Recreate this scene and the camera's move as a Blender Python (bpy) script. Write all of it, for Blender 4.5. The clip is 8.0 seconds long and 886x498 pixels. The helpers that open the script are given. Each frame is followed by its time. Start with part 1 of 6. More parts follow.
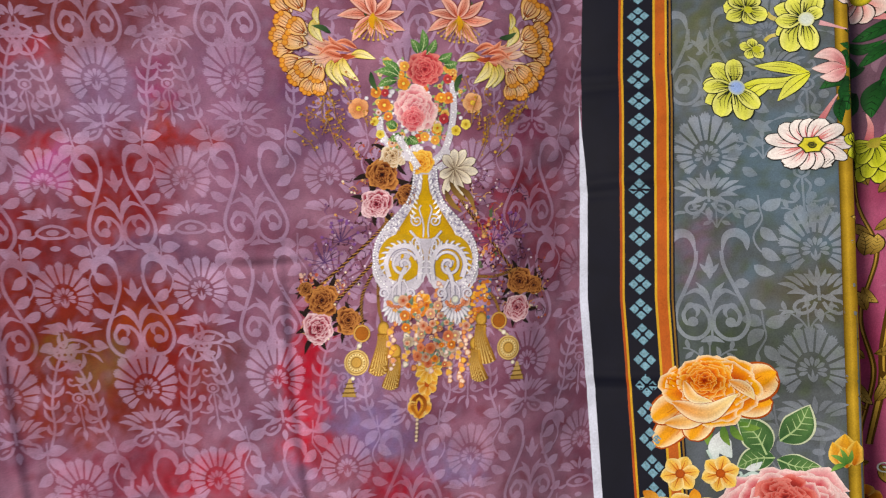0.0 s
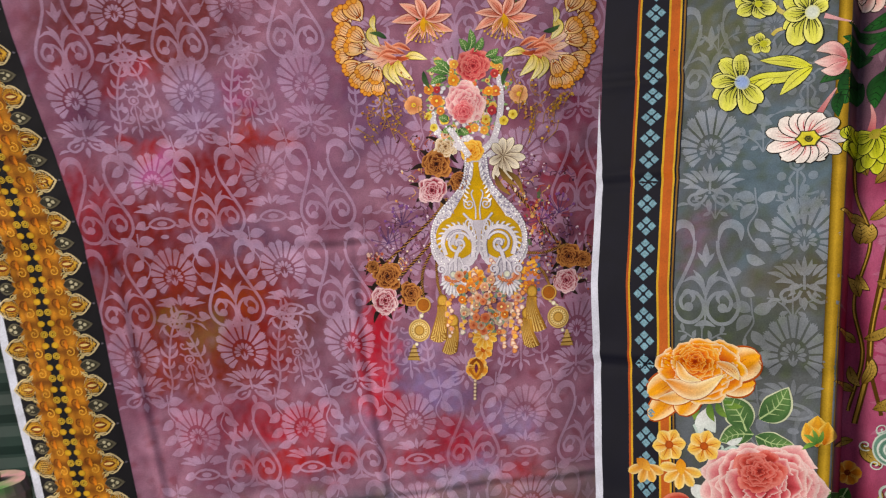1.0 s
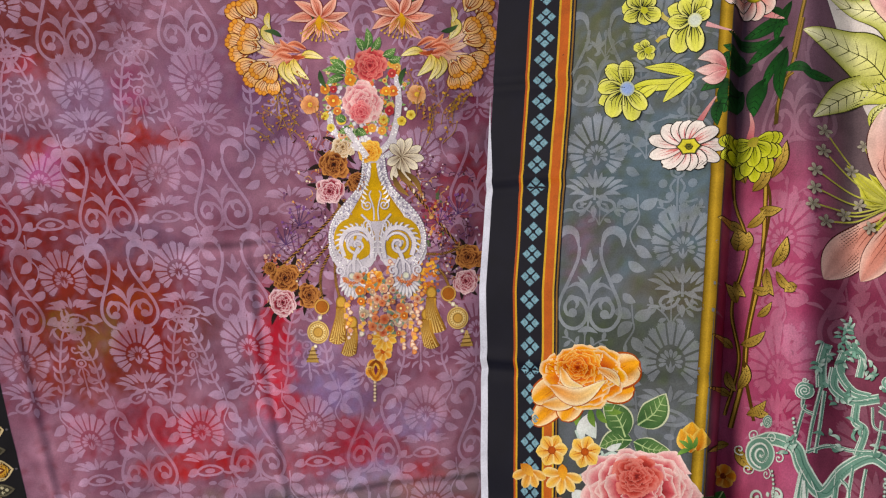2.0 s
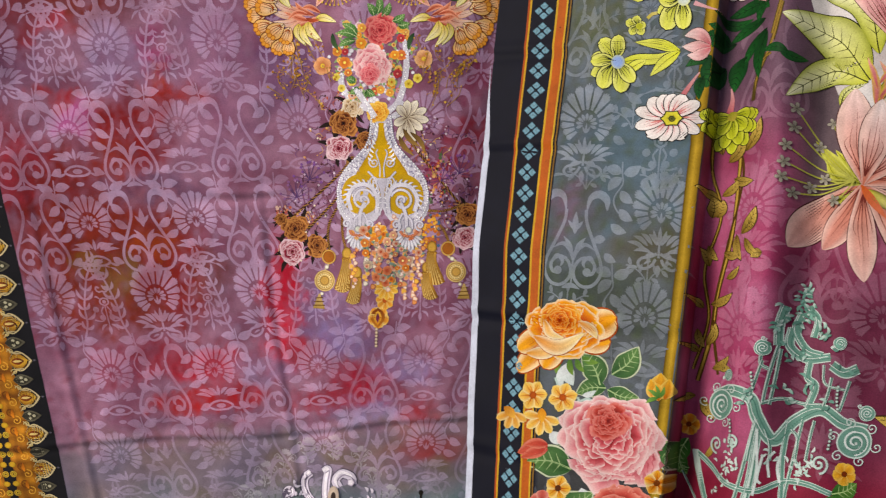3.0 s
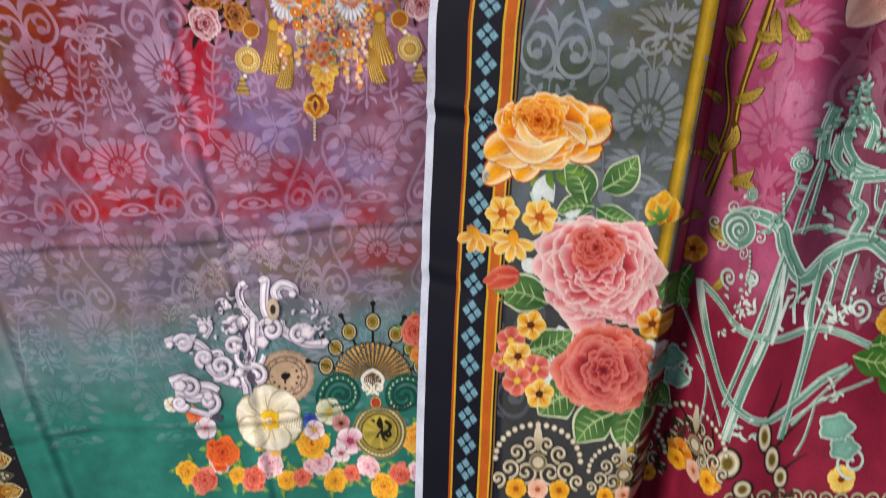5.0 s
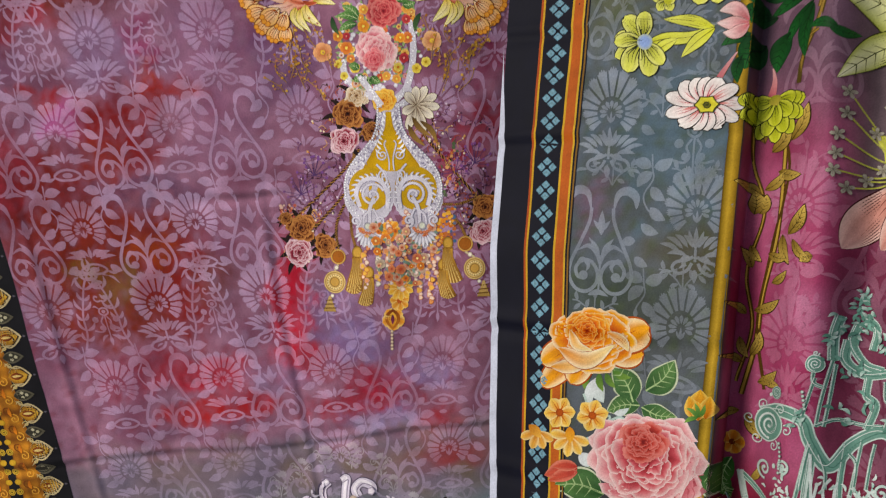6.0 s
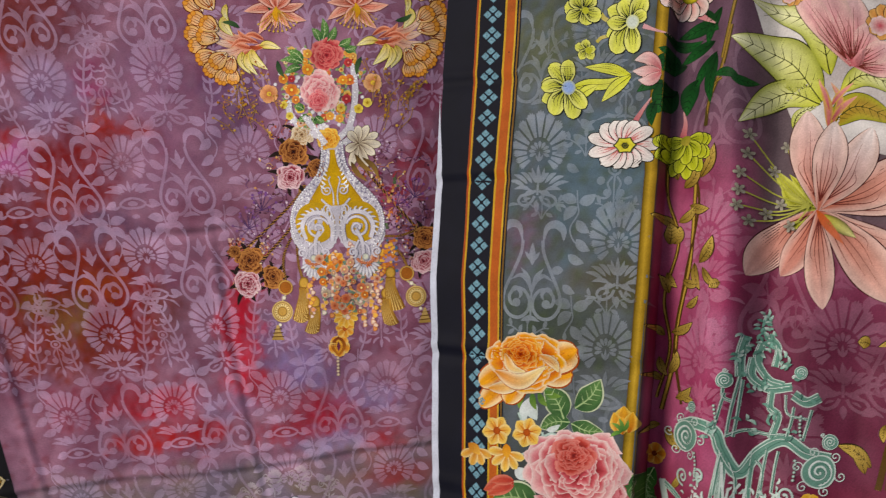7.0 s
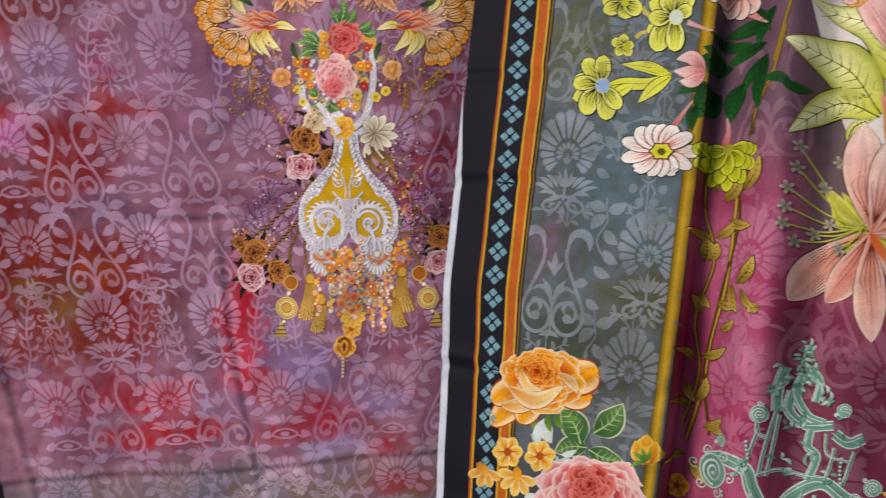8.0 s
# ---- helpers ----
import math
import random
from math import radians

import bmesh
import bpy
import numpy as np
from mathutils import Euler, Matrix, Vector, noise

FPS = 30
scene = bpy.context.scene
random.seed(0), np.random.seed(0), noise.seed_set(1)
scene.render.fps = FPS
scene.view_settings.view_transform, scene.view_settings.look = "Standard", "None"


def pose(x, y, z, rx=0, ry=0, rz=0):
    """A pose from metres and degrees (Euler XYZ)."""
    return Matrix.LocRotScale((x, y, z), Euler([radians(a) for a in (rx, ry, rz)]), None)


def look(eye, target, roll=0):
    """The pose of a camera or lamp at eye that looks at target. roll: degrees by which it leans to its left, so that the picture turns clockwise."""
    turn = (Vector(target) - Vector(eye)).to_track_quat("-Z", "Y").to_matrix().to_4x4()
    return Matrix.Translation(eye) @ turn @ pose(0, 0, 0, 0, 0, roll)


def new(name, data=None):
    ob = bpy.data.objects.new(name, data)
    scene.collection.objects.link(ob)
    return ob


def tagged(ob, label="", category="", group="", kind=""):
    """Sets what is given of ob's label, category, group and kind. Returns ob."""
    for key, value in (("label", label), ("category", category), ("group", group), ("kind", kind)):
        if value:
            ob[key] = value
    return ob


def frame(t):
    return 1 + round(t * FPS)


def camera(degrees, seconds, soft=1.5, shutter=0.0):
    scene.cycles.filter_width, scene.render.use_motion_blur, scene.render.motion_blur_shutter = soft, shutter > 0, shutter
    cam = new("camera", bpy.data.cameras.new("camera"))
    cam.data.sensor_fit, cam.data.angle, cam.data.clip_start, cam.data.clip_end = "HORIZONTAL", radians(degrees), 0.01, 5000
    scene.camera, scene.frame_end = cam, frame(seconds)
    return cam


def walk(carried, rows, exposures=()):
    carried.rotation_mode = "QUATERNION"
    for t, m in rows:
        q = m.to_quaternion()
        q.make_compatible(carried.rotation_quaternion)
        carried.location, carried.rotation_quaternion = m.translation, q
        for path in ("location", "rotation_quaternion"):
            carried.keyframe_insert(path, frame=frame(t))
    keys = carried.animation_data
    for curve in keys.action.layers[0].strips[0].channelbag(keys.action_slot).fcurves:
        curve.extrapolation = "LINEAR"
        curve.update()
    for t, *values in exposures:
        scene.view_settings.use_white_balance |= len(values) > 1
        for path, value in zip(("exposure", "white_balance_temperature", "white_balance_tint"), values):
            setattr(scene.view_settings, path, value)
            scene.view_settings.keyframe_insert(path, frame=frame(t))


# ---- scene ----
# ---------------------------------------------------------------- camera
cam = camera(52.0, 8.0, soft=1.2, shutter=0.35)
PATH = [
    (0.0, (-0.1288, -1.1282, 1.4079), (0.1254, 0.0424, 1.3379), -1.93),
    (0.5, (-0.1004, -1.2019, 1.4656), (0.0632, -0.0211, 1.3282), -3.05),
    (0.7, (-0.0450, -1.2380, 1.4450), (0.0555, -0.0446, 1.3246), -3.90),
    (1.0, (0.0413, -1.2678, 1.4815), (0.0419, -0.0778, 1.3271), -4.00),
    (1.2, (0.0740, -1.2890, 1.4760), (0.0488, -0.0980, 1.3302), -3.60),
    (1.5, (0.1109, -1.2637, 1.4796), (0.1092, -0.0748, 1.3161), -3.80),
    (1.7, (0.1106, -1.2498, 1.4838), (0.1801, -0.0632, 1.3193), -3.58),
    (2.8, (0.1170, -1.3266, 1.5458), (0.1815, -0.1548, 1.2954), -3.46),
    (3.0, (0.1315, -1.3376, 1.5125), (0.1742, -0.1618, 1.2767), -1.83),
    (3.5, (0.1484, -1.2765, 1.5097), (0.2057, -0.1188, 1.1992), -2.31),
    (4.0, (0.1391, -1.1801, 1.4957), (0.2191, -0.0619, 1.0678), -2.03),
    (4.2, (0.1388, -1.1396, 1.4893), (0.2330, -0.0494, 0.9967), -2.12),
    (4.75, (0.1500, -1.1080, 1.4850), (0.2320, -0.0600, 0.9050), -1.85),
    (5.3, (0.1635, -1.1146, 1.4949), (0.2170, -0.0010, 1.0511), -1.53),
    (5.5, (0.1495, -1.1602, 1.5279), (0.1854, -0.0278, 1.1323), -2.29),
    (6.0, (0.1528, -1.2361, 1.5457), (0.1559, -0.0713, 1.2571), -4.08),
    (6.5, (0.1547, -1.3053, 1.5518), (0.1841, -0.1363, 1.2825), -4.51),
    (7.0, (0.1522, -1.3040, 1.5717), (0.2341, -0.1364, 1.3074), -4.01),
    (7.5, (0.1617, -1.2550, 1.5711), (0.2888, -0.0914, 1.3070), -1.63),
    (8.0, (0.1577, -1.2268, 1.5754), (0.2184, -0.0620, 1.2933), -1.62),
]
walk(cam, [(t, look(eye, target, roll)) for t, eye, target, roll in PATH], [(0.0, 0.45, 7100, 13), (1.0, 0.34, 7300, 14), (3.0, 0.37, 7000, 13), (4.2, 0.42, 6800, 12), (5.3, 0.4, 6800, 12), (6.5, 0.1, 6900, 11), (7.5, 0.2, 7000, 13), (8.0, 0.25, 7000, 13)])

# ---------------------------------------------------------------- daylight
world = bpy.data.worlds.new("world")
scene.world = world
world.use_nodes = True
wn = world.node_tree.nodes
sky = wn.new("ShaderNodeTexSky")
sky.sky_type = "NISHITA"
sky.sun_disc = False
sky.sun_elevation = radians(37)
sky.sun_rotation = radians(239)
wn["Background"].inputs["Strength"].default_value = 0.085
world.node_tree.links.new(sky.outputs[0], wn["Background"].inputs["Color"])
sun_data = bpy.data.lights.new("sun", "SUN")
sun_data.energy, sun_data.angle, sun_data.color = 3.0, radians(22), (1.0, 0.95, 0.88)
sun = new("sun", sun_data)
sun.matrix_world = look((-3.8, -2.3, 2.9), (0, 0, 0))


# ---------------------------------------------------------------- materials
def lin(code):
    """Linear colour of a six-digit colour code."""
    out = []
    for k in (0, 2, 4):
        s = int(code[k:k + 2], 16) / 255
        out.append(s / 12.92 if s <= 0.04045 else ((s + 0.055) / 1.055) ** 2.4)
    return np.array(out)


def mix(a, b, k):
    k = np.asarray(k, float)
    return np.asarray(a) * (1 - k[..., None]) + np.asarray(b) * k[..., None]


def node_material(name):
    m = bpy.data.materials.new(name)
    m.use_nodes = True
    return m, m.node_tree.nodes, m.node_tree.links, m.node_tree.nodes["Principled BSDF"]


def cloth_material(name, rough=0.72, gain=1.0, sheen=0.06, gloss=0.15):
    """Printed lawn: the ink of the print on the mesh, a fine weave and a cloudy unevenness of the dye."""
    m, nd, ln, bsdf = node_material(name)
    ink = nd.new("ShaderNodeAttribute")
    ink.attribute_name = "ink"
    geo = nd.new("ShaderNodeTexCoord")
    weave = nd.new("ShaderNodeTexNoise")
    weave.inputs["Scale"].default_value, weave.inputs["Detail"].default_value = 700, 3
    cloud = nd.new("ShaderNodeTexNoise")
    cloud.inputs["Scale"].default_value, cloud.inputs["Detail"].default_value = 45, 7
    for n in (weave, cloud):
        ln.new(geo.outputs["Object"], n.inputs["Vector"])
    add = nd.new("ShaderNodeMath")
    add.operation = "ADD"
    ln.new(weave.outputs["Fac"], add.inputs[0])
    ln.new(cloud.outputs["Fac"], add.inputs[1])
    span = nd.new("ShaderNodeMapRange")
    span.inputs["From Min"].default_value, span.inputs["From Max"].default_value = 0.6, 1.4
    span.inputs["To Min"].default_value, span.inputs["To Max"].default_value = 0.70 * gain, 1.30 * gain
    ln.new(add.outputs[0], span.inputs["Value"])
    mul = nd.new("ShaderNodeMix")
    mul.data_type, mul.blend_type = "RGBA", "MULTIPLY"
    mul.inputs["Factor"].default_value = 1
    ln.new(ink.outputs["Color"], mul.inputs["A"])
    ln.new(span.outputs["Result"], mul.inputs["B"])
    ln.new(mul.outputs["Result"], bsdf.inputs["Base Color"])
    bsdf.inputs["Roughness"].default_value = rough
    bsdf.inputs["Specular IOR Level"].default_value = gloss
    bsdf.inputs["Sheen Weight"].default_value = sheen
    bump = nd.new("ShaderNodeBump")
    bump.inputs["Strength"].default_value, bump.inputs["Distance"].default_value = 0.12, 0.0006
    ln.new(weave.outputs["Fac"], bump.inputs["Height"])
    ln.new(bump.outputs[0], bsdf.inputs["Normal"])
    return m


def paint_material(name, dark, light, rough, scale, bump_amount=0.2):
    m, nd, ln, bsdf = node_material(name)
    geo = nd.new("ShaderNodeTexCoord")
    big = nd.new("ShaderNodeTexNoise")
    big.inputs["Scale"].default_value, big.inputs["Detail"].default_value = scale, 8
    ln.new(geo.outputs["Object"], big.inputs["Vector"])
    ramp = nd.new("ShaderNodeValToRGB")
    ramp.color_ramp.elements[0].position, ramp.color_ramp.elements[1].position = 0.35, 0.7
    ramp.color_ramp.elements[0].color, ramp.color_ramp.elements[1].color = (*dark, 1), (*light, 1)
    ln.new(big.outputs["Fac"], ramp.inputs[0])
    ln.new(ramp.outputs[0], bsdf.inputs["Base Color"])
    bsdf.inputs["Roughness"].default_value = rough
    bump = nd.new("ShaderNodeBump")
    bump.inputs["Strength"].default_value, bump.inputs["Distance"].default_value = bump_amount, 0.004
    ln.new(big.outputs["Fac"], bump.inputs["Height"])
    ln.new(bump.outputs[0], bsdf.inputs["Normal"])
    return m


lawn = cloth_material("printed_lawn")
voile = cloth_material("printed_voile", 0.6, 0.55, 0.0, 0.07)
shutter_paint = paint_material("green_shutter_paint", lin("06231f"), lin("123f37"), 0.7, 6)
concrete = paint_material("concrete", (0.22, 0.21, 0.2), (0.36, 0.35, 0.33), 0.9, 3)
steel = paint_material("galvanised_steel", (0.35, 0.36, 0.37), (0.5, 0.5, 0.5), 0.4, 30)
steel.node_tree.nodes["Principled BSDF"].inputs["Metallic"].default_value = 0.9


# ---------------------------------------------------------------- cloth surfaces
def bump_at(d, w):
    return np.exp(-(d / w) ** 2)


def step(a, b, x):
    k = np.clip((x - a) / (b - a), 0, 1)
    return k * k * (3 - 2 * k)


def cloud(u, v, size, seed):
    """Smooth uneven field between -1 and 1."""
    rng = np.random.RandomState(seed)
    out = np.zeros(np.shape(u))
    for k in range(7):
        a = rng.uniform(0, 2 * math.pi)
        f = rng.uniform(0.6, 2.2) * 2 * math.pi / size
        p, q = rng.uniform(0, 6.28, 2)
        out += np.sin((u * math.cos(a) + v * math.sin(a)) * f + p + 1.3 * np.sin((v * math.cos(a) - u * math.sin(a)) * f * 0.7 + q))
    return np.clip(out / 4, -1, 1)


def inner_edge(z):
    """Where the purple field of the shirt piece meets its black and gold border."""
    return np.interp(z, [0.0, 0.5, 0.984, 1.369, 1.66, 2.2], [-0.36, -0.39, -0.425, -0.457, -0.522, -0.62])


def shirt_surface(x, z, h=0.0):
    """The shirt piece hangs almost flat: creases from having been folded, a pinched fold, slack waves."""
    r = 0.004 * cloud(x, z, 0.5, 3) + 0.0013 * cloud(x, z, 0.16, 4) + 0.00022 * cloud(x, z, 0.06, 6)
    r += 0.0022 * np.sin(38 * x + 1.6 * np.sin(3 * z) + 1) * (0.6 + 0.4 * cloud(x, z, 0.4, 5))
    cx = np.interp(z, [0.3, 0.957, 1.163, 1.36, 1.8], [-0.03, -0.061, -0.081, -0.085, -0.085])
    d = x - cx
    r += (0.0016 * bump_at(d + 0.007, 0.008) - 0.0016 * bump_at(d - 0.004, 0.006)) * step(1.42, 1.22, z)
    d = x - inner_edge(z) - 0.035 - 0.02 * (1.3 - z)
    r += (0.0015 * bump_at(d + 0.004, 0.006) - 0.0010 * bump_at(d - 0.007, 0.006)) * step(1.45, 1.2, z)
    for zc, x0, x1 in ((0.960, -0.6, 0.4), (1.338, -0.2, -0.02), (0.66, -0.6, 0.4)):
        k = step(x0, x0 + 0.08, x) * step(x1, x1 - 0.08, x)
        d = z - zc - 0.035 * np.clip(x + 0.1, 0, 1) - 0.003 * np.sin(17 * x)
        r += (0.0022 * bump_at(d - 0.005, 0.0065) - 0.0022 * bump_at(d + 0.005, 0.0065)) * k
    r += 0.010 * bump_at(x - inner_edge(z) + 0.07, 0.09)
    r -= 0.034 * step(0.15, 0.36, x)
    return np.stack([x, -r - h, z], -1)


ORIGIN = np.array([0.2, -0.22475, 1.3])
ALONG = np.array([0.8434183, -0.5372575, 0.0])
UPWARD = np.array([0.1861748, 0.2922681, 0.9380396])
OUTWARD = np.array([-0.5039688, -0.7911598, 0.346528])


def border_u(v):
    """The selvage of the dupatta leans a little."""
    return np.interp(v, [-0.8, -0.446, -0.242, -0.004, 0.2, 0.26, 0.5], [0.115, 0.071, 0.044, 0.0165, 0.006, 0.002, -0.004])


def dupatta_relief(u, v):
    low = step(0.12, -0.12, v)
    wall = step(0.2785, 0.287 - 0.003 * low, u)
    drop = -(0.034 + 0.028 * low) * wall - 0.004 * step(0.262, 0.28, u)
    rise = step(0.294, 0.356, u) * (0.056 + 0.030 * low)
    ridge = np.interp(v, [-0.5, -0.12, 0.1, 0.3], [0.372, 0.3665, 0.3655, 0.358])
    d = u - ridge
    keep = np.interp(v, [-0.4, -0.15, 0.0, 0.5], [0.25, 0.55, 1.0, 1.0])
    fall = -(0.046 * step(-0.004, 0.042, d)) * keep
    waves = (0.012 * np.sin((u - 0.38) * 38) * step(0.38, 0.45, u) + 0.010 * cloud(u, v, 0.3, 8)) * step(0.36, 0.44, u)
    r = drop + rise + fall + waves + 0.0025 * cloud(u, v, 0.3, 12)
    r += 0.003 * np.sin(u * 24) * step(0.12, 0.2, u) * step(0.27, 0.24, u)
    for vc, tilt, amp in ((0.125, 0.06, 0.0018), (0.245, 0.02, 0.0014), (-0.088, 0.02, 0.0022), (-0.25, -0.02, 0.0012)):
        d = v - vc - tilt * (u - 0.15)
        r += 0.95 * (amp * bump_at(d - 0.006, 0.0065) - amp * bump_at(d + 0.006, 0.0065)) * step(0.3, 0.26, u)
    return r


def dupatta_surface(u, v, h=0.0):
    low = step(0.12, -0.12, v)
    pull = (0.004 + 0.006 * low) * step(0.2785, 0.287, u) * step(0.33, 0.292, u)
    side = 1.2 * h * step(0.276, 0.281, u) * step(0.292, 0.286, u)
    r = dupatta_relief(u, v) + h
    return ORIGIN + (u - pull + side)[..., None] * ALONG + v[..., None] * UPWARD + r[..., None] * OUTWARD


# ---------------------------------------------------------------- dyes, with painted light and shade on the dupatta
def draft(m):
    """From the units of a pattern draft to metres on the flat cloth."""
    def go(p):
        p = np.asarray(p, float)
        w = 1 + m[6] * p[:, 0] + m[7] * p[:, 1]
        return np.stack([(m[0] * p[:, 0] + m[1] * p[:, 1] + m[2]) / w, (m[3] * p[:, 0] + m[4] * p[:, 1] + m[5]) / w], 1)
    return go


DRAFT = draft((0.000641022, -2.47711e-05, -0.388451, -0.00019045, -0.000680766, 1.64722, -0.000119722, -2.89287e-05))


def blots(u, v, col, rows):
    for cu, cv, ru, rv, code, k in rows:
        d = ((u - cu) / ru) ** 2 + ((v - cv) / rv) ** 2
        d = d * (1 + 0.75 * cloud(u, v, 0.07, int(abs(cu * 900)) % 50)) + 0.25 * cloud(u, v, 0.03, 7)
        col = mix(col, lin(code), k * np.exp(-np.clip(d, 0, 30) ** 1.8))
    return col


def washes(x, z, col, rows):
    """Pools of dye with feathered, frayed edges; rows in units of the damask draft."""
    wx = 0.016 * cloud(x, z, 0.11, 51) + 0.007 * cloud(x, z, 0.035, 52) + 0.003 * cloud(x, z, 0.014, 55)
    wz = 0.014 * cloud(x, z, 0.10, 53) + 0.006 * cloud(x, z, 0.03, 54) + 0.003 * cloud(x, z, 0.013, 56)
    mottle = 1 + 0.30 * cloud(x, z, 0.022, 57)
    spots = DRAFT([(r[0], r[1]) for r in rows])
    for (cx, cz), (_, _, rx, ry, code, k) in zip(spots, rows):
        d = ((x + wx - cx) / (rx * 0.00076)) ** 2 + ((z + wz - cz) / (ry * 0.00076)) ** 2
        col = mix(col, lin(code), np.clip(k * mottle * np.exp(-np.clip(d, 0, 30) ** 2.2 * 0.8), 0, 1))
    return col


def shirt_dye(x, z):
    c1, c2 = cloud(x, z, 0.22, 21), cloud(x, z, 0.08, 22)
    col = mix(lin("7c4a62"), lin("9c6c84"), np.clip(0.5 + 0.4 * c1 + 0.35 * c2, 0, 1))
    col = mix(col, lin("6e3048"), np.clip(0.7 * cloud(x, z, 0.16, 23) - 0.1, 0, 0.8))
    col = mix(col, lin("7b3040"), 0.7 * np.clip(1.3 * cloud(x, z, 0.05, 26) - 0.55, 0, 1) * step(1.35, 1.15, z))
    col = washes(x, z, col, (
        (105, 30, 110, 55, "6e2422", 0.95), (40, -30, 170, 60, "6a2224", 0.9), (-40, 160, 70, 80, "663858", 0.6), (20, 95, 50, 22, "9c2030", 0.8), (-60, 70, 70, 60, "762834", 0.8), (272, 165, 26, 48, "943060", 0.75), (278, 196, 18, 18, "a23a20", 0.8),
        (285, 242, 30, 30, "982018", 0.9), (352, 250, 34, 20, "8c2420", 0.8), (65, 256, 42, 26, "98222c", 0.9), (92, 298, 46, 34, "a84a86", 0.8), (215, 325, 76, 78, "82181c", 0.95),
        (175, 390, 50, 40, "84241c", 0.8), (15, 440, 105, 70, "741818", 1.0), (-90, 380, 80, 90, "8a2030", 0.8), (225, 450, 130, 20, "583a58", 0.6), (190, 160, 60, 70, "8f7096", 0.55),
        (410, 160, 70, 90, "855a80", 0.4), (430, 330, 70, 80, "87587a", 0.4)))
    col = washes(x, z, col, (
        (110, 545, 120, 84, "741a10", 1.0), (245, 560, 95, 66, "7c2010", 0.95), (160, 640, 150, 70, "722010", 1.0), (300, 660, 80, 96, "801a18", 0.95), (105, 622, 40, 30, "6c4410", 0.75), (185, 660, 36, 46, "74502c", 0.75),
        (255, 575, 46, 40, "94380c", 0.7), (150, 730, 110, 50, "7c281c", 0.85), (390, 640, 44, 50, "6a3a3c", 0.6), (-20, 600, 60, 60, "7a2424", 0.7),
        (545, 640, 36, 95, "b0142e", 0.95), (540, 770, 46, 70, "b41830", 0.85), (600, 800, 40, 36, "8f3040", 0.7), (620, 700, 40, 60, "7c70a0", 0.45), (670, 770, 60, 40, "7d70a8", 0.5),
        (950, 230, 44, 34, "7c2444", 0.7), (930, 335, 52, 44, "942030", 0.75), (890, 405, 46, 36, "9c2434", 0.7), (985, 440, 50, 60, "82283a", 0.7), (560, 200, 60, 90, "6c4a74", 0.5), (900, 640, 70, 60, "7a4260", 0.4)))
    col = washes(x, z, col, (
        (350, 840, 90, 36, "a81c30", 0.85), (240, 830, 60, 40, "8a2434", 0.7), (420, 905, 70, 30, "a41c28", 0.85), (340, 930, 90, 26, "a01c20", 0.8), (500, 850, 50, 30, "9a80a8", 0.4),
        (710, 860, 70, 44, "a01c34", 0.85), (650, 910, 80, 24, "9c2030", 0.8), (800, 830, 60, 30, "8074a4", 0.5), (820, 930, 60, 40, "902028", 0.7), (700, 930, 70, 30, "8f86b8", 0.5), (150, 860, 60, 50, "8c3046", 0.6)))
    col = mix(col, mix(lin("98809f"), lin("6c2230"), np.clip(0.5 + 0.8 * c1, 0, 1)), 0.35 * np.clip(cloud(x, z, 0.045, 25) - 0.15, 0, 1))
    grey = step(1.0, 0.925, z - 0.035 * np.clip(x + 0.1, 0, 1) + 0.018 * cloud(x, z, 0.12, 31) + 0.008 * cloud(x, z, 0.04, 34))
    col = mix(col, mix(lin("6d6676"), lin("7a6a6c"), np.clip(0.5 + cloud(x, z, 0.2, 32), 0, 1)), 0.85 * grey)
    col = mix(col, lin("6b5a40"), 0.7 * np.clip(cloud(x, z, 0.09, 35) - 0.1, 0, 1) * grey * step(-0.3, -0.2, x))
    col = mix(col, lin("8c2626"), 0.85 * bump_at(x - 0.15, 0.06) * bump_at(z - 0.925 + 0.01 * c2, 0.022))
    col = mix(col, mix(lin("557e80"), lin("74868a"), np.clip(cloud(x, z, 0.15, 33), 0, 1)), step(0.91, 0.78, z + 0.02 * c1))
    col = mix(col, lin("227468"), step(0.80, 0.66, z + 0.01 * c1))
    return mix(col, lin("17161b"), step(0.004, 0.008, inner_edge(z) - x))


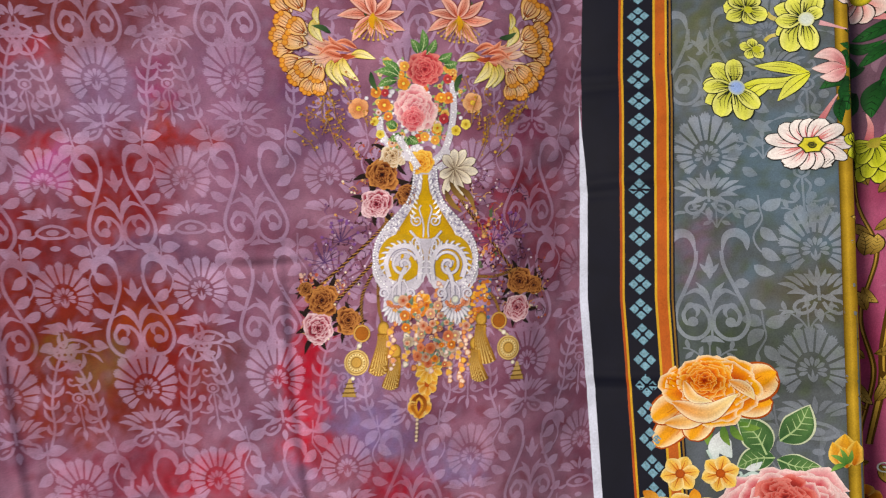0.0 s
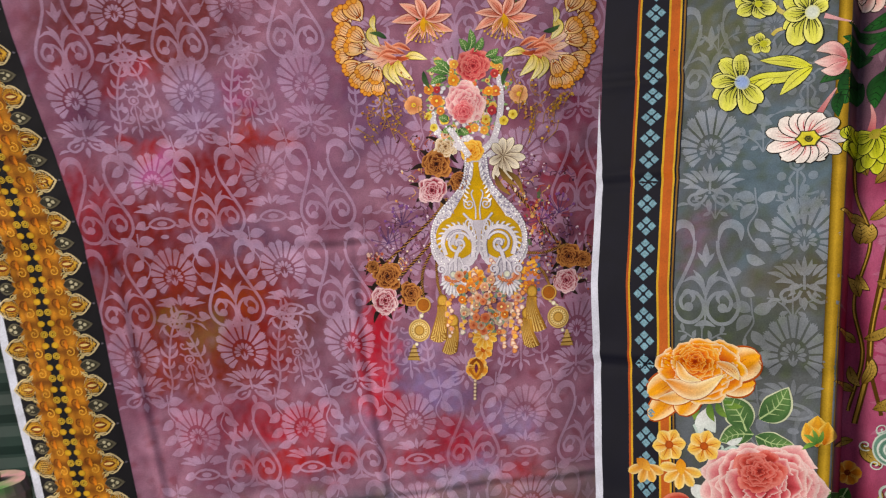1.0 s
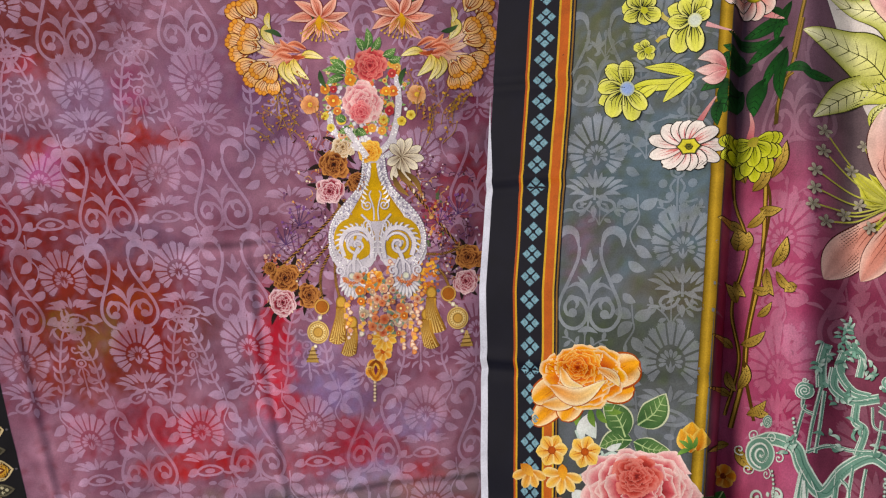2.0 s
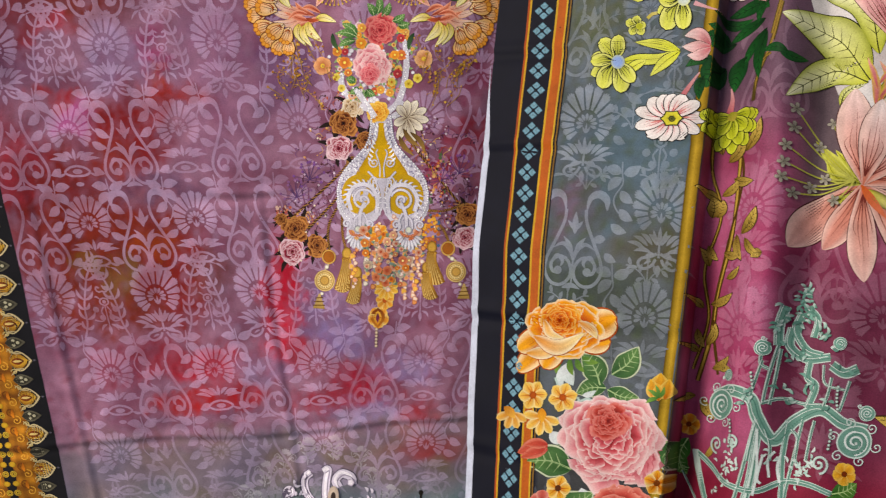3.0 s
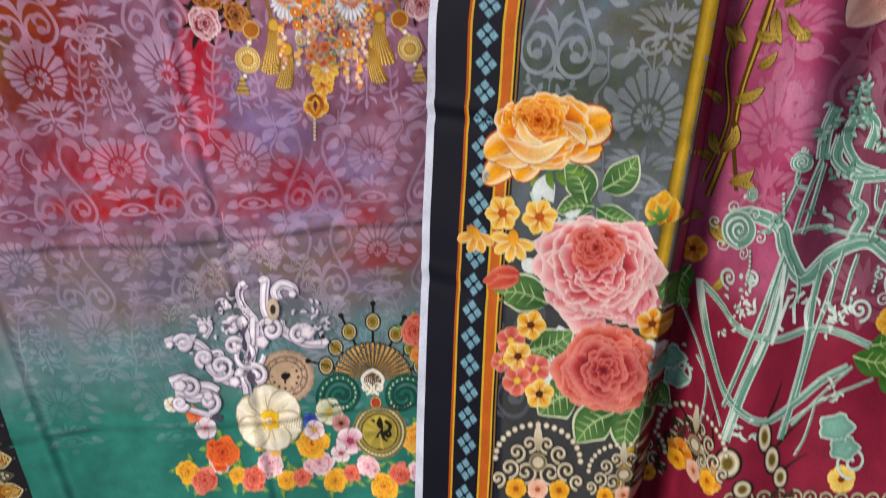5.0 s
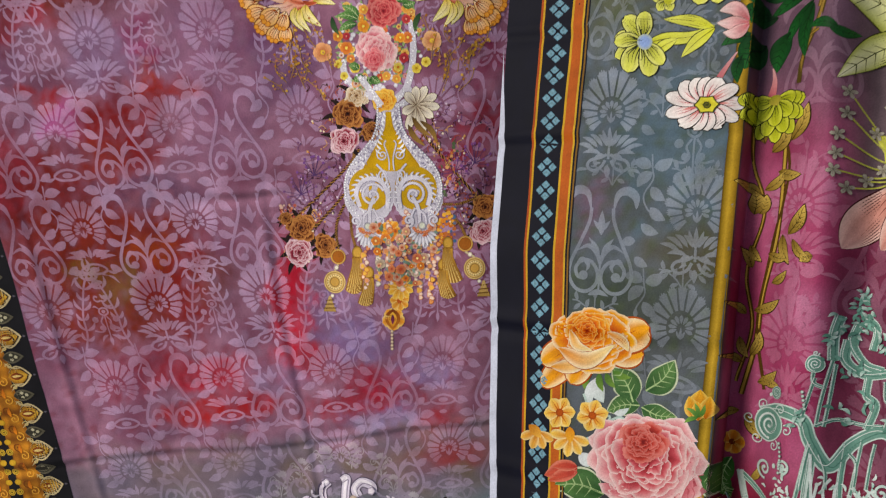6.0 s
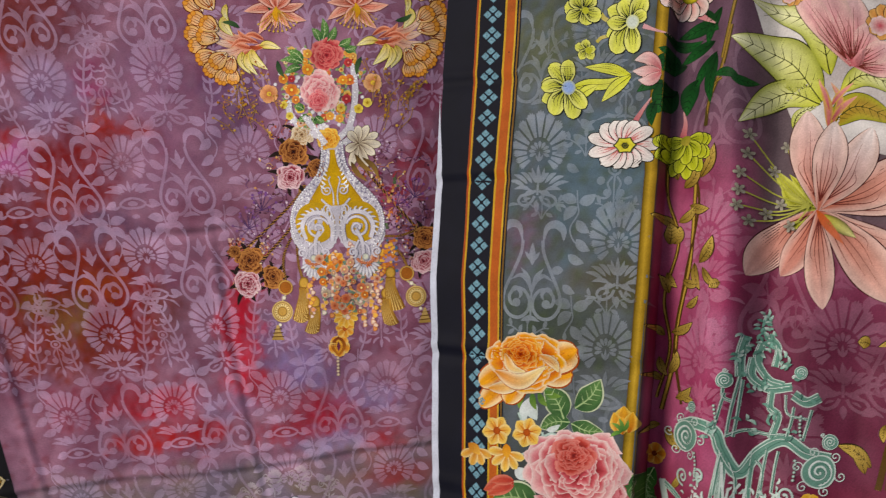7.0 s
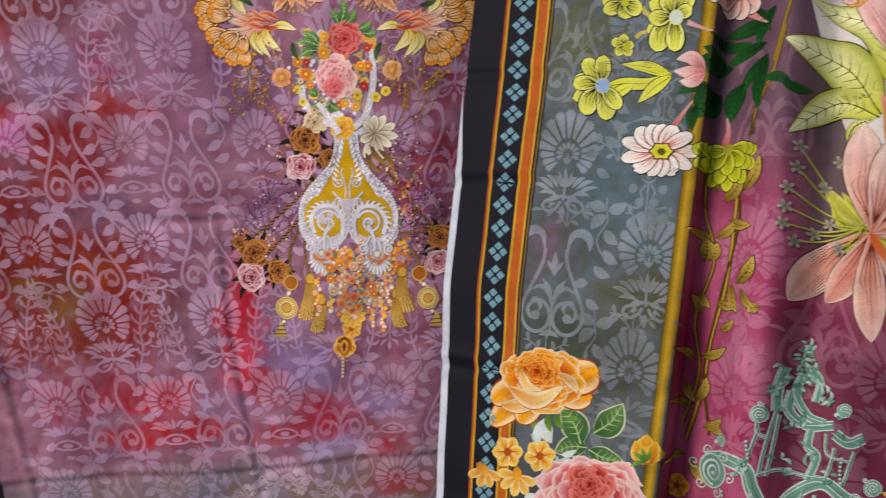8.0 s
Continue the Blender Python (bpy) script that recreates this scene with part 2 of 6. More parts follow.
def dupatta_dye_shade(u, v):
    c1, c2 = cloud(u, v, 0.2, 41), cloud(u, v, 0.07, 42)
    col = mix(lin("4c5454"), lin("68727e"), 0.5 + 0.4 * c1 + 0.2 * c2)
    col = blots(u, v, col, [
        (0.21, 0.13, 0.06, 0.07, "56707f", 0.8), (0.13, 0.27, 0.05, 0.05, "62664a", 0.8), (0.13, 0.05, 0.02, 0.03, "7d5a72", 0.7),
        (0.24, 0.0, 0.05, 0.03, "565038", 0.8), (0.17, -0.05, 0.07, 0.03, "39463a", 0.8), (0.22, -0.08, 0.06, 0.05, "494d49", 0.6)])
    fine = cloud(u, v, 0.035, 43)
    col = mix(col, lin("4a5a34"), 0.45 * np.clip(fine, 0, 1))
    col = mix(col, lin("5c7488"), 0.4 * np.clip(-fine, 0, 1) * step(-0.05, 0.1, v))
    col = mix(col, lin("3c3d40"), step(-0.1, -0.3, v))
    # flank before the ridge: pink raised in colour, as if catching the light
    pink = mix(lin("a02a58"), lin("c66a92"), 0.45 + 0.4 * c1 + 0.15 * c2)
    pink = mix(pink, lin("6f5163"), step(0.06, 0.22, v))
    # beyond the ridge the shade is mixed into the colour, darker and duller
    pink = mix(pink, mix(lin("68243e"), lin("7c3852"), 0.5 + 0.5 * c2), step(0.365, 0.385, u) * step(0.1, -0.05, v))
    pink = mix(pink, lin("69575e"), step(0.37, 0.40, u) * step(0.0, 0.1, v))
    pink = mix(pink, lin("8a203a"), step(-0.16, -0.24, v))
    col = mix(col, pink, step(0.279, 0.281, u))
    b = u - border_u(v)
    return mix(col, lin("1b1d2a"), step(0.090, 0.086, b))


# ---------------------------------------------------------------- drawing inks on cloth
def spline(pts, n):
    p = np.asarray(pts, float)
    if len(p) == 2:
        return p[0] + (p[1] - p[0]) * np.linspace(0, 1, n)[:, None]
    q = np.vstack([2 * p[0] - p[1], p, 2 * p[-1] - p[-2]])
    s = np.linspace(0, len(p) - 1 - 1e-9, n)
    i = s.astype(int)
    t = (s - i)[:, None]
    a, b, c, d = q[i], q[i + 1], q[i + 2], q[i + 3]
    return 0.5 * (2 * b + (c - a) * t + (2 * a - 5 * b + 4 * c - d) * t * t + (3 * b - a - 3 * c + d) * t ** 3)


def colour(c):
    return lin(c) if isinstance(c, str) else np.asarray(c, float)


class Ink:
    """One printed motif: strokes, petals and discs drawn on a flat draft and laid onto a cloth."""
    def __init__(self, cloth, sheet, h=0.0008, dye=None):
        self.cloth, self.sheet, self.dye, self.alpha = cloth, sheet, dye, 1.0
        self.h = 0.00025 + 0.16 * h if cloth is dupatta_surface else 0.00013 if dye else 0.00018 + 0.13 * h
        self.rise = 1e-6 if dye else 7e-6 if cloth is dupatta_surface else 2.5e-6
        self.cell = 0.0025 if cloth is dupatta_surface else 0.0035
        self.cuts, self.big, self.tick, self.gap = [], False, 0, 1.6e-5
        self.clear()

    def clear(self):
        self.uv, self.hs, self.c, self.k, self.f, self.n = [], [], [], [], [], 0

    def cut(self, name):
        """What was drawn since the last cut becomes a piece of its own."""
        self.cuts.append((name, (self.uv, self.hs, self.c, self.k, self.f)))
        self.clear()

    def grid(self, pts, cols, alpha=None, wrap=False):
        n, m = pts.shape[:2]
        self.h += self.rise
        self.uv.append(self.sheet(pts.reshape(-1, 2)))
        self.c.append(np.broadcast_to(cols, (n, m, 3)).reshape(-1, 3))
        self.hs.append(np.full(n * m, self.h))
        self.k.append(np.full(n * m, self.alpha if alpha is None else alpha))
        i = np.arange(n * m).reshape(n, m) + self.n
        if wrap:
            i = np.hstack([i, i[:, :1]])
        self.f.append(np.stack([i[:-1, :-1], i[1:, :-1], i[1:, 1:], i[:-1, 1:]], -1).reshape(-1, 4))
        self.n += n * m

    def blade(self, pts, w, c0, c1=None, edge=None, shape="leaf", n=9, alpha=None):
        """A stroke along pts: 'leaf' swells in the middle, 'petal' towards the tip, 'line' keeps its width, 'horn' tapers."""
        w = 0.74 * w if self.dye else w
        n, m = self.count(pts, w, n)
        s = np.linspace(0, 1, n)
        p = spline(pts, n)
        d = np.gradient(p, axis=0)
        d /= np.linalg.norm(d, axis=1)[:, None] + 1e-12
        side = np.stack([-d[:, 1], d[:, 0]], 1)
        prof = {"leaf": np.sin(np.pi * s ** 0.85) ** 0.9, "petal": np.sqrt(np.clip(1 - (np.clip(s - 0.62, 0, 1) / 0.38) ** 2, 0, 1)) * (0.12 + 0.88 * np.sin(np.pi / 2 * np.clip(s / 0.62, 0, 1))),
                "lance": np.sin(np.pi * np.clip(s, 0, 1) ** 1.35) ** 0.75 * (1 - 0.1 * s) + 0.1 * (1 - s), "line": np.ones(n), "horn": 1 - 0.85 * s, "drop": 0.15 + 0.85 * s}[shape]
        c0 = colour(c0)
        c1 = c0 if c1 is None else colour(c1)
        mid = mix(c0, c1, s)
        rim = mid if edge is None else colour(edge)
        k = (prof * w / 2)[:, None]
        m = max(m, 8) if shape == "petal" and edge is not None else m
        across = np.linspace(-1, 1, m)
        self.tick += 1
        self.grid(np.stack([p + side * k * q for q in across], 1), np.stack([mix(mid, rim, np.full(n, 0.85 * np.clip((abs(q) - 0.35) / 0.65, 0, 1))) * (1 + (0 if edge is None else 0.08) * math.sin(q * 9 + self.tick)) for q in across], 1), alpha)

    def lift(self):
        """The next stroke lies clear of the one beneath."""
        self.h += 2.6e-5 if self.cloth is dupatta_surface else self.gap

    def count(self, pts, w, n):
        """How finely a stroke is divided, so that it follows the folds of the cloth."""
        p = np.asarray(pts, float)
        size = np.linalg.norm(np.diff(p, axis=0), axis=1).sum() + 1e-9
        g = self.sheet(p)
        metres = np.linalg.norm(np.diff(g, axis=0), axis=1).sum()
        cell = self.cell
        if self.cloth is dupatta_surface and g[:, 0].min() < 0.300 and g[:, 0].max() > 0.262 and not self.dye:
            cell = 0.0013
        return max(n, int(metres / cell) + 2), max(4, int(w * metres / size / cell) + 2)

    def line(self, pts, w, c, n=12, alpha=None, shape="line"):
        w = 0.88 * w if self.dye else w
        n, m = self.count(pts, w, n)
        s = spline(pts, n)
        d = np.gradient(s, axis=0)
        d /= np.linalg.norm(d, axis=1)[:, None] + 1e-12
        side = np.stack([-d[:, 1], d[:, 0]], 1) * w / 2
        if shape == "horn":
            side = side * (1 - 0.8 * np.linspace(0, 1, n))[:, None]
        self.grid(np.stack([s + side * q for q in np.linspace(-1, 1, max(2, m - 2))], 1), colour(c), alpha)

    def disc(self, x, y, r, rings, ry=None, n=18, lobes=0, amp=0.0, turn=0.0, alpha=None):
        """Rings: (part of the radius, colour) from the middle outwards."""
        a = np.linspace(0, 2 * math.pi, n, endpoint=False)
        wob = 1 + amp * np.cos(lobes * a + turn)
        pts, cols = [], []
        for k, c in [(0.001, rings[0][1]), *rings]:
            pts.append(np.stack([x + r * k * wob * np.cos(a), y + (ry or r) * k * wob * np.sin(a)], 1))
            cols.append(np.tile(colour(c), (n, 1)))
        self.grid(np.stack(pts), np.stack(cols), alpha, wrap=True)

    def petal(self, x, y, a, ln, w, c0, c1, rim=None, line=None, bend=0.0, shape="petal", streaks=()):
        """A petal from (x, y) in the direction a (degrees), with an outline and a vein where line is given."""
        a = radians(a)
        d, s = np.array([math.cos(a), math.sin(a)]), np.array([-math.sin(a), math.cos(a)])
        o = np.array([x, y], float)
        pts = [o, o + d * ln * 0.5 + s * ln * bend, o + d * ln]
        if line:
            self.blade([o - d * ln * 0.02, o + d * ln * 0.5 + s * ln * bend, o + d * ln * 1.02], w * 1.13, line, shape=shape)
            self.lift()
        self.blade(pts, w, c0, c1, rim, shape=shape)
        for e, far, code in streaks:
            self.line([o + d * ln * 0.15 + s * w * e * 0.3, o + d * ln * 0.5 + s * (ln * bend + w * e), o + d * ln * far + s * w * e * 0.9], w * 0.075, code, n=6, shape="horn")
        if line:
            self.lift()
            self.line([o, o + d * ln * 0.4 + s * ln * bend, o + d * ln * 0.75], w * 0.06, line, n=6, shape="horn")

    def leaf(self, x, y, a, ln, w, c0, c1, vein=None, bend=0.1, edge=None):
        a = radians(a)
        d, s = np.array([math.cos(a), math.sin(a)]), np.array([-math.sin(a), math.cos(a)])
        o = np.array([x, y], float)
        pts = [o, o + d * ln * 0.5 + s * ln * bend, o + d * ln]
        self.blade(pts, w, c0, c1, edge)
        if vein:
            self.line(pts, w * 0.07, vein, n=7, shape="horn")
            for k in (0.25, 0.42, 0.58, 0.74):
                b = o + d * ln * k + s * ln * bend * 4 * k * (1 - k)
                for g in (-1, 1):
                    self.line([b, b + d * ln * 0.13 + s * g * w * 0.32], w * 0.045, vein, n=3, shape="horn")

    def flower(self, x, y, r, n, c0, c1, eye, rim=None, line=None, turn=0.0, wide=0.9, flat=1.0, shape="petal", streaks=()):
        for k in range(n):
            a = turn + 360 * k / n
            q = math.sqrt(math.cos(radians(a)) ** 2 + (flat * math.sin(radians(a))) ** 2)
            self.petal(x, y, a, r * q, 2 * math.pi * r / n * wide * 0.9, c0, c1, rim, line, shape=shape, streaks=streaks)
            if self.big:
                self.cut("petal")
        self.disc(x, y, r * 0.25, [(0.6, eye), (1, mix(colour(eye), lin("3a1c08"), np.array(0.35)))], n=10)

    def rose(self, x, y, r, dark, mid, light, seed=1, flat=1.0, rim=None):
        """A full rose: rings of overlapping ruffled petals, the outer ones pale towards their edge."""
        rng = np.random.RandomState(seed)
        dark, mid, light = colour(dark), colour(mid), colour(light)
        rim = light if rim is None else colour(rim)
        for ring, (r0, r1, count) in enumerate([(0.3, 1.0, 8), (0.26, 0.84, 7), (0.2, 0.68, 6), (0.12, 0.52, 6), (0.06, 0.38, 5), (0.0, 0.24, 4)]):
            for k in rng.permutation(count):
                a0 = 2 * math.pi * (k + 0.5 * (ring % 2) + rng.uniform(-0.3, 0.3)) / count
                half = math.pi / count * rng.uniform(1.1, 1.7)
                top = r1 * rng.uniform(0.84, 1.1)
                s, t = np.meshgrid(np.linspace(0, 1, 9), np.linspace(-1, 1, 11), indexing="ij")
                ruff = (0.035 * np.sin(t * rng.uniform(4, 8) + rng.uniform(0, 6)) + 0.015 * np.sin(t * 17 + rng.uniform(0, 6))) * s
                rad = r * (r0 + (top - r0) * s * (1 - 0.26 * np.abs(t + rng.uniform(-0.25, 0.25)) ** 2.2) + ruff)
                ang = a0 + t * half * (0.5 + 0.5 * s) + rng.uniform(-0.18, 0.18) * s
                pts = np.stack([x + rad * np.cos(ang), y + flat * rad * np.sin(ang)], -1)
                tone = rng.uniform(-0.22, 0.16)
                shade = np.clip(1.12 * s ** 2.2 + 0.28 * t * rng.uniform(-1, 1) * s + tone * s + 0.06 * np.sin(t * 9 + rng.uniform(0, 6)) * s, 0, 1)
                deep = 1 - 0.11 * ring
                col = mix(mix(dark, mid, np.clip(shade * 1.9, 0, 1)), light, np.clip(shade * 1.9 - 0.9, 0, 1) * deep)
                col[-1] = mix(rim * (0.7 + 0.3 * deep), mid, np.full(11, 0.15))
                self.grid(pts, col)
                if self.big and not (ring == 5 and k == 0):
                    self.cut("petal")
        self.disc(x, y, r * 0.05, [(1, dark)], n=8)

    def scroll(self, x, y, r, a0, turns, w, c, n=26, alpha=None, hand=1):
        a = radians(a0) + hand * np.linspace(0, turns * 2 * math.pi, n)
        rad = r * (1 - 0.86 * np.linspace(0, 1, n))
        self.line(np.stack([x + rad * np.cos(a), y + rad * np.sin(a)], 1), w, c, n=n, alpha=alpha)
        self.disc(x + rad[-1] * math.cos(a[-1]), y + rad[-1] * math.sin(a[-1]), w * 0.75, [(1, c)], n=8, alpha=alpha)

    def mesh(self, name, data, parent, material):
        uv, hs, c, k, f = [np.concatenate(q) for q in data]
        if self.dye:
            base = self.dye(uv[:, 0], uv[:, 1])
            c = mix(base, 0.62 * c + 0.38 * np.clip(1.9 * base + 0.03, 0, 0.8), k * np.clip(0.86 + 0.3 * cloud(uv[:, 0], uv[:, 1], 0.09, 91), 0.2, 1))
        me = bpy.data.meshes.new(name)
        fill_mesh(me, self.cloth(uv[:, 0], uv[:, 1], hs), f, c)
        me.materials.append(material or (voile if self.cloth is dupatta_surface else lawn))
        ob = new(name, me)
        ob.parent = parent
        return ob

    def done(self, name, parent, label="", material=None, kind=""):
        if not self.uv:
            self.uv, self.hs, self.c, self.k, self.f = self.cuts.pop()[1]
        ob = self.mesh(name, (self.uv, self.hs, self.c, self.k, self.f), parent, material)
        for piece, data in self.cuts:
            self.mesh(piece, data, ob, material)
        return tagged(ob, label, kind=kind)


def fill_mesh(me, v, f, c):
    me.vertices.add(len(v))
    me.vertices.foreach_set("co", np.asarray(v, np.float32).ravel())
    me.loops.add(f.size)
    me.loops.foreach_set("vertex_index", f.ravel().astype(np.int32))
    me.polygons.add(len(f))
    me.polygons.foreach_set("loop_start", np.arange(0, f.size, 4, dtype=np.int32))
    me.polygons.foreach_set("use_smooth", np.ones(len(f), bool))
    at = me.attributes.new("ink", "FLOAT_COLOR", "POINT")
    at.data.foreach_set("color", np.hstack([np.clip(c, 0, 1), np.ones((len(c), 1))]).astype(np.float32).ravel())
    me.update()
    me.validate()


def place(u, v, scale=0.01, turn=0.0, lean=0.0):
    """A motif drawn in centimetres, y up, set at (u, v)."""
    c, s = math.cos(radians(turn)), math.sin(radians(turn))

    def go(p):
        p = np.asarray(p, float) * scale
        return np.stack([u + c * p[:, 0] - s * p[:, 1] + lean * p[:, 1], v + s * p[:, 0] + c * p[:, 1]], 1)
    return go


def flat_sheet(p):
    return np.asarray(p, float)


def cloth_mesh(name, surface, dye, us, vs, parent, left, top=None):
    """The woven sheet itself, a closed skin 0.5 mm thick."""
    g = np.stack(np.meshgrid(us, vs, indexing="ij"), -1)
    g[..., 0] += (left(g[..., 1]) - us[0]) * np.clip(1 - (g[..., 0] - us[0]) / 0.3, 0, 1)
    if top is not None:
        g[..., 1] = np.minimum(g[..., 1], top(g[..., 0]) - (vs[-1] - g[..., 1]) * 1e-4)
    u, v = g[..., 0].ravel(), g[..., 1].ravel()
    n, m = len(us), len(vs)
    i = np.arange(n * m).reshape(n, m)
    f = np.stack([i[:-1, :-1], i[1:, :-1], i[1:, 1:], i[:-1, 1:]], -1).reshape(-1, 4)
    front, back = surface(u, v), surface(u, v, np.full(u.shape, -0.0005))
    rim = np.concatenate([i[0, :], i[1:, -1], i[-1, -2::-1], i[-2:0:-1, 0]])
    nxt = np.roll(rim, -1)
    k = n * m
    faces = np.concatenate([f, f[:, ::-1] + k, np.stack([rim, rim + k, nxt + k, nxt], 1)])
    col = dye(u, v)
    me = bpy.data.meshes.new(name)
    fill_mesh(me, np.concatenate([front, back]), faces, np.concatenate([col, col * 0.8]))
    me.materials.append(voile if surface is dupatta_surface else lawn)
    ob = new(name, me)
    ob.parent = parent
    return ob


def part(name, bm, material, parent, label=""):
    me = bpy.data.meshes.new(name)
    bm.to_mesh(me)
    bm.free()
    me.materials.append(material)
    ob = new(name, me)
    ob.parent = parent
    return tagged(ob, label)


def box(bm, x0, x1, y0, y1, z0, z1):
    v = [bm.verts.new((x, y, z)) for x in (x0, x1) for y in (y0, y1) for z in (z0, z1)]
    for q in ((0, 1, 3, 2), (4, 6, 7, 5), (0, 4, 5, 1), (2, 3, 7, 6), (0, 2, 6, 4), (1, 5, 7, 3)):
        bm.faces.new([v[k] for k in q])


# ---------------------------------------------------------------- setting
def ground():
    bm = bmesh.new()
    box(bm, -60, 60, -60, 60, -0.1, 0)
    ob = part("ground", bm, concrete, None)
    tagged(ob, "grey trodden concrete ground in front of the shop", "ground", kind="structure")


def roller_shutter():
    """Ribbed curtain of a roller shutter, closed behind the cloths."""
    bm = bmesh.new()
    ys = []
    n, pitch = 60, 0.055
    rows = []
    for k in range(n):
        for s, d in ((0.0, 0.0), (0.3, -0.006), (0.6, -0.006), (0.9, 0.0)):
            rows.append((k * pitch + s * pitch, 0.22 + d))
    for x in (-4.0, 4.0):
        ys.append([bm.verts.new((x, y, z)) for z, y in rows])
    back = [[bm.verts.new((x, 0.26, z)) for z in (0, rows[-1][0])] for x in (-4.0, 4.0)]
    for k in range(len(rows) - 1):
        bm.faces.new((ys[0][k], ys[1][k], ys[1][k + 1], ys[0][k + 1]))
    bm.faces.new((back[0][0], back[0][1], back[1][1], back[1][0]))
    ob = part("wall_north", bm, shutter_paint, None)
    tagged(ob, "dark green ribbed metal roller shutter behind the hanging cloths", "shutter", kind="structure")


ground()
roller_shutter()


def shutter_rail():
    for name, y0, z0, z1, code in (("trim", 0.185, 1.604, 1.70, "3f8f7a"), ("trim", 0.180, 1.594, 1.604, "d8dcd8")):
        bm = bmesh.new()
        box(bm, 0.45, 4.0, y0, 0.212, z0, z1)
        bmesh.ops.bevel(bm, geom=bm.edges[:], offset=0.003, segments=2, affect="EDGES")
        c = lin(code)
        ob = part(name, bm, paint_material("rail_paint", c * 0.8, c, 0.5, 12), None)
        tagged(ob, "light green painted rail across the shutter" if z1 > 1.65 else "white edge under the green rail", "rail", kind="structure")


shutter_rail()


def hanging_rod(points, radius=0.012):
    bm = bmesh.new()
    prev = None
    for i, p in enumerate(points):
        p = Vector(p)
        d = (Vector(points[min(i + 1, len(points) - 1)]) - Vector(points[max(i - 1, 0)])).normalized()
        s = d.cross(Vector((0, 0, 1))).normalized()
        t = s.cross(d)
        ring = [bm.verts.new(p + (s * math.cos(a) + t * math.sin(a)) * radius) for a in np.linspace(0, 2 * math.pi, 12, endpoint=False)]
        if prev:
            for k in range(12):
                bm.faces.new((prev[k], prev[(k + 1) % 12], ring[(k + 1) % 12], ring[k]))
        else:
            bm.faces.new(ring[::-1])
        prev = ring
    bm.faces.new(prev)
    ob = part("hanging_rod", bm, steel, None)
    tagged(ob, "galvanised steel rod that carries the cloth", "rod", kind="structure")


hanging_rod([(-0.95, 0.24, 2.0), (-0.93, 0.06, 2.0), (-0.88, 0.0, 2.0), (0.55, 0.0, 2.0), (0.6, 0.06, 2.0), (0.62, 0.24, 2.0)])


def empty(name, label, category):
    ob = new(name)
    return tagged(ob, label, category)


shirt = empty("shirt_fabric", "purple and red printed lawn shirt piece hanging with fold creases", "fabric")
sheet_left = cloth_mesh("woven_sheet", shirt_surface, shirt_dye, np.concatenate([np.linspace(-0.66, -0.48, 40), np.linspace(-0.4775, 0.30, 312), np.linspace(0.304, 0.46, 40)]), np.concatenate([np.linspace(0.12, 0.78, 90), np.linspace(0.783, 1.68, 300), np.linspace(1.688, 2.0, 40)]), shirt, lambda z: inner_edge(z) - 0.146)
dupatta = empty("dupatta_fabric", "grey and pink floral printed dupatta with black border", "fabric")


top_edge = ORIGIN + 0.62 * UPWARD
hanging_rod([top_edge - 0.52 * ALONG, top_edge, top_edge + 0.45 * ALONG], 0.011)


def dupatta_top(u):
    return np.interp(u, [0.0, 0.385, 0.43, 0.52, 0.8], [0.62, 0.55, 0.325, 0.305, 0.29])


cloth_mesh("woven_sheet", dupatta_surface, dupatta_dye_shade, np.concatenate([np.linspace(0.0, 0.26, 66), np.linspace(0.2625, 0.30, 41), np.linspace(0.303, 0.40, 51), np.linspace(0.404, 0.78, 95)]), np.linspace(-0.75, 0.62, 320), dupatta, border_u, dupatta_top)
# ---------------------------------------------------------------- shirt: woven-in damask ground
DAMASK = lin("bca8cc")
# the damask is drawn in units of 0.685 mm, y up


def heart_motif(k, a=0.55, c=DAMASK, hand=1):
    """Two lines that rise from inner spirals, cross in and end in hooked leaves; an acanthus between them."""
    k.alpha = a
    for g in (-1, 1):
        k.line([(g * x, y) for x, y in ((19, 134), (22, 110), (38, 72), (52, 40), (53, 16), (40, -3), (20, -6), (5, 8), (4, 28), (16, 44), (32, 44), (42, 32), (38, 18), (26, 16))], 7, c, n=50)
        k.blade([(g * x, y) for x, y in ((58, 134), (56, 154), (42, 164), (26, 156), (19, 126))], 21, c, n=18)
        k.disc(g * 28, 20, 8, [(0.5, c), (1, c)], n=12, alpha=a)
        k.blade([(g * 24, 26), (g * 20, 38), (g * 32, 48), (g * 42, 38)], 10, c, n=10)
        k.blade([(0, 36), (g * 6, 58), (g * 22, 70), (g * 42, 60)], 12, c, n=14)
        k.blade([(g * 2, 50), (g * 9, 68), (g * 22, 84)], 12, c)
        k.blade([(0, 96), (g * 7, 104), (g * 15, 114)], 10, c, n=6)
    k.line([(0, -2), (0, 52)], 4, c, n=8)
    k.blade([(0, 88), (0, 108), (0, 130)], 17, c)
    k.blade([(-18, -12), (0, -6), (18, -12)], 13, c)


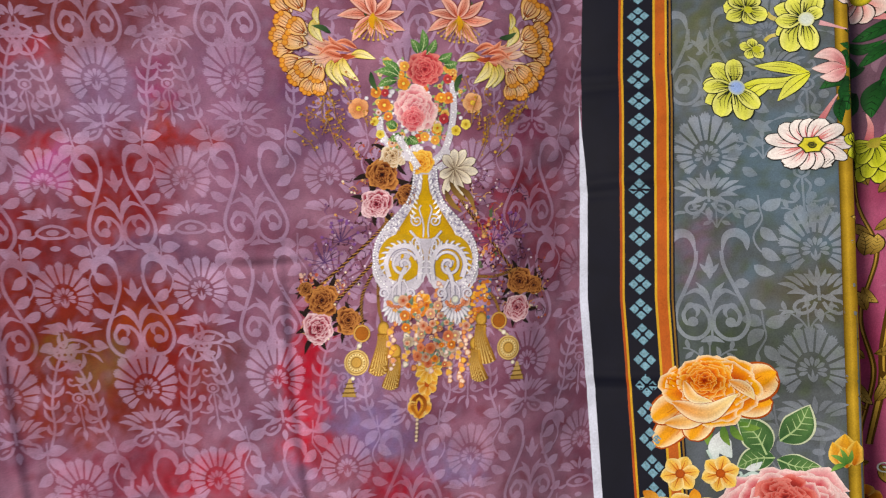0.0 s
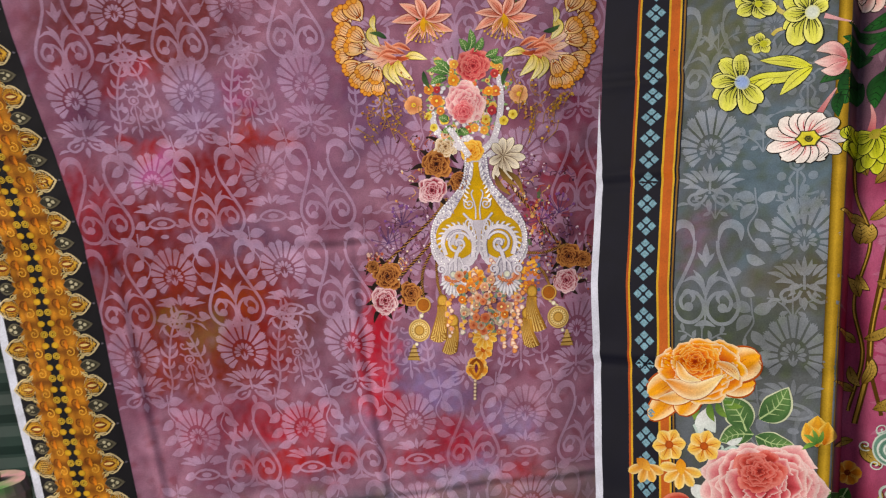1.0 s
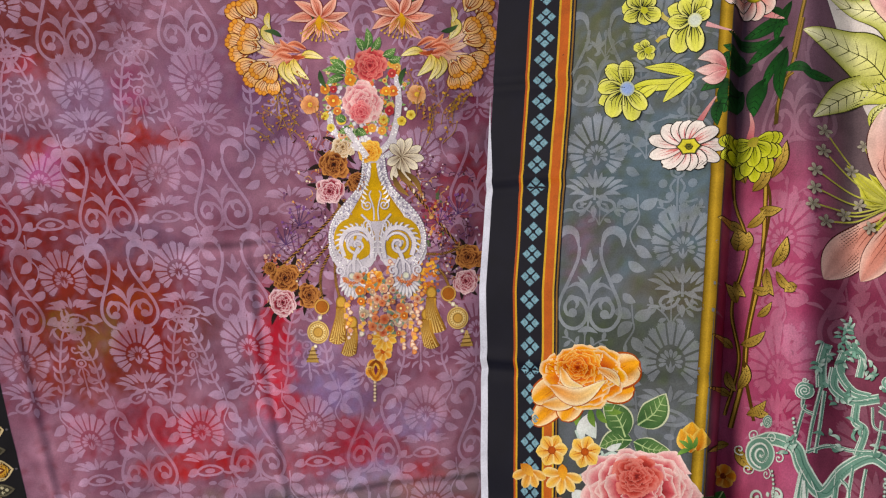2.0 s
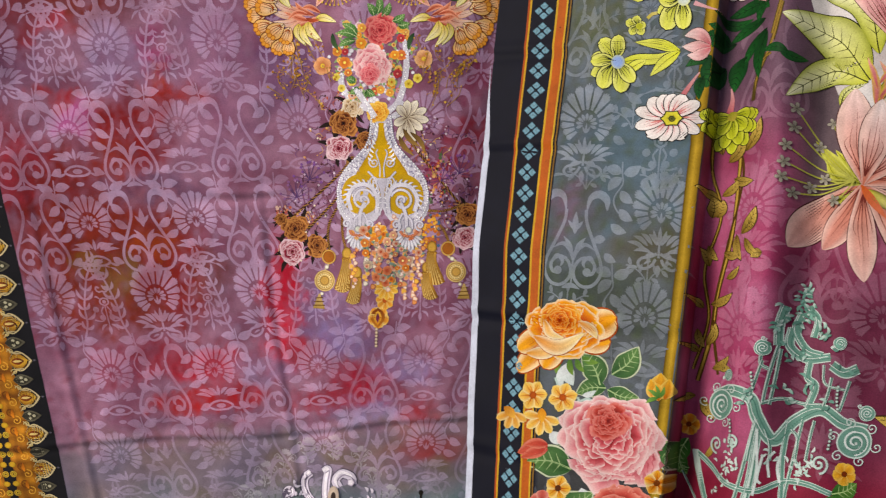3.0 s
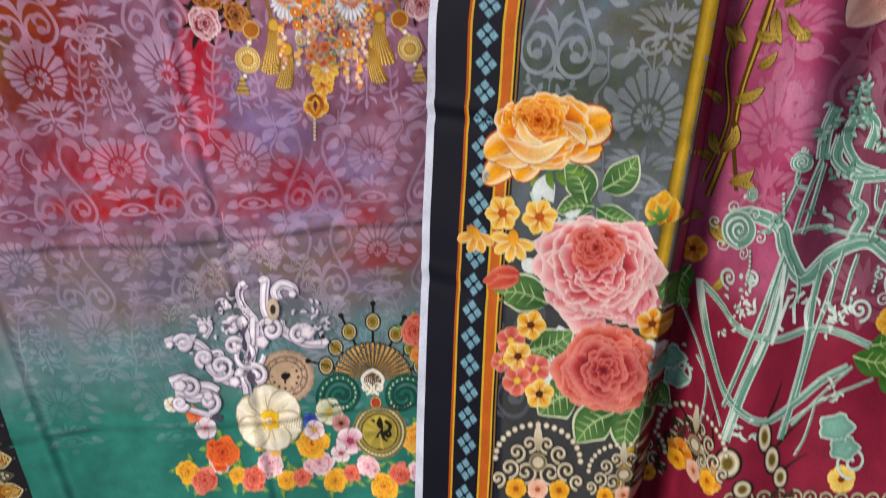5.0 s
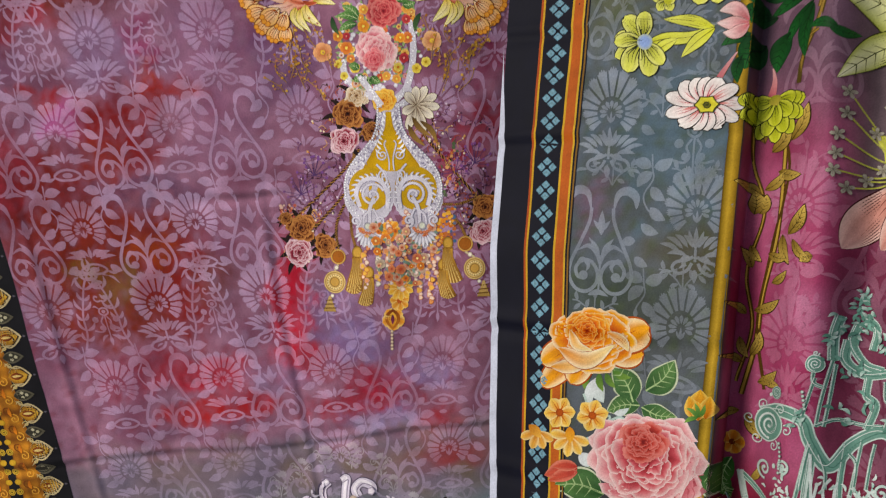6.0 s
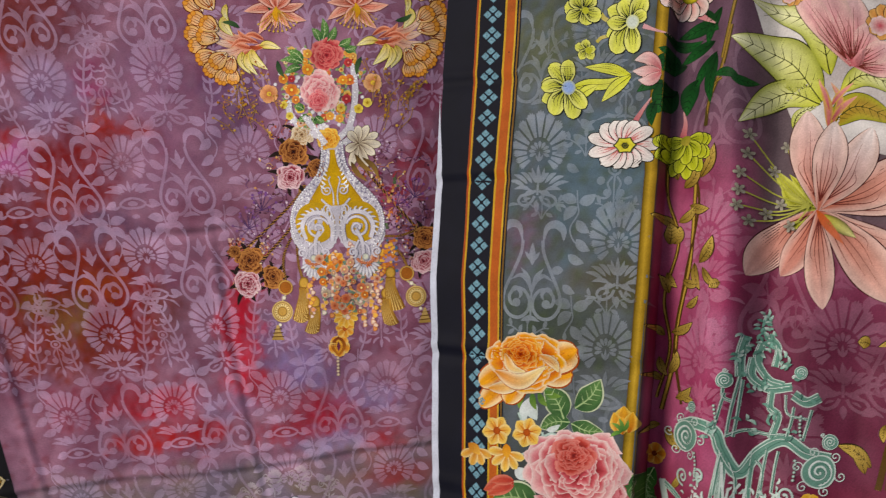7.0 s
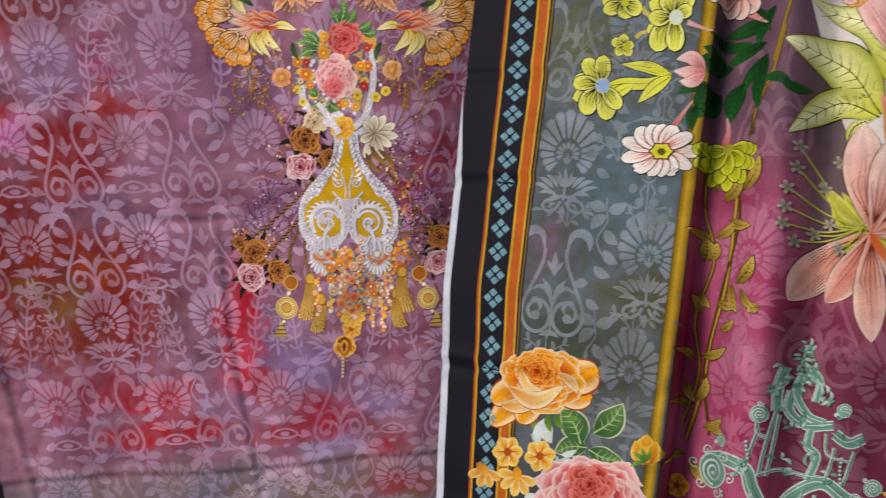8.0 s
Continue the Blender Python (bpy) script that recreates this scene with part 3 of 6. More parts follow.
def fan_head(k, c, tall):
    for i in range(15):
        ang = -42 + 264 * i / 14
        q = radians(ang)
        r = 52 + tall * max(math.sin(q), -0.2)
        s, t = np.meshgrid(np.linspace(0, 1, 8), np.linspace(-1, 1, 11), indexing="ij")
        rad = 25 + (r - 25) * s * (1 - 0.12 * t * t) + 2.6 * s ** 4 * np.cos(t * 13)
        th = q + np.radians(t * 8.2 * (0.72 + 0.28 * s))
        k.grid(np.stack([rad * np.cos(th) * 0.96, rad * np.sin(th) * (1 + 0.12 * math.sin(q))], -1), c)
        if k.big:
            k.cut("petal")
    for i in range(9):
        d = np.array([math.cos(radians(-22 + 28 * i)), math.sin(radians(-22 + 28 * i))])
        k.blade([d * 7, d * 14, d * 21], 8.5, c, shape="petal", n=6)
    for x, y in ((-7, -4), (0, 2), (7, -4)):
        k.blade([(0, -18), (x * 0.6, (y - 18) / 2), (x, y)], 6, c, n=6)


def fan_motif(k, a=0.5, c=DAMASK, hand=1):
    k.alpha = a
    fan_head(k, c, 17)
    for g in (-1, 1):
        k.blade([(g * 1, -58), (g * 8, -44), (g * 12, -30)], 10, c, n=8)
        for x0, y0, x1, y1, w in ((4, -58, 20, -38, 10), (12, -58, 34, -38, 11), (20, -60, 48, -43, 11), (24, -66, 58, -54, 11), (14, -70, 46, -70, 11), (6, -74, 26, -80, 8)):
            k.blade([(g * x0, y0), (g * (x0 + x1) / 2, (y0 + y1) / 2 + 4), (g * x1, y1)], w, c, n=8)
        k.line([(g * x, y) for x, y in ((3, -72), (14, -78), (30, -82), (36, -92), (26, -100), (12, -94), (5, -82))], 6, c, n=22)
        k.blade([(g * 12, -86), (g * 20, -88), (g * 26, -93)], 6, c, n=6)
        k.blade([(g * 34, -98), (g * 48, -98), (g * 58, -104)], 8, c, n=6)
    k.blade([(0, -62), (0, -42), (0, -24)], 11, c)
    k.line([(0, -60), (0, -80)], 5, c, n=5)
    k.blade([(0, -92), (0, -102), (0, -114)], 14, c, n=8)


def small_fan_motif(k, a=0.5, c=DAMASK, hand=1):
    """A lower palmette over a winged calyx and an eye-shaped clasp."""
    k.alpha = a
    fan_head(k, c, 8)
    for g in (-1, 1):
        for x0, y0, x1, y1, w in ((4, -60, 24, -44, 11), (12, -62, 46, -48, 13), (18, -66, 56, -60, 11)):
            k.blade([(g * x0, y0), (g * (x0 + x1) / 2, (y0 + y1) / 2 + 4), (g * x1, y1)], w, c, n=8)
        k.line([(g * x, y) for x, y in ((0, -76), (16, -80), (28, -90), (16, -98), (0, -99))], 6, c, n=14)
        k.blade([(g * 26, -92), (g * 40, -98), (g * 52, -96)], 9, c, n=8)
    k.blade([(0, -64), (0, -50), (0, -36)], 11, c, n=8)
    k.disc(0, -89, 11, [(0.5, c), (1, c)], ry=6, n=12, alpha=a)
    k.disc(0, -118, 9, [(0.5, c), (1, c)], ry=5, n=12, alpha=a)


def vine_motif(k, a=0.45, c=DAMASK, hand=1):
    """A curling stem with single broad leaves, one length of it below a forked pair."""
    k.alpha = a
    g = hand
    k.line([(g * x, y) for x, y in ((-2, 24), (0, 0), (2, -18), (-12, -45), (-4, -68), (12, -76))], 3.2, c, n=26)
    for x0, y0, x1, y1, w in ((-2, 2, -34, 10, 27), (2, 2, 32, 18, 27), (0, -6, -24, -32, 26), (0, -30, 24, -52, 25), (0, -64, 26, -84, 24), (-14, -92, 16, -106, 23), (-22, -120, -46, -128, 21), (-22, -146, 0, -160, 21)):
        mx, my = (x0 + x1) / 2, (y0 + y1) / 2
        k.blade([(g * x0, y0), (g * (mx + (y1 - y0) * 0.1), my - (x1 - x0) * 0.1), (g * x1, y1)], w, c, alpha=a, n=12)


def thorn_motif(k, a=0.45, c=DAMASK, hand=1):
    """An upright stem with pairs of narrow leaves."""
    k.alpha = a
    g = hand
    pts = [(g * x, y) for x, y in ((0, 0), (-12, 34), (-14, 70), (-22, 104), (-34, 140), (-50, 168))]
    k.line(pts, 5, c, n=24)
    p = spline(pts, 9)
    for i in range(1, 9):
        d = p[i] - p[i - 1]
        d = d / np.linalg.norm(d)
        s = np.array([-d[1], d[0]])
        for e in (-1, 1):
            ln = 24 if (i + e) % 2 else 17
            k.blade([p[i], p[i] + d * ln * 0.4 + s * e * ln * 0.55, p[i] + d * ln + s * e * ln * 0.75], 9.5, c, alpha=a, n=8)


def chain_motif(k, a=0.42, c=DAMASK, hand=1):
    """Little scrolls, rings and buds stacked like a candlestick."""
    k.alpha = a
    k.disc(0, 82, 9, [(0.5, c), (1, c)], ry=12, n=12, alpha=a)
    for g in (-1, 1):
        k.line([(0, 36), (g * 8, 34), (g * 15, 40), (g * 12, 48), (g * 6, 44)], 5, c, n=12)
        k.line([(g * x, y) for x, y in ((0, 18), (9, 14), (10, 4), (0, -2))], 5, c, n=12)
        k.blade([(g * 8, 14), (g * 18, 22), (g * 24, 20)], 6, c, n=6)
        k.disc(g * 25, -12, 8, [(0.5, c), (1, c)], n=10, alpha=a)
        k.line([(g * 4, -4), (g * 12, -18), (g * 6, -34), (g * 16, -44), (g * 34, -40)], 4.5, c, n=14)
        k.disc(g * 13, -34, 7, [(0.5, c), (1, c)], n=10, alpha=a)
        k.blade([(g * 4, -52), (g * 16, -58), (g * 22, -70)], 9, c, n=8)
        k.blade([(0, 100), (g * 16, 104), (g * 40, 96)], 7, c, n=8)
        k.blade([(g * 36, 98), (g * 48, 92), (g * 60, 76)], 8, c, n=8)
    k.disc(0, 8, 5, [(0.5, c), (1, c)], n=10, alpha=a)
    k.line([(0, -2), (0, -60)], 4, c, n=6)
    k.blade([(0, -56), (0, -68), (0, -82)], 12, c, n=8)


def sprig_motif(k, a=0.4, c=DAMASK, hand=1):
    """A small forked twig of paired leaves that fills the ground between the large motifs."""
    k.alpha = a
    for g in (-1, 1):
        k.line([(0, -23), (g * 10, -6), (g * 28, 7), (g * 40, 9)], 3, c, n=12, alpha=a)
        for x, y, dx, dy, w in ((7, -12, 14, -6, 10), (13, -3, -3, 16, 10), (24, 4, 13, -12, 10), (30, 8, 4, 16, 10)):
            k.blade([(g * x, y), (g * (x + dx * 0.5) + g * 1.5, y + dy * 0.55), (g * (x + dx), y + dy)], w, c, alpha=a)
    k.line([(0, -23), (0, 17)], 3, c, n=6, alpha=a)
    k.blade([(0, 13), (0, 30)], 10, c, alpha=a)


MOTIFS = {"heart": (heart_motif, "heart_scroll"), "fan": (fan_motif, "fan_palmette"), "small_fan": (small_fan_motif, "fan_palmette"), "vine": (vine_motif, "leaf_vine"),
          "thorn": (thorn_motif, "thorn_vine"), "chain": (chain_motif, "floret_chain"), "sprig": (sprig_motif, "leaf_sprig")}


def shirt_at(col, z):
    """The columns of the damask: drawn together at the hem and spread by the pinched fold."""
    x = float(np.interp(col, [-2, -1, 0, 1, 2, 3, 4], [-0.578, -0.423, -0.268, -0.113, 0.070, 0.235, 0.40]))
    lean = float(np.interp(x, [-0.3, -0.11, 0.09, 0.3], [-0.12, -0.1, 0.05, 0.08]))
    return x + lean * (max(z, 1.22) - 1.365), lean


for band in range(-1, 3):
    for col in range(-2, 4):
        for kind, off, z, hand in (("heart", 0, 1.364, 1), ("heart", 0, 1.235, 1), ("fan", 0, 1.189, 1), ("small_fan", 0.5, 1.437, 1), ("small_fan", 0.5, 1.303, 1), ("chain", 0.5, 1.180, 1),
                                   ("vine", 0.25, 1.485, -1), ("vine", 0.75, 1.485, 1), ("vine", 0.25, 1.352, -1), ("vine", 0.75, 1.352, 1), ("thorn", 0.28, 1.128, -1), ("thorn", 0.72, 1.128, 1)):
            zz = z - 0.367 * band
            px, lean = shirt_at(col + off, zz)
            if px < inner_edge(zz) + 0.03 or px > 0.40 or zz > 1.82 or zz < 0.70:
                continue
            k = Ink(shirt_surface, place(px, zz, {"small_fan": 0.00064, "chain": 0.00058}.get(kind, 0.000685), lean=lean), 0.0006, shirt_dye)
            fade = float(np.interp(zz, [0.70, 0.85, 1.0, 1.2], [0.2, 0.6, 0.85, 1.0]))
            strong = 0.62 + 0.10 * math.sin(px * 17 + zz * 9) + 0.08 * math.sin(px * 31 - zz * 23)
            k.big = kind in ("fan", "small_fan")
            MOTIFS[kind][0](k, fade * strong, hand=hand)
            k.done(MOTIFS[kind][1], shirt, "pale lilac damask print" if kind in ("heart", "fan", "small_fan") else "")

# ---------------------------------------------------------------- shirt: black and gold side border
def shirt_edge(b, z):
    """b metres outwards from the inner edge of the border."""
    return np.stack([inner_edge(z) - b, z], -1)


def border_sheet(z0):
    def go(p):
        p = np.asarray(p, float) * 0.01
        return shirt_edge(p[:, 0], z0 + p[:, 1])
    return go


zs = np.linspace(0.14, 1.98, 620)
k = Ink(shirt_surface, flat_sheet, 0.0006)
k.grid(np.stack([shirt_edge(b, zs) for b in np.linspace(0.0, 0.1335, 36)], 1), lin("141318"))
k.done("border_ground", shirt, "black border ground")
k = Ink(shirt_surface, flat_sheet, 0.0007)
k.grid(np.stack([shirt_edge(b, zs) for b in (0.1335, 0.139, 0.1455)], 1), lin("cfd4e4"))
k.done("selvage", shirt, "white unprinted selvage")
for b0, b1 in ((0.037, 0.069), (0.084, 0.112)):
    k = Ink(shirt_surface, flat_sheet, 0.0022)
    fine = np.linspace(0.14, 1.98, 900)
    w = 0.5 + 0.5 * np.sin(fine * 230) * np.sin(fine * 71)
    cols = np.stack([mix(lin("74400a"), lin("cc8420"), np.clip(w * q, 0, 1)) for q in (0.5, 1.1, 0.9, 0.6, 1.15, 0.4)], 1)
    wav = 0.0016 * np.sin(fine * 108)
    k.grid(np.stack([shirt_edge(b0 + (b1 - b0) * s + wav * (1 if s > 0.5 else -1), fine) for s in np.linspace(0, 1, 11)], 1), np.repeat(cols, 2, axis=1)[:, :11])
    for z in np.arange(0.16, 1.96, 0.029):
        k.sheet = border_sheet(z)
        c = (b0 + b1) * 50
        k.scroll(c - 0.3, 0.5, 0.75, 90, 1.2, 0.16, "e2a136", n=14)
        k.scroll(c + 0.3, 1.9, 0.7, 270, 1.2, 0.14, "7a3a0c", n=14)
        k.blade([(c, 0.9), (c + 0.1, 1.6), (c, 2.4)], 0.5, "e88a1c", "b35c10")
    k.done("gold_scroll_band", shirt, "amber gold scroll band")
for z in np.arange(0.16, 1.96, 0.0315):
    for x in (7.0, 8.15):
        k = Ink(shirt_surface, border_sheet(z), 0.0042)
        k.disc(x, 0.5, 0.5, [(0.25, "3a2a08"), (0.3, "d8b030"), (0.8, "7a5c14"), (0.84, "e0bc44"), (1, "c89a24")], n=20)
        k.cut("gold_wheel")
        k.disc(x + (0.1 if x > 7.5 else -0.1), 2.05, 0.5, [(0.5, "d0a024"), (1, "b58a1c")], ry=0.45, n=14)
        k.done("gold_coin", shirt, "gold wheel coin on black")
for z in np.arange(0.15, 1.95, 0.0585):
    for side in (0, 1):
        k = Ink(shirt_surface, border_sheet(z), 0.0042)
        o, g = ((4.1, -1), (10.8, 1))[side]
        k.blade([(o, 1.4), (o + g * 1.6, 1.4), (o + g * 3.3, 1.4)], 3.2, "cdb98a", shape="leaf")
        k.blade([(o, 1.4), (o + g * 1.5, 1.4), (o + g * 3.0, 1.4)], 2.9, "2a1a0a", shape="leaf")
        k.blade([(o, 1.4), (o + g * 1.4, 1.4), (o + g * 2.8, 1.4)], 2.5, "b87c1c", "d8a838", "8a5810")
        k.blade([(o + g * 0.3, 1.4), (o + g * 1.3, 1.4), (o + g * 2.2, 1.4)], 1.1, "8a3c10", "5a2408")
        k.blade([(o + g * 0.5, 1.4), (o + g * 1.2, 1.4), (o + g * 1.9, 1.4)], 0.4, "e0c070")
        for e in (-1, 1):
            k.blade([(o - g * 0.1, 1.4 + e * 2.2), (o + g * 1.0, 1.4 + e * 1.3), (o + g * 2.2, 1.4 + e * 1.2)], 0.28, "b8a476")
            k.scroll(o + g * 0.5, 1.4 + e * 1.6, 0.5, 0, 1.2, 0.12, "c8b070", n=12)
        q = min(1.0, 0.8 if side else 1.0)
        k.blade([(o, 4.3), (o + g * 1.4, 4.3), (o + g * 2.9 * q, 4.3)], 1.8, "6a6450", "544f40")
        k.blade([(o, 4.3), (o + g * 1.3, 4.3), (o + g * 2.5 * q, 4.3)], 1.4, "2c2a22", "3a3628")
        for y in (3.95, 4.65):
            k.disc(o + g * 1.2, y, 0.25, [(1, "b8b090")], n=8)
        k.disc(o + g * 1.8, 4.3, 0.25, [(1, "b8b090")], n=8)
        k.petal(o + g * 3.85, 1.4, 0 if g < 0 else 180, 0.4, 0.3, "5a5660", "5a5660") if side == 0 else None
        k.done("pointed_leaf_scallop", shirt, "gold and cream pointed leaf scallop")

# ---------------------------------------------------------------- shirt: neck design
NECK = draft((0.000489356, -4.8886e-05, -0.0950358, -0.000103755, -0.00062037, 1.6523, -5.13074e-05, -8.33282e-05))


def neck(h=0.0010):
    k = Ink(shirt_surface, NECK, h)
    k.big = True
    return k


COLLAR = draft((0.000596475, -3.26778e-05, -0.353821, -0.000105516, -0.000867672, 1.64492, -5.72914e-05, -0.000176584))


def collar(h):
    """Drafted at half the scale of the bouquet."""
    k = Ink(shirt_surface, COLLAR, h)
    k.big = True
    return k


def ruffle(k, x, y, r, a):
    """One scalloped petal tip of a carnation, dark round its edge and pale at its root."""
    q = radians(a)
    o = np.array([x - r * 1.3 * math.cos(q), y - r * 1.3 * math.sin(q)])
    k.petal(o[0], o[1], a, r * 2.5, r * 2.0, "f8e4c0", "e8942c", rim="f2b860", line="6a2c0a", streaks=((-0.3, 0.86, "a85014"), (-0.15, 0.92, "a85014"), (0.15, 0.92, "a85014"), (0.3, 0.86, "a85014")))
    for e in (-0.55, 0.0, 0.55):
        k.disc(x + r * 0.95 * math.cos(q + e), y + r * 0.95 * math.sin(q + e), r * 0.34, [(0.4, "eca038"), (0.8, "e08a28"), (1, "7a360c")], n=10)
    k.cut("petal")


for g, ax in ((1, 0), (-1, 1482)):
    def X(x):
        return ax + g * x
    k = collar(0.0011)
    for i, (x, y, r) in enumerate(((474, -12, 20), (500, -22, 22), (480, 24, 19), (470, 52, 17), (478, 78, 17), (494, 104, 18), (508, 130, 17), (530, 148, 16), (552, 150, 14), (546, 124, 16), (522, 112, 18), (500, 60, 20), (505, 34, 18))):
        ruffle(k, X(x), y, r, math.degrees(math.atan2(y - 78, X(x) - X(566))))
    k.done("printed_carnation", shirt, "ruffled orange carnation with dark edges")
    k = collar(0.0014)
    for pts, w in (((585, 70, 545, 62, 512, 44), 18), ((585, 76, 545, 78, 505, 66), 17), ((588, 82, 550, 96, 516, 92), 17), ((590, 84, 560, 108, 534, 118), 15), ((560, 60, 530, 40, 514, 18), 15)):
        p = [(X(pts[i]), pts[i + 1]) for i in (0, 2, 4)]
        k.blade(p, w, "c8502c", "f8ead8", "f0b890", n=10)
        k.line(p, 1.4, "a84820", n=6, shape="horn")
        k.cut("petal")
    for pts, w in (((600, 92, 572, 84, 540, 70), 15), ((606, 96, 580, 102, 556, 118), 15), ((612, 80, 580, 66, 566, 48), 14), ((625, 74, 600, 60, 580, 62), 13), ((598, 78, 570, 72, 548, 88), 12), ((640, 84, 610, 88, 588, 98), 12)):
        p = [(X(pts[i]), pts[i + 1]) for i in (0, 2, 4)]
        k.blade(p, w, "a83418", "ee8e68", "f4b498", n=10)
        k.line(p, 1.2, "7a2410", n=6, shape="horn")
        k.cut("leaf")
    for pts, w in (((596, 92, 598, 112, 628, 138), 22), ((575, 96, 572, 118, 590, 146), 18), ((612, 86, 632, 84, 660, 94), 17), ((545, 14, 538, 36, 556, 62), 22), ((545, -10, 540, 8, 546, 26), 13), ((585, 100, 584, 122, 606, 150), 15)):
        p = [(X(pts[i]), pts[i + 1]) for i in (0, 2, 4)]
        k.blade(p, w * 1.16, "5a4a10", n=10)
        k.lift()
        k.blade(p, w, "d4ac1c", "f8f2c4", "ead860", n=10)
        k.line(p, 1.3, "8a6a10", n=6, shape="horn")
        k.cut("leaf")
    for x, y, a in ((640, 10, 250), (572, 44, 200), (650, 118, 70)):
        k.leaf(X(x), y, a if g > 0 else 180 - a, 42, 11, "1f3d24", "48683a")
        k.cut("leaf")
    k.blade([(X(590), 84), (X(604), 90), (X(622), 88)], 9, "8a3018", "c85a30", n=6)
    k.done("yellow_leaf_spray", shirt, "yellow and coral leaves")
    k = collar(0.0016)
    cx, cy = X(655), 6
    for a, ln, w in ((178, 72, 26), (128, 68, 26), (95, 44, 18), (25, 70, 24), (58, 50, 19), (-8, 62, 22), (215, 66, 25), (-50, 58, 25), (-110, 58, 25)):
        q = radians(a if g > 0 else 180 - a)
        d = np.array([math.cos(q), math.sin(q)])
        sd = np.array([-d[1], d[0]])
        p = [np.array([cx, cy]), np.array([cx, cy]) + d * ln * 0.5 + sd * ln * 0.06, np.array([cx, cy]) + d * ln]
        k.blade(p, w * 0.98, "8a3020", n=12)
        k.lift()
        k.blade(p, w * 0.84, "c0401c", "f0a890", "f6cdbc", n=12)
        k.lift()
        for e in (-0.2, 0.0, 0.2):
            k.line([p[0] + d * 6, p[1] + sd * w * e, p[2] - d * ln * (0.2 + abs(e))], 1.2, "a04028", n=7, shape="horn")
        k.cut("petal")
    for a in range(40, 150, 10):
        q = radians(a if g > 0 else 180 - a)
        e = (cx + 55 * math.cos(q), cy + 50 * math.sin(q))
        k.line([(cx, cy), ((cx + e[0]) / 2 + 3, (cy + e[1]) / 2), e], 1.3, "c89a20", n=6)
        k.disc(e[0], e[1], 2.4, [(1, "d8b040")], n=6)
    k.blade([(cx, cy - 6), (cx - g * 4, cy + 13), (cx, cy + 30)], 12, "e0a818", "c88410")
    k.done("printed_lily", shirt, "peach pink lily with gold stamens")

# gold twigs beside the bouquet
rng = random.Random(4)
for g, ax in ((1, 0), (-1, 800)):
    k = neck(0.0009)
    for n in range(16):
        x0, y0 = rng.uniform(150, 290), rng.uniform(230, 380)
        x1, y1 = x0 + rng.uniform(-55, 20), y0 + rng.uniform(-85, -30)
        mx, my = (x0 + x1) / 2 + rng.uniform(-15, 15), (y0 + y1) / 2
        k.line([(ax + g * x0, y0), (ax + g * mx, my), (ax + g * x1, y1)], 1.7, "a87a30", n=8)
        for q in np.linspace(0.2, 1, 6):
            sx, sy = x0 + (x1 - x0) * q, y0 + (y1 - y0) * q
            ex, ey = sx + rng.uniform(-16, 16), sy + rng.uniform(-12, 8)
            k.line([(ax + g * sx, sy), (ax + g * ex, ey)], 1.1, "b0843a", n=3)
            k.disc(ax + g * ex, ey, rng.uniform(2.2, 4), [(1, rng.choice(["c08a28", "d8a848", "a86a20", "b07058"]))], n=6)
    k.done("gold_twig", shirt, "fine gold twigs with dots")

# ropes, side clusters
ROPES = (((345, 500), (300, 560), (165, 690)), ((350, 540), (310, 610), (225, 705)), ((330, 600), (285, 690), (290, 770)), ((320, 660), (325, 720), (340, 765)), ((495, 440), (530, 490), (660, 640)), ((540, 640), (600, 640), (665, 620)), ((560, 650), (600, 690), (618, 725)), ((330, 520), (335, 480), (370, 440)))
for pts in ROPES:
    k = neck(0.0011)
    k.line(pts, 7, "3a1c0c", n=14)
    p = spline(pts, 26)
    for i in range(25):
        d = p[i + 1] - p[i]
        s = np.array([-d[1], d[0]]) / (np.linalg.norm(d) + 1e-9) * 4
        k.line([p[i] - s * 0.85, p[i] + d + s * 0.85], 2.2, "a8783c", n=2)
    k.done("printed_rope", shirt, "twisted gold cord")
for x, y, cols in ((225, 570, "7a4a8a"), (640, 540, "8a5090"), (590, 560, "7a4a7a"), (190, 620, "8a5a8a")):
    k = neck(0.001)
    for n in range(14):
        a = -90 + (n - 7) * 16
        e = (x + 45 * math.cos(radians(a)) * (0.5 + 0.5 * (n % 3) / 2), y + 50 * math.sin(radians(a)))
        k.line([(x, y), e], 1.4, "5a3a6a", n=4)
        k.disc(e[0], e[1], 4, [(1, cols)], n=6)
    k.done("purple_sprig", shirt, "small purple sprig")

BROWN = ("100402", "6a2a0c", "d08c48")
PINKD = ("4a0814", "a02840", "f2d4da")
for x, y, r, pal, name, sd in ((190, 705, 40, BROWN, "brown_rose", 3), (255, 748, 32, BROWN, "brown_rose", 4), (185, 768, 38, PINKD, "pink_rose", 5), (150, 680, 18, BROWN, "brown_rose", 6), (668, 652, 34, BROWN, "brown_rose", 7), (662, 712, 34, PINKD, "pink_rose", 8), (706, 660, 24, BROWN, "brown_rose", 17),
                               (315, 412, 42, BROWN, "brown_rose", 9), (378, 455, 28, BROWN, "brown_rose", 10), (305, 480, 38, PINKD, "pink_rose", 11), (338, 366, 34, ("5a3010", "c8a070", "f0e2c8"), "cream_rose", 12)):
    k = neck(0.0013)
    for n in range(7):
        a = n * 51 + sd * 13
        k.leaf(x + 0.5 * r * math.cos(radians(a)), y + 0.5 * r * math.sin(radians(a)), a, r * (0.9 + 0.3 * (n % 2)), r * 0.3, "140c0a", "2c1c18")
    k.rose(x, y, r, *pal, seed=sd)
    k.done("printed_" + name, shirt, {"brown_rose": "brown and gold open rose", "pink_rose": "crimson rose with white rims", "cream_rose": "cream and tan rose"}[name])
k = neck(0.0013)
k.rise = 1e-7
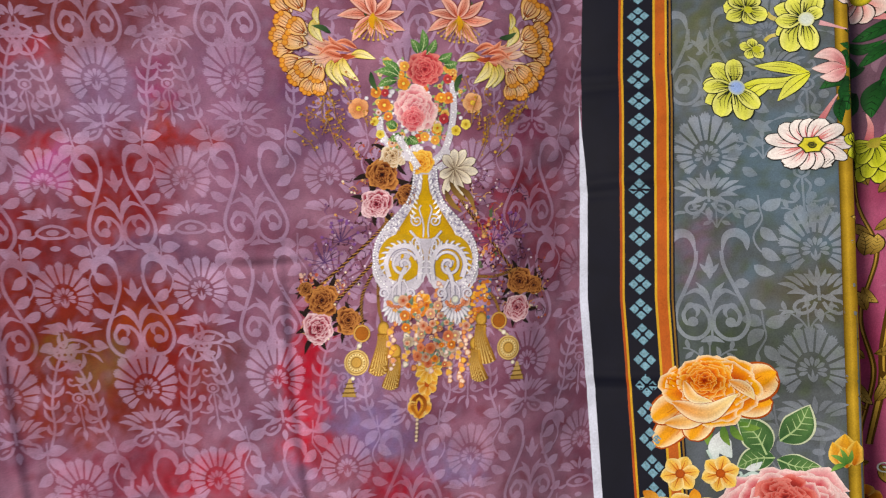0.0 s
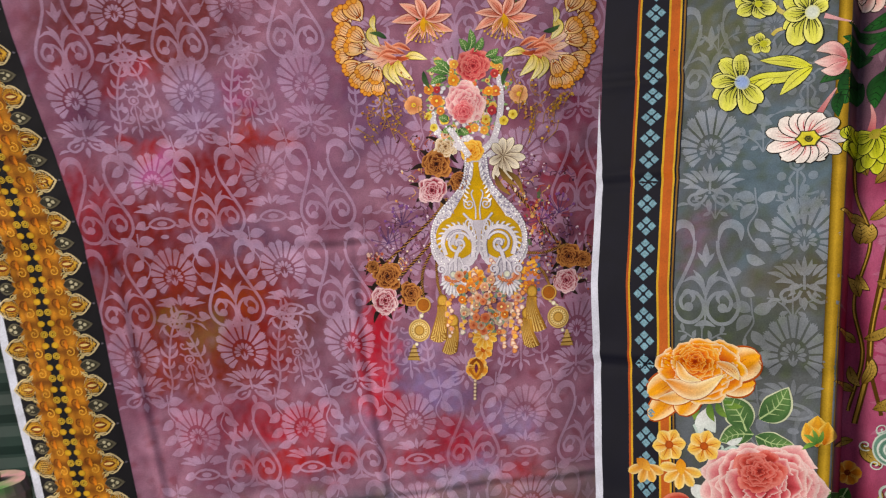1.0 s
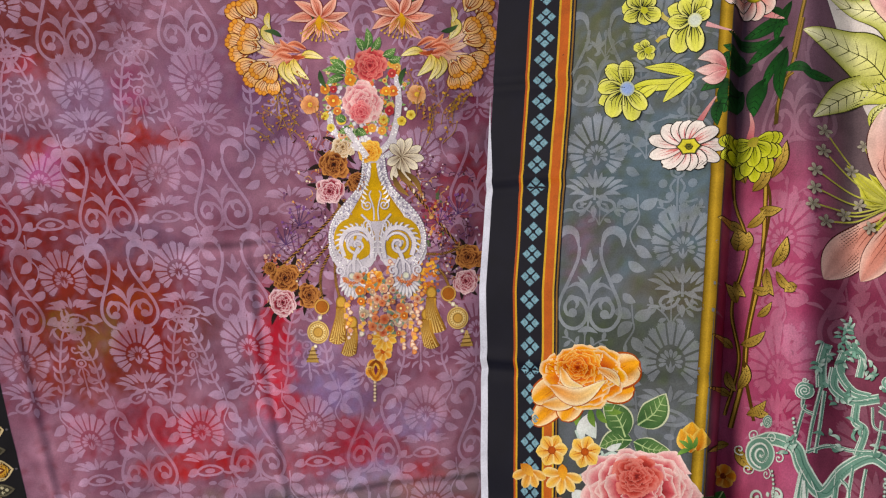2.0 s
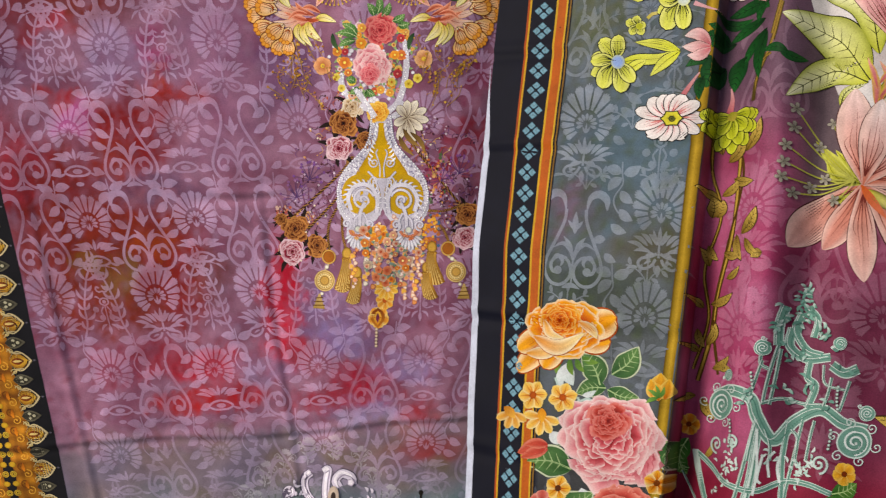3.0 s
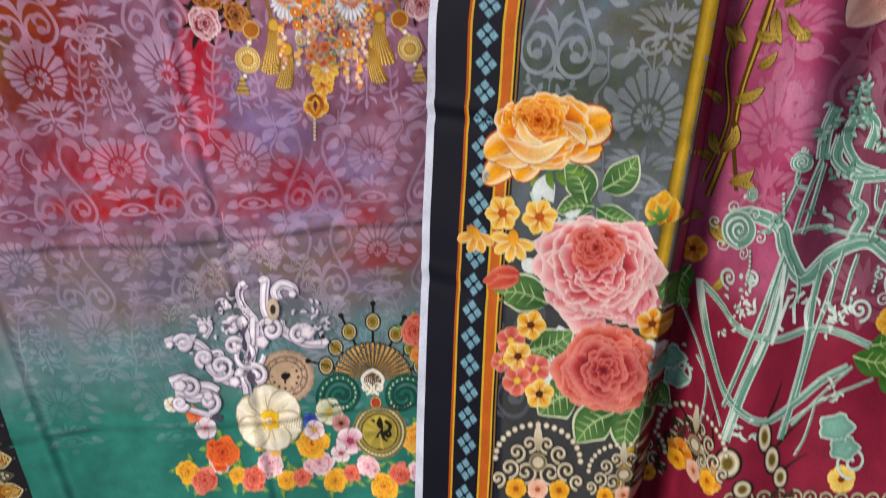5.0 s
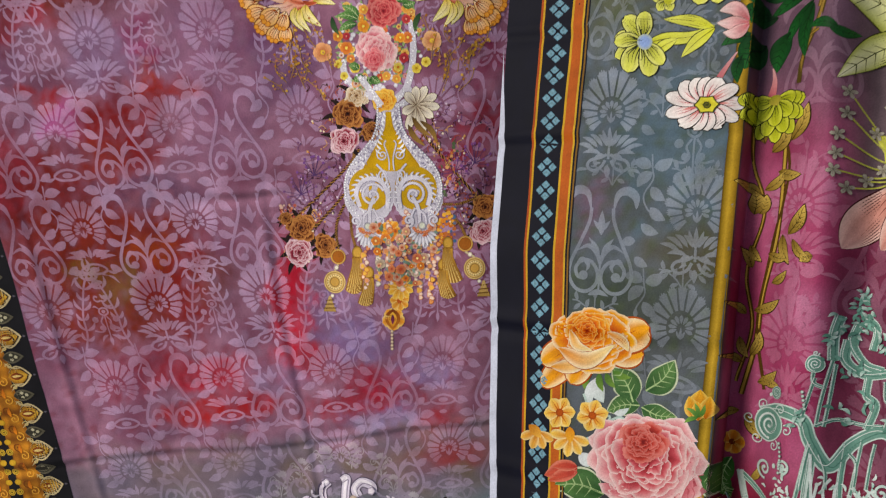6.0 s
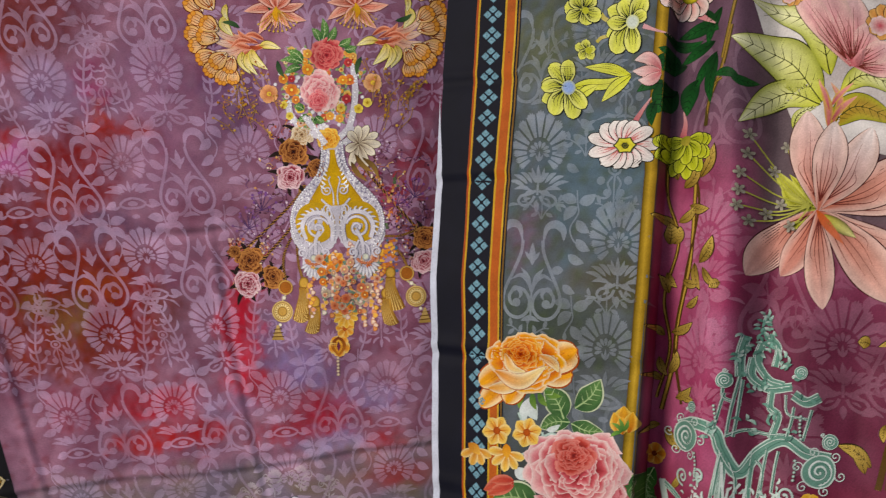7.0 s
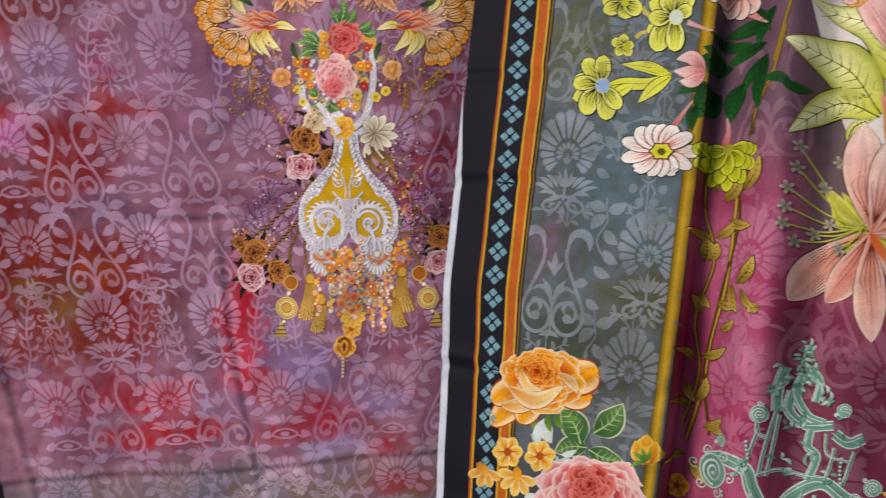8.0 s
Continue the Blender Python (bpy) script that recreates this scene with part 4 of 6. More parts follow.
for n in range(60):
    k.disc(rng.uniform(130, 175), rng.uniform(645, 700), rng.uniform(2.5, 5), [(1, rng.choice(["c05a4a", "e0906a", "7a3a3a", "d8b0a0"]))], n=6)
    k.disc(rng.uniform(540, 600), rng.uniform(470, 620), rng.uniform(2.5, 6), [(1, rng.choice(["a83a4a", "c86a3a", "7a2a4a", "d8a060", "5a6a4a"]))], n=6)
    k.disc(rng.uniform(540, 590), rng.uniform(650, 740), rng.uniform(3, 7), [(1, rng.choice(["e08a2a", "f0b040", "c86a20", "4a6a90", "c8703a"]))], n=7)
k.done("floret_scatter", shirt, "scattered tiny florets", kind="stuff")
k = neck(0.0014)
for a, ln in ((-25, 60), (5, 62), (35, 55), (70, 70), (110, 65), (-60, 55), (-90, 48), (150, 40), (-130, 42)):
    k.petal(490, 392, a, ln, 22, "7a5a38", "f2ead8", rim="e8dcc0", line="4a3018")
    k.cut("petal")
for pts in (((480, 420), (500, 450), (530, 470)), ((500, 430), (530, 455), (545, 490)), ((470, 440), (485, 470), (515, 495))):
    k.blade(pts, 14, "4a3418", "a8803c")
k.done("cream_lily", shirt, "cream lily with brown outlines")

# vase
VASE = ((296, 21), (320, 22), (342, 25), (362, 34), (380, 50), (398, 68), (416, 83), (436, 93), (458, 97), (480, 95), (500, 86), (515, 70))
AXIS = 755


def vase_sheet(k, y0, y1, inset, code, edge, scallop=0.0):
    """A panel of the vase between two heights, set in from its outline."""
    y = np.linspace(y0, y1, 90)
    rows = np.array(VASE, float)
    half = np.interp(y, rows[:, 0], rows[:, 1])
    half = np.convolve(np.pad(half, 5, mode="edge"), np.ones(11) / 11, "valid")
    half = np.maximum(half - np.interp(y, *inset), 2) + scallop * np.abs(np.sin(y * 0.5))
    q = np.linspace(-1, 1, 30)
    cols = np.stack([mix(colour(code), colour(edge), np.full(90, abs(e) ** 4)) * (1 + 0.06 * np.sin(y * 0.9 + e * 30))[:, None] for e in q], 1)
    k.grid(np.stack([np.stack([AXIS + half * e, y], 1) for e in q], 1), cols)


PEARL, SHADE, YOLK = "dcd7e2", "857d98", "cfa214"
k = collar(0.0016)
vase_sheet(k, 296, 488, ((0, 1), (0, 0)), "c9c3d0", "d8d3de", 3)
for g in (-1, 1):
    k.disc(AXIS + g * 49, 478, 50, [(0.3, "c9c3d0"), (0.6, "c9c3d0"), (1, "d8d3de")], n=60, lobes=24, amp=0.02)
    k.disc(AXIS + g * 54, 532, 24, [(0.3, "c9c3d0"), (0.6, "c9c3d0"), (1, "d8d3de")], ry=44, n=40, lobes=9, amp=0.08)
k.done("vase_body", shirt, "white lace vase body")
rng = random.Random(12)
k = collar(0.0018)
k.rise = 1e-7
rows = np.array(VASE, float)
for n in range(420):
    y = rng.uniform(298, 520)
    half = float(np.interp(y, rows[:, 0], rows[:, 1]))
    x = AXIS + rng.choice((-1, 1)) * half * rng.uniform(0.62, 0.99)
    q = rng.uniform(0, 6.28)
    k.line([(x, y), (x + 3 * math.cos(q), y + 3 * math.sin(q)), (x + 4.5 * math.cos(q + 0.8), y + 4.5 * math.sin(q + 0.8))], 1.6, rng.choice((SHADE, "fbfafc", "fbfafc", "b4acc0", "8a86a4")), n=5)
k.done("lace_relief", shirt, "fine grey and white lace relief", kind="stuff")
k = collar(0.0020)
vase_sheet(k, 312, 428, ((312, 345, 365, 400, 428), (16, 17, 15, 26, 30)), "d8a810", "b8890c")
k.lift()
for g in (-1, 1):
    k.disc(AXIS + g * 46, 462, 42, [(0.5, YOLK), (1, "c49a18")], n=40)
k.done("vase_gilding", shirt, "mustard yellow vase panels")
k = collar(0.0023)
for g in (-1, 1):
    cx, cy = AXIS + g * 42, 470
    for w, code in ((9.5, SHADE), (7.2, PEARL)):
        # outer arm of the lobe, then the spiral within it
        k.line([(AXIS + g * x, y) for x, y in ((13, 500), (11, 472), (21, 449), (40, 441), (62, 448), (74, 470), (68, 496))], w * 1.15, code, n=30)
        k.scroll(cx, cy + 4, 25, 200 if g > 0 else -20, 1.5, w * 0.62, code, hand=g, n=34)
        k.line([(AXIS + g * x, y) for x, y in ((9, 492), (8, 460), (15, 432), (30, 414))], w * 0.5, code, n=16)
        k.scroll(AXIS + g * 17, 434, 11, 90, 1.4, w * 0.36, code, hand=-g, n=22)
        k.scroll(AXIS + g * 17, 396, 12, 250, 1.5, w * 0.34, code, hand=g, n=22)
        k.line([(AXIS + g * x, y) for x, y in ((5, 426), (4, 408), (7, 392), (12, 376), (8, 368))], w * 0.34, code, n=14)
        k.line([(AXIS + g * x, y) for x, y in ((38, 478), (48, 500), (50, 530))], w * 0.95, code, n=14)
        k.line([(AXIS + g * x, y) for x, y in ((44, 500), (60, 514), (62, 532))], w * 0.55, code, n=14)
        k.line([(AXIS + g * x, y) for x, y in ((42, 500), (34, 516), (34, 532))], w * 0.55, code, n=14)
        k.scroll(AXIS + g * 78, 524, 11, 90, 1.4, w * 0.5, code, hand=g, n=22)
        k.scroll(AXIS + g * 28, 524, 11, 90, 1.4, w * 0.5, code, hand=-g, n=22)
        k.lift()
    for n in range(15):
        q = radians(150 + n * 16)
        o = np.array([AXIS + g * 42 + g * 33 * math.cos(q), 472 + 33 * math.sin(q)])
        e = np.array([g * math.cos(q + 0.5), math.sin(q + 0.5)])
        k.blade([o, o + e * 6, o + e * 12 + np.array([2 * g, 2])], 5, "fbfafc", PEARL, SHADE, n=6)
    for n in range(9):
        y = 322 + n * 9
        k.blade([(AXIS + g * (5 + n * 1.8), y), (AXIS + g * (9 + n * 2.2), y - 5), (AXIS + g * (9 + n * 2.6), y - 10)], 4, "fbfafc", n=5)
    # scalloped foot
    for n, a in enumerate(np.linspace(20, 160, 9)):
        q = radians(a)
        k.blade([(AXIS + g * 54 + 14 * math.cos(q), 542 + 12 * math.sin(q)), (AXIS + g * 54 + 30 * math.cos(q), 544 + 32 * math.sin(q))], 8, PEARL, "fbfafc", SHADE, n=5)
    for n, a in enumerate(np.linspace(15, 165, 8)):
        q = radians(a)
        k.disc(AXIS + g * 54 + 17 * math.cos(q), 536 + 11 * math.sin(q), 3.4, [(0.5, "d8845c"), (1, "b85c38")], n=8)
    k.disc(AXIS + g * 54, 534, 8, [(0.5, "d9dcc8"), (1, SHADE)], n=12)
    for n in range(44):
        y = 298 + n * 5
        wd = float(np.interp(y, rows[:, 0], rows[:, 1]))
        k.disc(AXIS + g * wd, y, 2.6, [(0.5, "fbfafc"), (1, SHADE)], n=7)
        if n % 2:
            k.disc(AXIS + g * max(wd - 8, 12), y, 1.6, [(1, "8f8298")], n=5)
k.done("vase_lace", shirt, "raised white lace scrolls")
k = collar(0.0016)
for pts in (((738, 286), (700, 272), (672, 236), (668, 206)), ((770, 290), (796, 262), (812, 200), (812, 136)), ((790, 262), (806, 282), (780, 300)), ((742, 300), (716, 262), (700, 240))):
    k.line(pts, 13, "d8d2dc", n=18)
    for p in spline(pts, 34):
        k.disc(p[0] + rng.uniform(-5, 5), p[1] + rng.uniform(-2, 2), rng.uniform(1.8, 3.4), [(0.5, "fbfafc"), (1, rng.choice(("a89cb0", "c8c0cc")))], n=7)
k.done("vase_handle", shirt, "white beaded vase arms")

# fine ink work round the vase
for name, label, boxes, codes in (("tendril_work", "fine dark purple tendrils and buds", ((800, 960, 300, 470), (560, 660, 380, 520), (850, 960, 440, 520)), ("4a2440", "7a4a78", "5a2c34", "a07098", "e0c8d8")), ("seed_sprays", "sprays of tiny brown and coral seeds", ((590, 720, 250, 400), (530, 620, 500, 600), (800, 900, 340, 480), (880, 990, 470, 560)), ("3a1c10", "b05038", "d8a060", "f0dcc0", "6a2c20"))):
    k = collar(0.0012)
    k.rise = 1e-7
    for x0, x1, y0, y1 in boxes:
        for n in range(34):
            x, y, q = rng.uniform(x0, x1), rng.uniform(y0, y1), rng.uniform(0, 6.28)
            pts = [(x, y), (x + 9 * math.cos(q), y + 9 * math.sin(q)), (x + 16 * math.cos(q + 0.7), y + 16 * math.sin(q + 0.7))]
            k.line(pts, 1.3, rng.choice(codes[:3]), n=7)
            for e in (0.5, 1.0):
                k.disc(pts[2][0] + rng.uniform(-6, 6), pts[2][1] + rng.uniform(-6, 6), rng.uniform(1.4, 2.8), [(1, rng.choice(codes))], n=6)
    k.done(name, shirt, label, kind="stuff")
rng = random.Random(4)

# bouquet
k = neck(0.0018)
for x, y, a, ln in ((398, 115, -90, 60), (390, 118, -120, 42), (410, 118, -60, 45), (440, 130, -30, 40), (345, 175, 190, 60), (345, 170, 215, 55), (340, 185, 160, 50), (455, 140, -10, 35), (370, 325, 90, 22), (375, 318, 30, 30), (360, 320, 160, 32), (345, 300, 200, 30)):
    k.leaf(x, y, a, ln, 22, "2a5a2c", "6a9a4c", "c8d8a0")
k.done("bouquet_leaves", shirt, "green rose leaves")
for n in range(64):
    x, y = rng.gauss(395, 62), rng.uniform(135, 350)
    if abs(x - 395) > 108:
        continue
    k = neck(0.0019)
    k.big = False
    for a in (0, 120, 240):
        k.leaf(x, y, a + 37 * n, 17, 7, rng.choice(["3a6a34", "5a8a48", "7a9a60"]), "9ab878")
    k.flower(x, y, rng.uniform(6, 12), 5, rng.choice(["c84a18", "b83028", "d88020", "c8b8c0"]), rng.choice(["f0a040", "e86850", "f4d070", "f0e8ec"]), rng.choice(["f8e080", "8a3018"]), turn=n * 23)
    k.done("bouquet_floret", shirt)
k = neck(0.0015)
k.rise = 1e-7
for n in range(90):
    x, y = rng.gauss(392, 55), rng.uniform(180, 352)
    k.disc(x, y, rng.uniform(3, 7), [(0.5, "f0edf1"), (1, rng.choice(["b8aec0", "cfc6d2"]))], n=8)
k.done("bouquet_lace", shirt, "white lace dots behind the bouquet", kind="stuff")
k = neck(0.0021)
k.rose(407, 155, 46, "7a1420", "c83a42", "e88a80", seed=21)
k.done("printed_red_rose", shirt, "full red rose")
k = neck(0.0024)
k.rose(388, 250, 56, "b03044", "e08a92", "f4d4d0", seed=22)
k.rose(385, 275, 30, "b02838", "dc5a64", "f0a0a0", seed=23)
k.done("printed_pink_rose", shirt, "large pale pink rose")
for x, y, r, c0, c1, eye in ((250, 256, 26, "b85a28", "f0b078", "f0c840"), (531, 231, 26, "c06428", "f4c08a", "f0c840"), (290, 216, 14, "c85a18", "f0a040", "f8e060"), (312, 246, 17, "c04a18", "e8903a", "f8e060"), (356, 192, 16, "d86a18", "f0a838", "f8e060"), (356, 150, 13, "d87a20", "f4b858", "f8e060"),
                               (466, 150, 13, "d87a20", "f4b858", "f8e060"), (470, 222, 15, "c84a20", "f09048", "f8e060"), (451, 222, 13, "d86a18", "f0a838", "f8e060"), (441, 325, 12, "d87a20", "f4b858", "f8e060"), (415, 318, 12, "d87a20", "f4b858", "f8e060"), (334, 296, 14, "d8a020", "f4d858", "c86a18"),
                               (460, 273, 13, "8a1420", "d04048", "e89080"), (312, 216, 10, "8a1420", "d04048", "e89080"), (466, 176, 12, "8a2420", "e04848", "e89080"), (445, 296, 12, "c89a20", "f0d868", "c86a18"), (290, 286, 11, "c8a020", "f0e068", "a88410"), (306, 316, 11, "c8a020", "f0e068", "a88410"),
                               (516, 284, 13, "c8a020", "f0e068", "a88410"), (492, 300, 13, "c8a020", "f0d858", "a88410")):
    k = neck(0.0026)
    k.flower(x, y, r, 5, c0, c1, eye, turn=x)
    k.done("printed_floret", shirt, "small five-petalled orange floret" if r > 20 else "")
k = neck(0.0026)
k.rose(407, 378, 32, "b85410", "ec9a20", "f8d060", seed=24, flat=0.9)
k.done("printed_orange_rose", shirt, "orange rose at the vase neck")

# pendants and tassels
for x, y, r, mx, my, mr, bx, by in ((288, 777, 20, 279, 842, 29, 266, 900), (616, 742, 20, 640, 803, 28, 663, 856)):
    k = neck(0.0018)
    k.disc(x, y, r, [(0.7, "a8601c"), (0.78, "7a4410"), (0.82, "e0b060"), (1, "b8862c")], n=24)
    k.line([(x, y + r), (mx, my - mr)], 5, "c8b890", n=4)
    k.disc((x + mx) / 2, (y + r + my - mr) / 2, 6, [(0.5, "f0e8d8"), (1, "b8a888")], n=8)
    k.disc(mx, my, mr, [(0.35, "c89a48"), (0.4, "7a5418"), (0.5, "e0bc70"), (0.66, "8a6020"), (0.72, "e4c47c"), (0.86, "9a6e28"), (0.92, "e8cc88"), (1, "a87a30")], n=28)
    for a in range(0, 360, 20):
        k.disc(mx + mr * 0.6 * math.cos(radians(a)), my + mr * 0.6 * math.sin(radians(a)), 2.2, [(1, "f0dca0")], n=6)
    k.disc((mx + bx) / 2, (my + mr + by) / 2 - 8, 5, [(0.5, "f0e8d8"), (1, "b8a888")], n=8)
    k.blade([(bx, by - 22), (bx, by), (bx, by + 18)], 34, "caa868", "a88440", shape="drop")
    for q in (-10, 0, 10):
        k.line([(bx - 14 - q * 0.3, by + q), (bx + 14 + q * 0.3, by + q - 2)], 3, "6a4a18", n=3)
    k.done("printed_pendant", shirt, "gold disc and medallion pendant")
for x, y, ln, w in ((338, 765, 105, 40), (368, 815, 85, 34), (572, 740, 100, 46), (560, 795, 85, 36)):
    k = neck(0.0018)
    k.disc(x, y, 14, [(0.6, "d0a040"), (1, "7a5418")], ry=17, n=12)
    k.line([(x - 14, y + 14), (x + 14, y + 14)], 6, "8a5c18", n=3)
    for i in range(13):
        q = (i - 6) / 6
        lean = 0.5 if x > 500 else -0.35
        e = (x + q * w / 2 + lean * 26, y + ln * (1 - 0.08 * q * q))
        k.blade([(x + q * 9, y + 14), (x + q * 12, y + 40), e], 6.5, "7a4e14" if i % 2 else "c8963a", "e0bc6c" if i % 2 else "8a5a1c", shape="line", n=7)
    k.done("printed_tassel", shirt, "gold silk tassel")
k = neck(0.0020)
for x, y0, y1 in ((358, 700, 860), (395, 690, 850), (420, 680, 860), (462, 660, 860), (498, 690, 880), (525, 700, 890), (540, 680, 850)):
    for y in np.arange(y0, y1, 9):
        k.disc(x + rng.uniform(-9, 9), y, rng.uniform(4, 9), [(0.5, rng.choice(["f0b848", "f4d8c0", "e89a5a", "f0e0d0"])), (1, rng.choice(["c86a28", "d88a68", "b85a4a", "8a8a7a", "d09a9a", "9a4a3a"]))], n=8, lobes=5, amp=0.15)
k.done("garland_strand", shirt, "hanging strands of peach and orange florets", kind="stuff")
k = neck(0.0022)
k.big = False
for n in range(70):
    x, y = rng.uniform(378, 540), rng.uniform(690, 850)
    if abs(x - 455) > 30 + (860 - y) * 0.5:
        continue
    k.leaf(x, y, rng.uniform(0, 360), rng.uniform(16, 26), 8, rng.choice(["5a7a68", "6a8a90", "4a6a4a"]), "8aa088")
    k.flower(x, y, rng.uniform(6, 14), 5, rng.choice(["b84a10", "c06040", "a83a28", "8a6a50"]), rng.choice(["f09020", "ecc0a0", "e08858", "c8b8a0"]), rng.choice(["f8e090", "b84a28"]), turn=n * 17)
k.done("garland_ruffle", shirt, "orange and peach garland florets", kind="stuff")
for x, y, r, c0, c1, n in ((425, 705, 26, "d86a10", "f8a828", 7), (450, 852, 36, "c8701c", "f6c040", 11), (448, 888, 26, "d07418", "f0a838", 7), (432, 934, 30, "a8541c", "f0a030", 5)):
    k = neck(0.0025)
    k.flower(x, y, r, n, c0, c1, "e0d0a0" if r > 30 else "c85a18", rim="f8d880", turn=20 + y)
    k.done("hanging_flower", shirt, "golden orange hanging flower")
k = neck(0.0026)
k.blade([(430, 908), (430, 935), (430, 962)], 40, "7a3410", "c87820")
k.blade([(430, 916), (430, 936), (430, 955)], 22, "f4b840", "d88a20")
k.blade([(430, 922), (430, 936), (430, 948)], 9, "5a2040", "8a3050")
for n, y in enumerate(range(966, 1016, 9)):
    k.disc(428, y, 4.5, [(0.5, "e8d0b0"), (1, "8a6a58")], n=8)
k.done("drop_pendant", shirt, "orange drop pendant on a bead chain")

# ---------------------------------------------------------------- shirt: crest at the hem
CREST = draft((0.000354796, -3.9719e-05, -0.158084, -6.11537e-05, -0.000505807, 0.931482, -3.56308e-05, -0.000112262))


def crest(h=0.0010):
    k = Ink(shirt_surface, CREST, h)
    k.big, k.gap = True, 3e-5
    return k


def silver(k, pts, w):
    k.line(pts, w * 1.5, "4a4056", n=20)
    k.lift()
    k.line(pts, w * 1.25, "d2c8d8", n=20)
    k.lift()
    k.line([(x - w * 0.12, y - w * 0.18) for x, y in pts], w * 0.4, "efe8f0", n=20)
    k.line([(x + w * 0.25, y + w * 0.2) for x, y in pts], w * 0.14, "8a7e94", n=20)


k = crest()
for pts, w in ((((400, 60), (420, 50), (415, 100), (420, 170), (470, 230), (560, 285), (640, 290)), 26), (((470, 120), (455, 90), (480, 62), (520, 75), (528, 105)), 28), (((345, 65), (320, 95), (330, 150), (375, 200), (400, 260)), 26), (((375, 200), (370, 290), (350, 370), (310, 420)), 34),
               (((45, 285), (110, 275), (170, 300), (205, 340), (215, 390), (270, 430), (330, 440)), 30), (((215, 330), (250, 330), (240, 390), (270, 420)), 20), (((330, 420), (345, 450), (350, 480)), 26), (((290, 190), (330, 220), (350, 270), (345, 330)), 18), (((480, 200), (490, 230), (540, 262), (600, 262)), 16),
               (((60, 440), (110, 425), (160, 455), (200, 460), (235, 480)), 34), (((80, 480), (140, 500), (190, 500), (215, 540)), 26), (((165, 215), (210, 230), (190, 270)), 18), (((120, 540), (180, 560), (250, 580)), 16)):
    silver(k, pts, w)
for x, y, r, a, g in ((350, 330, 62, 0, 1), (250, 380, 52, 120, -1), (440, 235, 46, 200, 1), (300, 225, 42, 60, -1), (130, 462, 48, 180, 1), (205, 515, 42, 90, -1), (545, 255, 46, 20, -1), (112, 290, 36, 200, 1), (300, 300, 40, 30, -1), (380, 410, 44, 250, 1), (190, 345, 34, 100, 1), (95, 520, 30, 10, 1), (260, 150, 26, 90, 1)):
    k.scroll(x, y, r, a, 1.25, 24, "5f5568", hand=g)
    k.lift()
    k.scroll(x, y, r, a, 1.25, 19, "cdc2d2", hand=g)
    k.lift()
    k.scroll(x - 2, y - 3, r, a, 1.25, 7, "efe8f0", hand=g)
for x, y, r in ((520, 95, 16), (575, 240, 30), (60, 290, 16), (185, 235, 18), (320, 300, 14), (300, 435, 22), (95, 450, 26), (200, 490, 20), (640, 280, 16), (405, 280, 26), (330, 210, 24), (430, 200, 18)):
    k.disc(x, y, r, [(0.5, "efe6ee"), (0.8, "cdc0d2"), (1, "6a5e76")], n=14, lobes=5, amp=0.12)
for n in range(46):
    x, y = rng.choice([(560, 190), (620, 170), (300, 130), (200, 220), (140, 290), (290, 200), (620, 210)])
    k.leaf(x + rng.uniform(-35, 35), y + rng.uniform(-45, 45), rng.uniform(0, 360), rng.uniform(16, 34), 11, "b8aec0", "e6deea", bend=0.2)
k.disc(448, 155, 24, [(0.4, "3a2c28"), (0.5, "cdb8a4"), (1, "b8a494")], ry=44, n=16)
k.done("silver_scrollwork", shirt, "silver rococo scrollwork")
# pale sketched sprigs above the scrollwork
for x, y, s in ((150, 60, 1.0), (60, 150, 0.9), (230, 10, 1.0), (330, -40, 1.1), (440, -60, 1.0), (610, 60, 0.8), (690, 130, 0.9), (120, 170, 0.8), (560, -20, 0.9)):
    k = Ink(shirt_surface, CREST, 0.0009, shirt_dye)
    k.alpha = 0.55
    for g in (-1, 1):
        k.line([(x, y + 70 * s), (x + g * 8 * s, y + 20 * s), (x + g * 34 * s, y - 14 * s)], 4, "c8c4cc", n=10)
        k.scroll(x + g * 34 * s, y + 4 * s, 17 * s, -90, 1.2, 4, "c8c4cc", hand=g)
        for q in range(4):
            k.leaf(x + g * 6 * s, y + (60 - 22 * q) * s, -90 + g * 55, 26 * s, 11 * s, "b8b4c0", "d4d0d8")
    for q in range(6):
        k.petal(x, y - 10 * s, -150 + 24 * q, 26 * s, 11 * s, "c0bcc8", "dcd8e0")
    k.done("sketched_sprig", shirt, "pale outlined flower sprig")
k = crest(0.0016)
k.disc(492, 412, 108, [(0.1, "1c1a1a"), (0.14, "c8a88a"), (0.55, "c4a488"), (0.58, "3a2a26"), (0.62, "d0b49a"), (0.72, "b8957a"), (0.76, "5a4238"), (0.8, "c8aa90"), (1, "a88a74")], ry=100, n=48, lobes=24, amp=0.025)
k.big = False
k.flower(492, 418, 24, 8, "141212", "1c1a1a", "141212")
for a in range(0, 360, 30):
    k.disc(492 + 48 * math.cos(radians(a)), 415 + 44 * math.sin(radians(a)), 6, [(1, "3a2a26")], n=6)
    k.scroll(492 + 72 * math.cos(radians(a)), 415 + 66 * math.sin(radians(a)), 9, a, 1.1, 2.5, "4a342c", n=10)
k.done("filigree_medallion", shirt, "beige filigree medallion")
k = crest(0.0017)
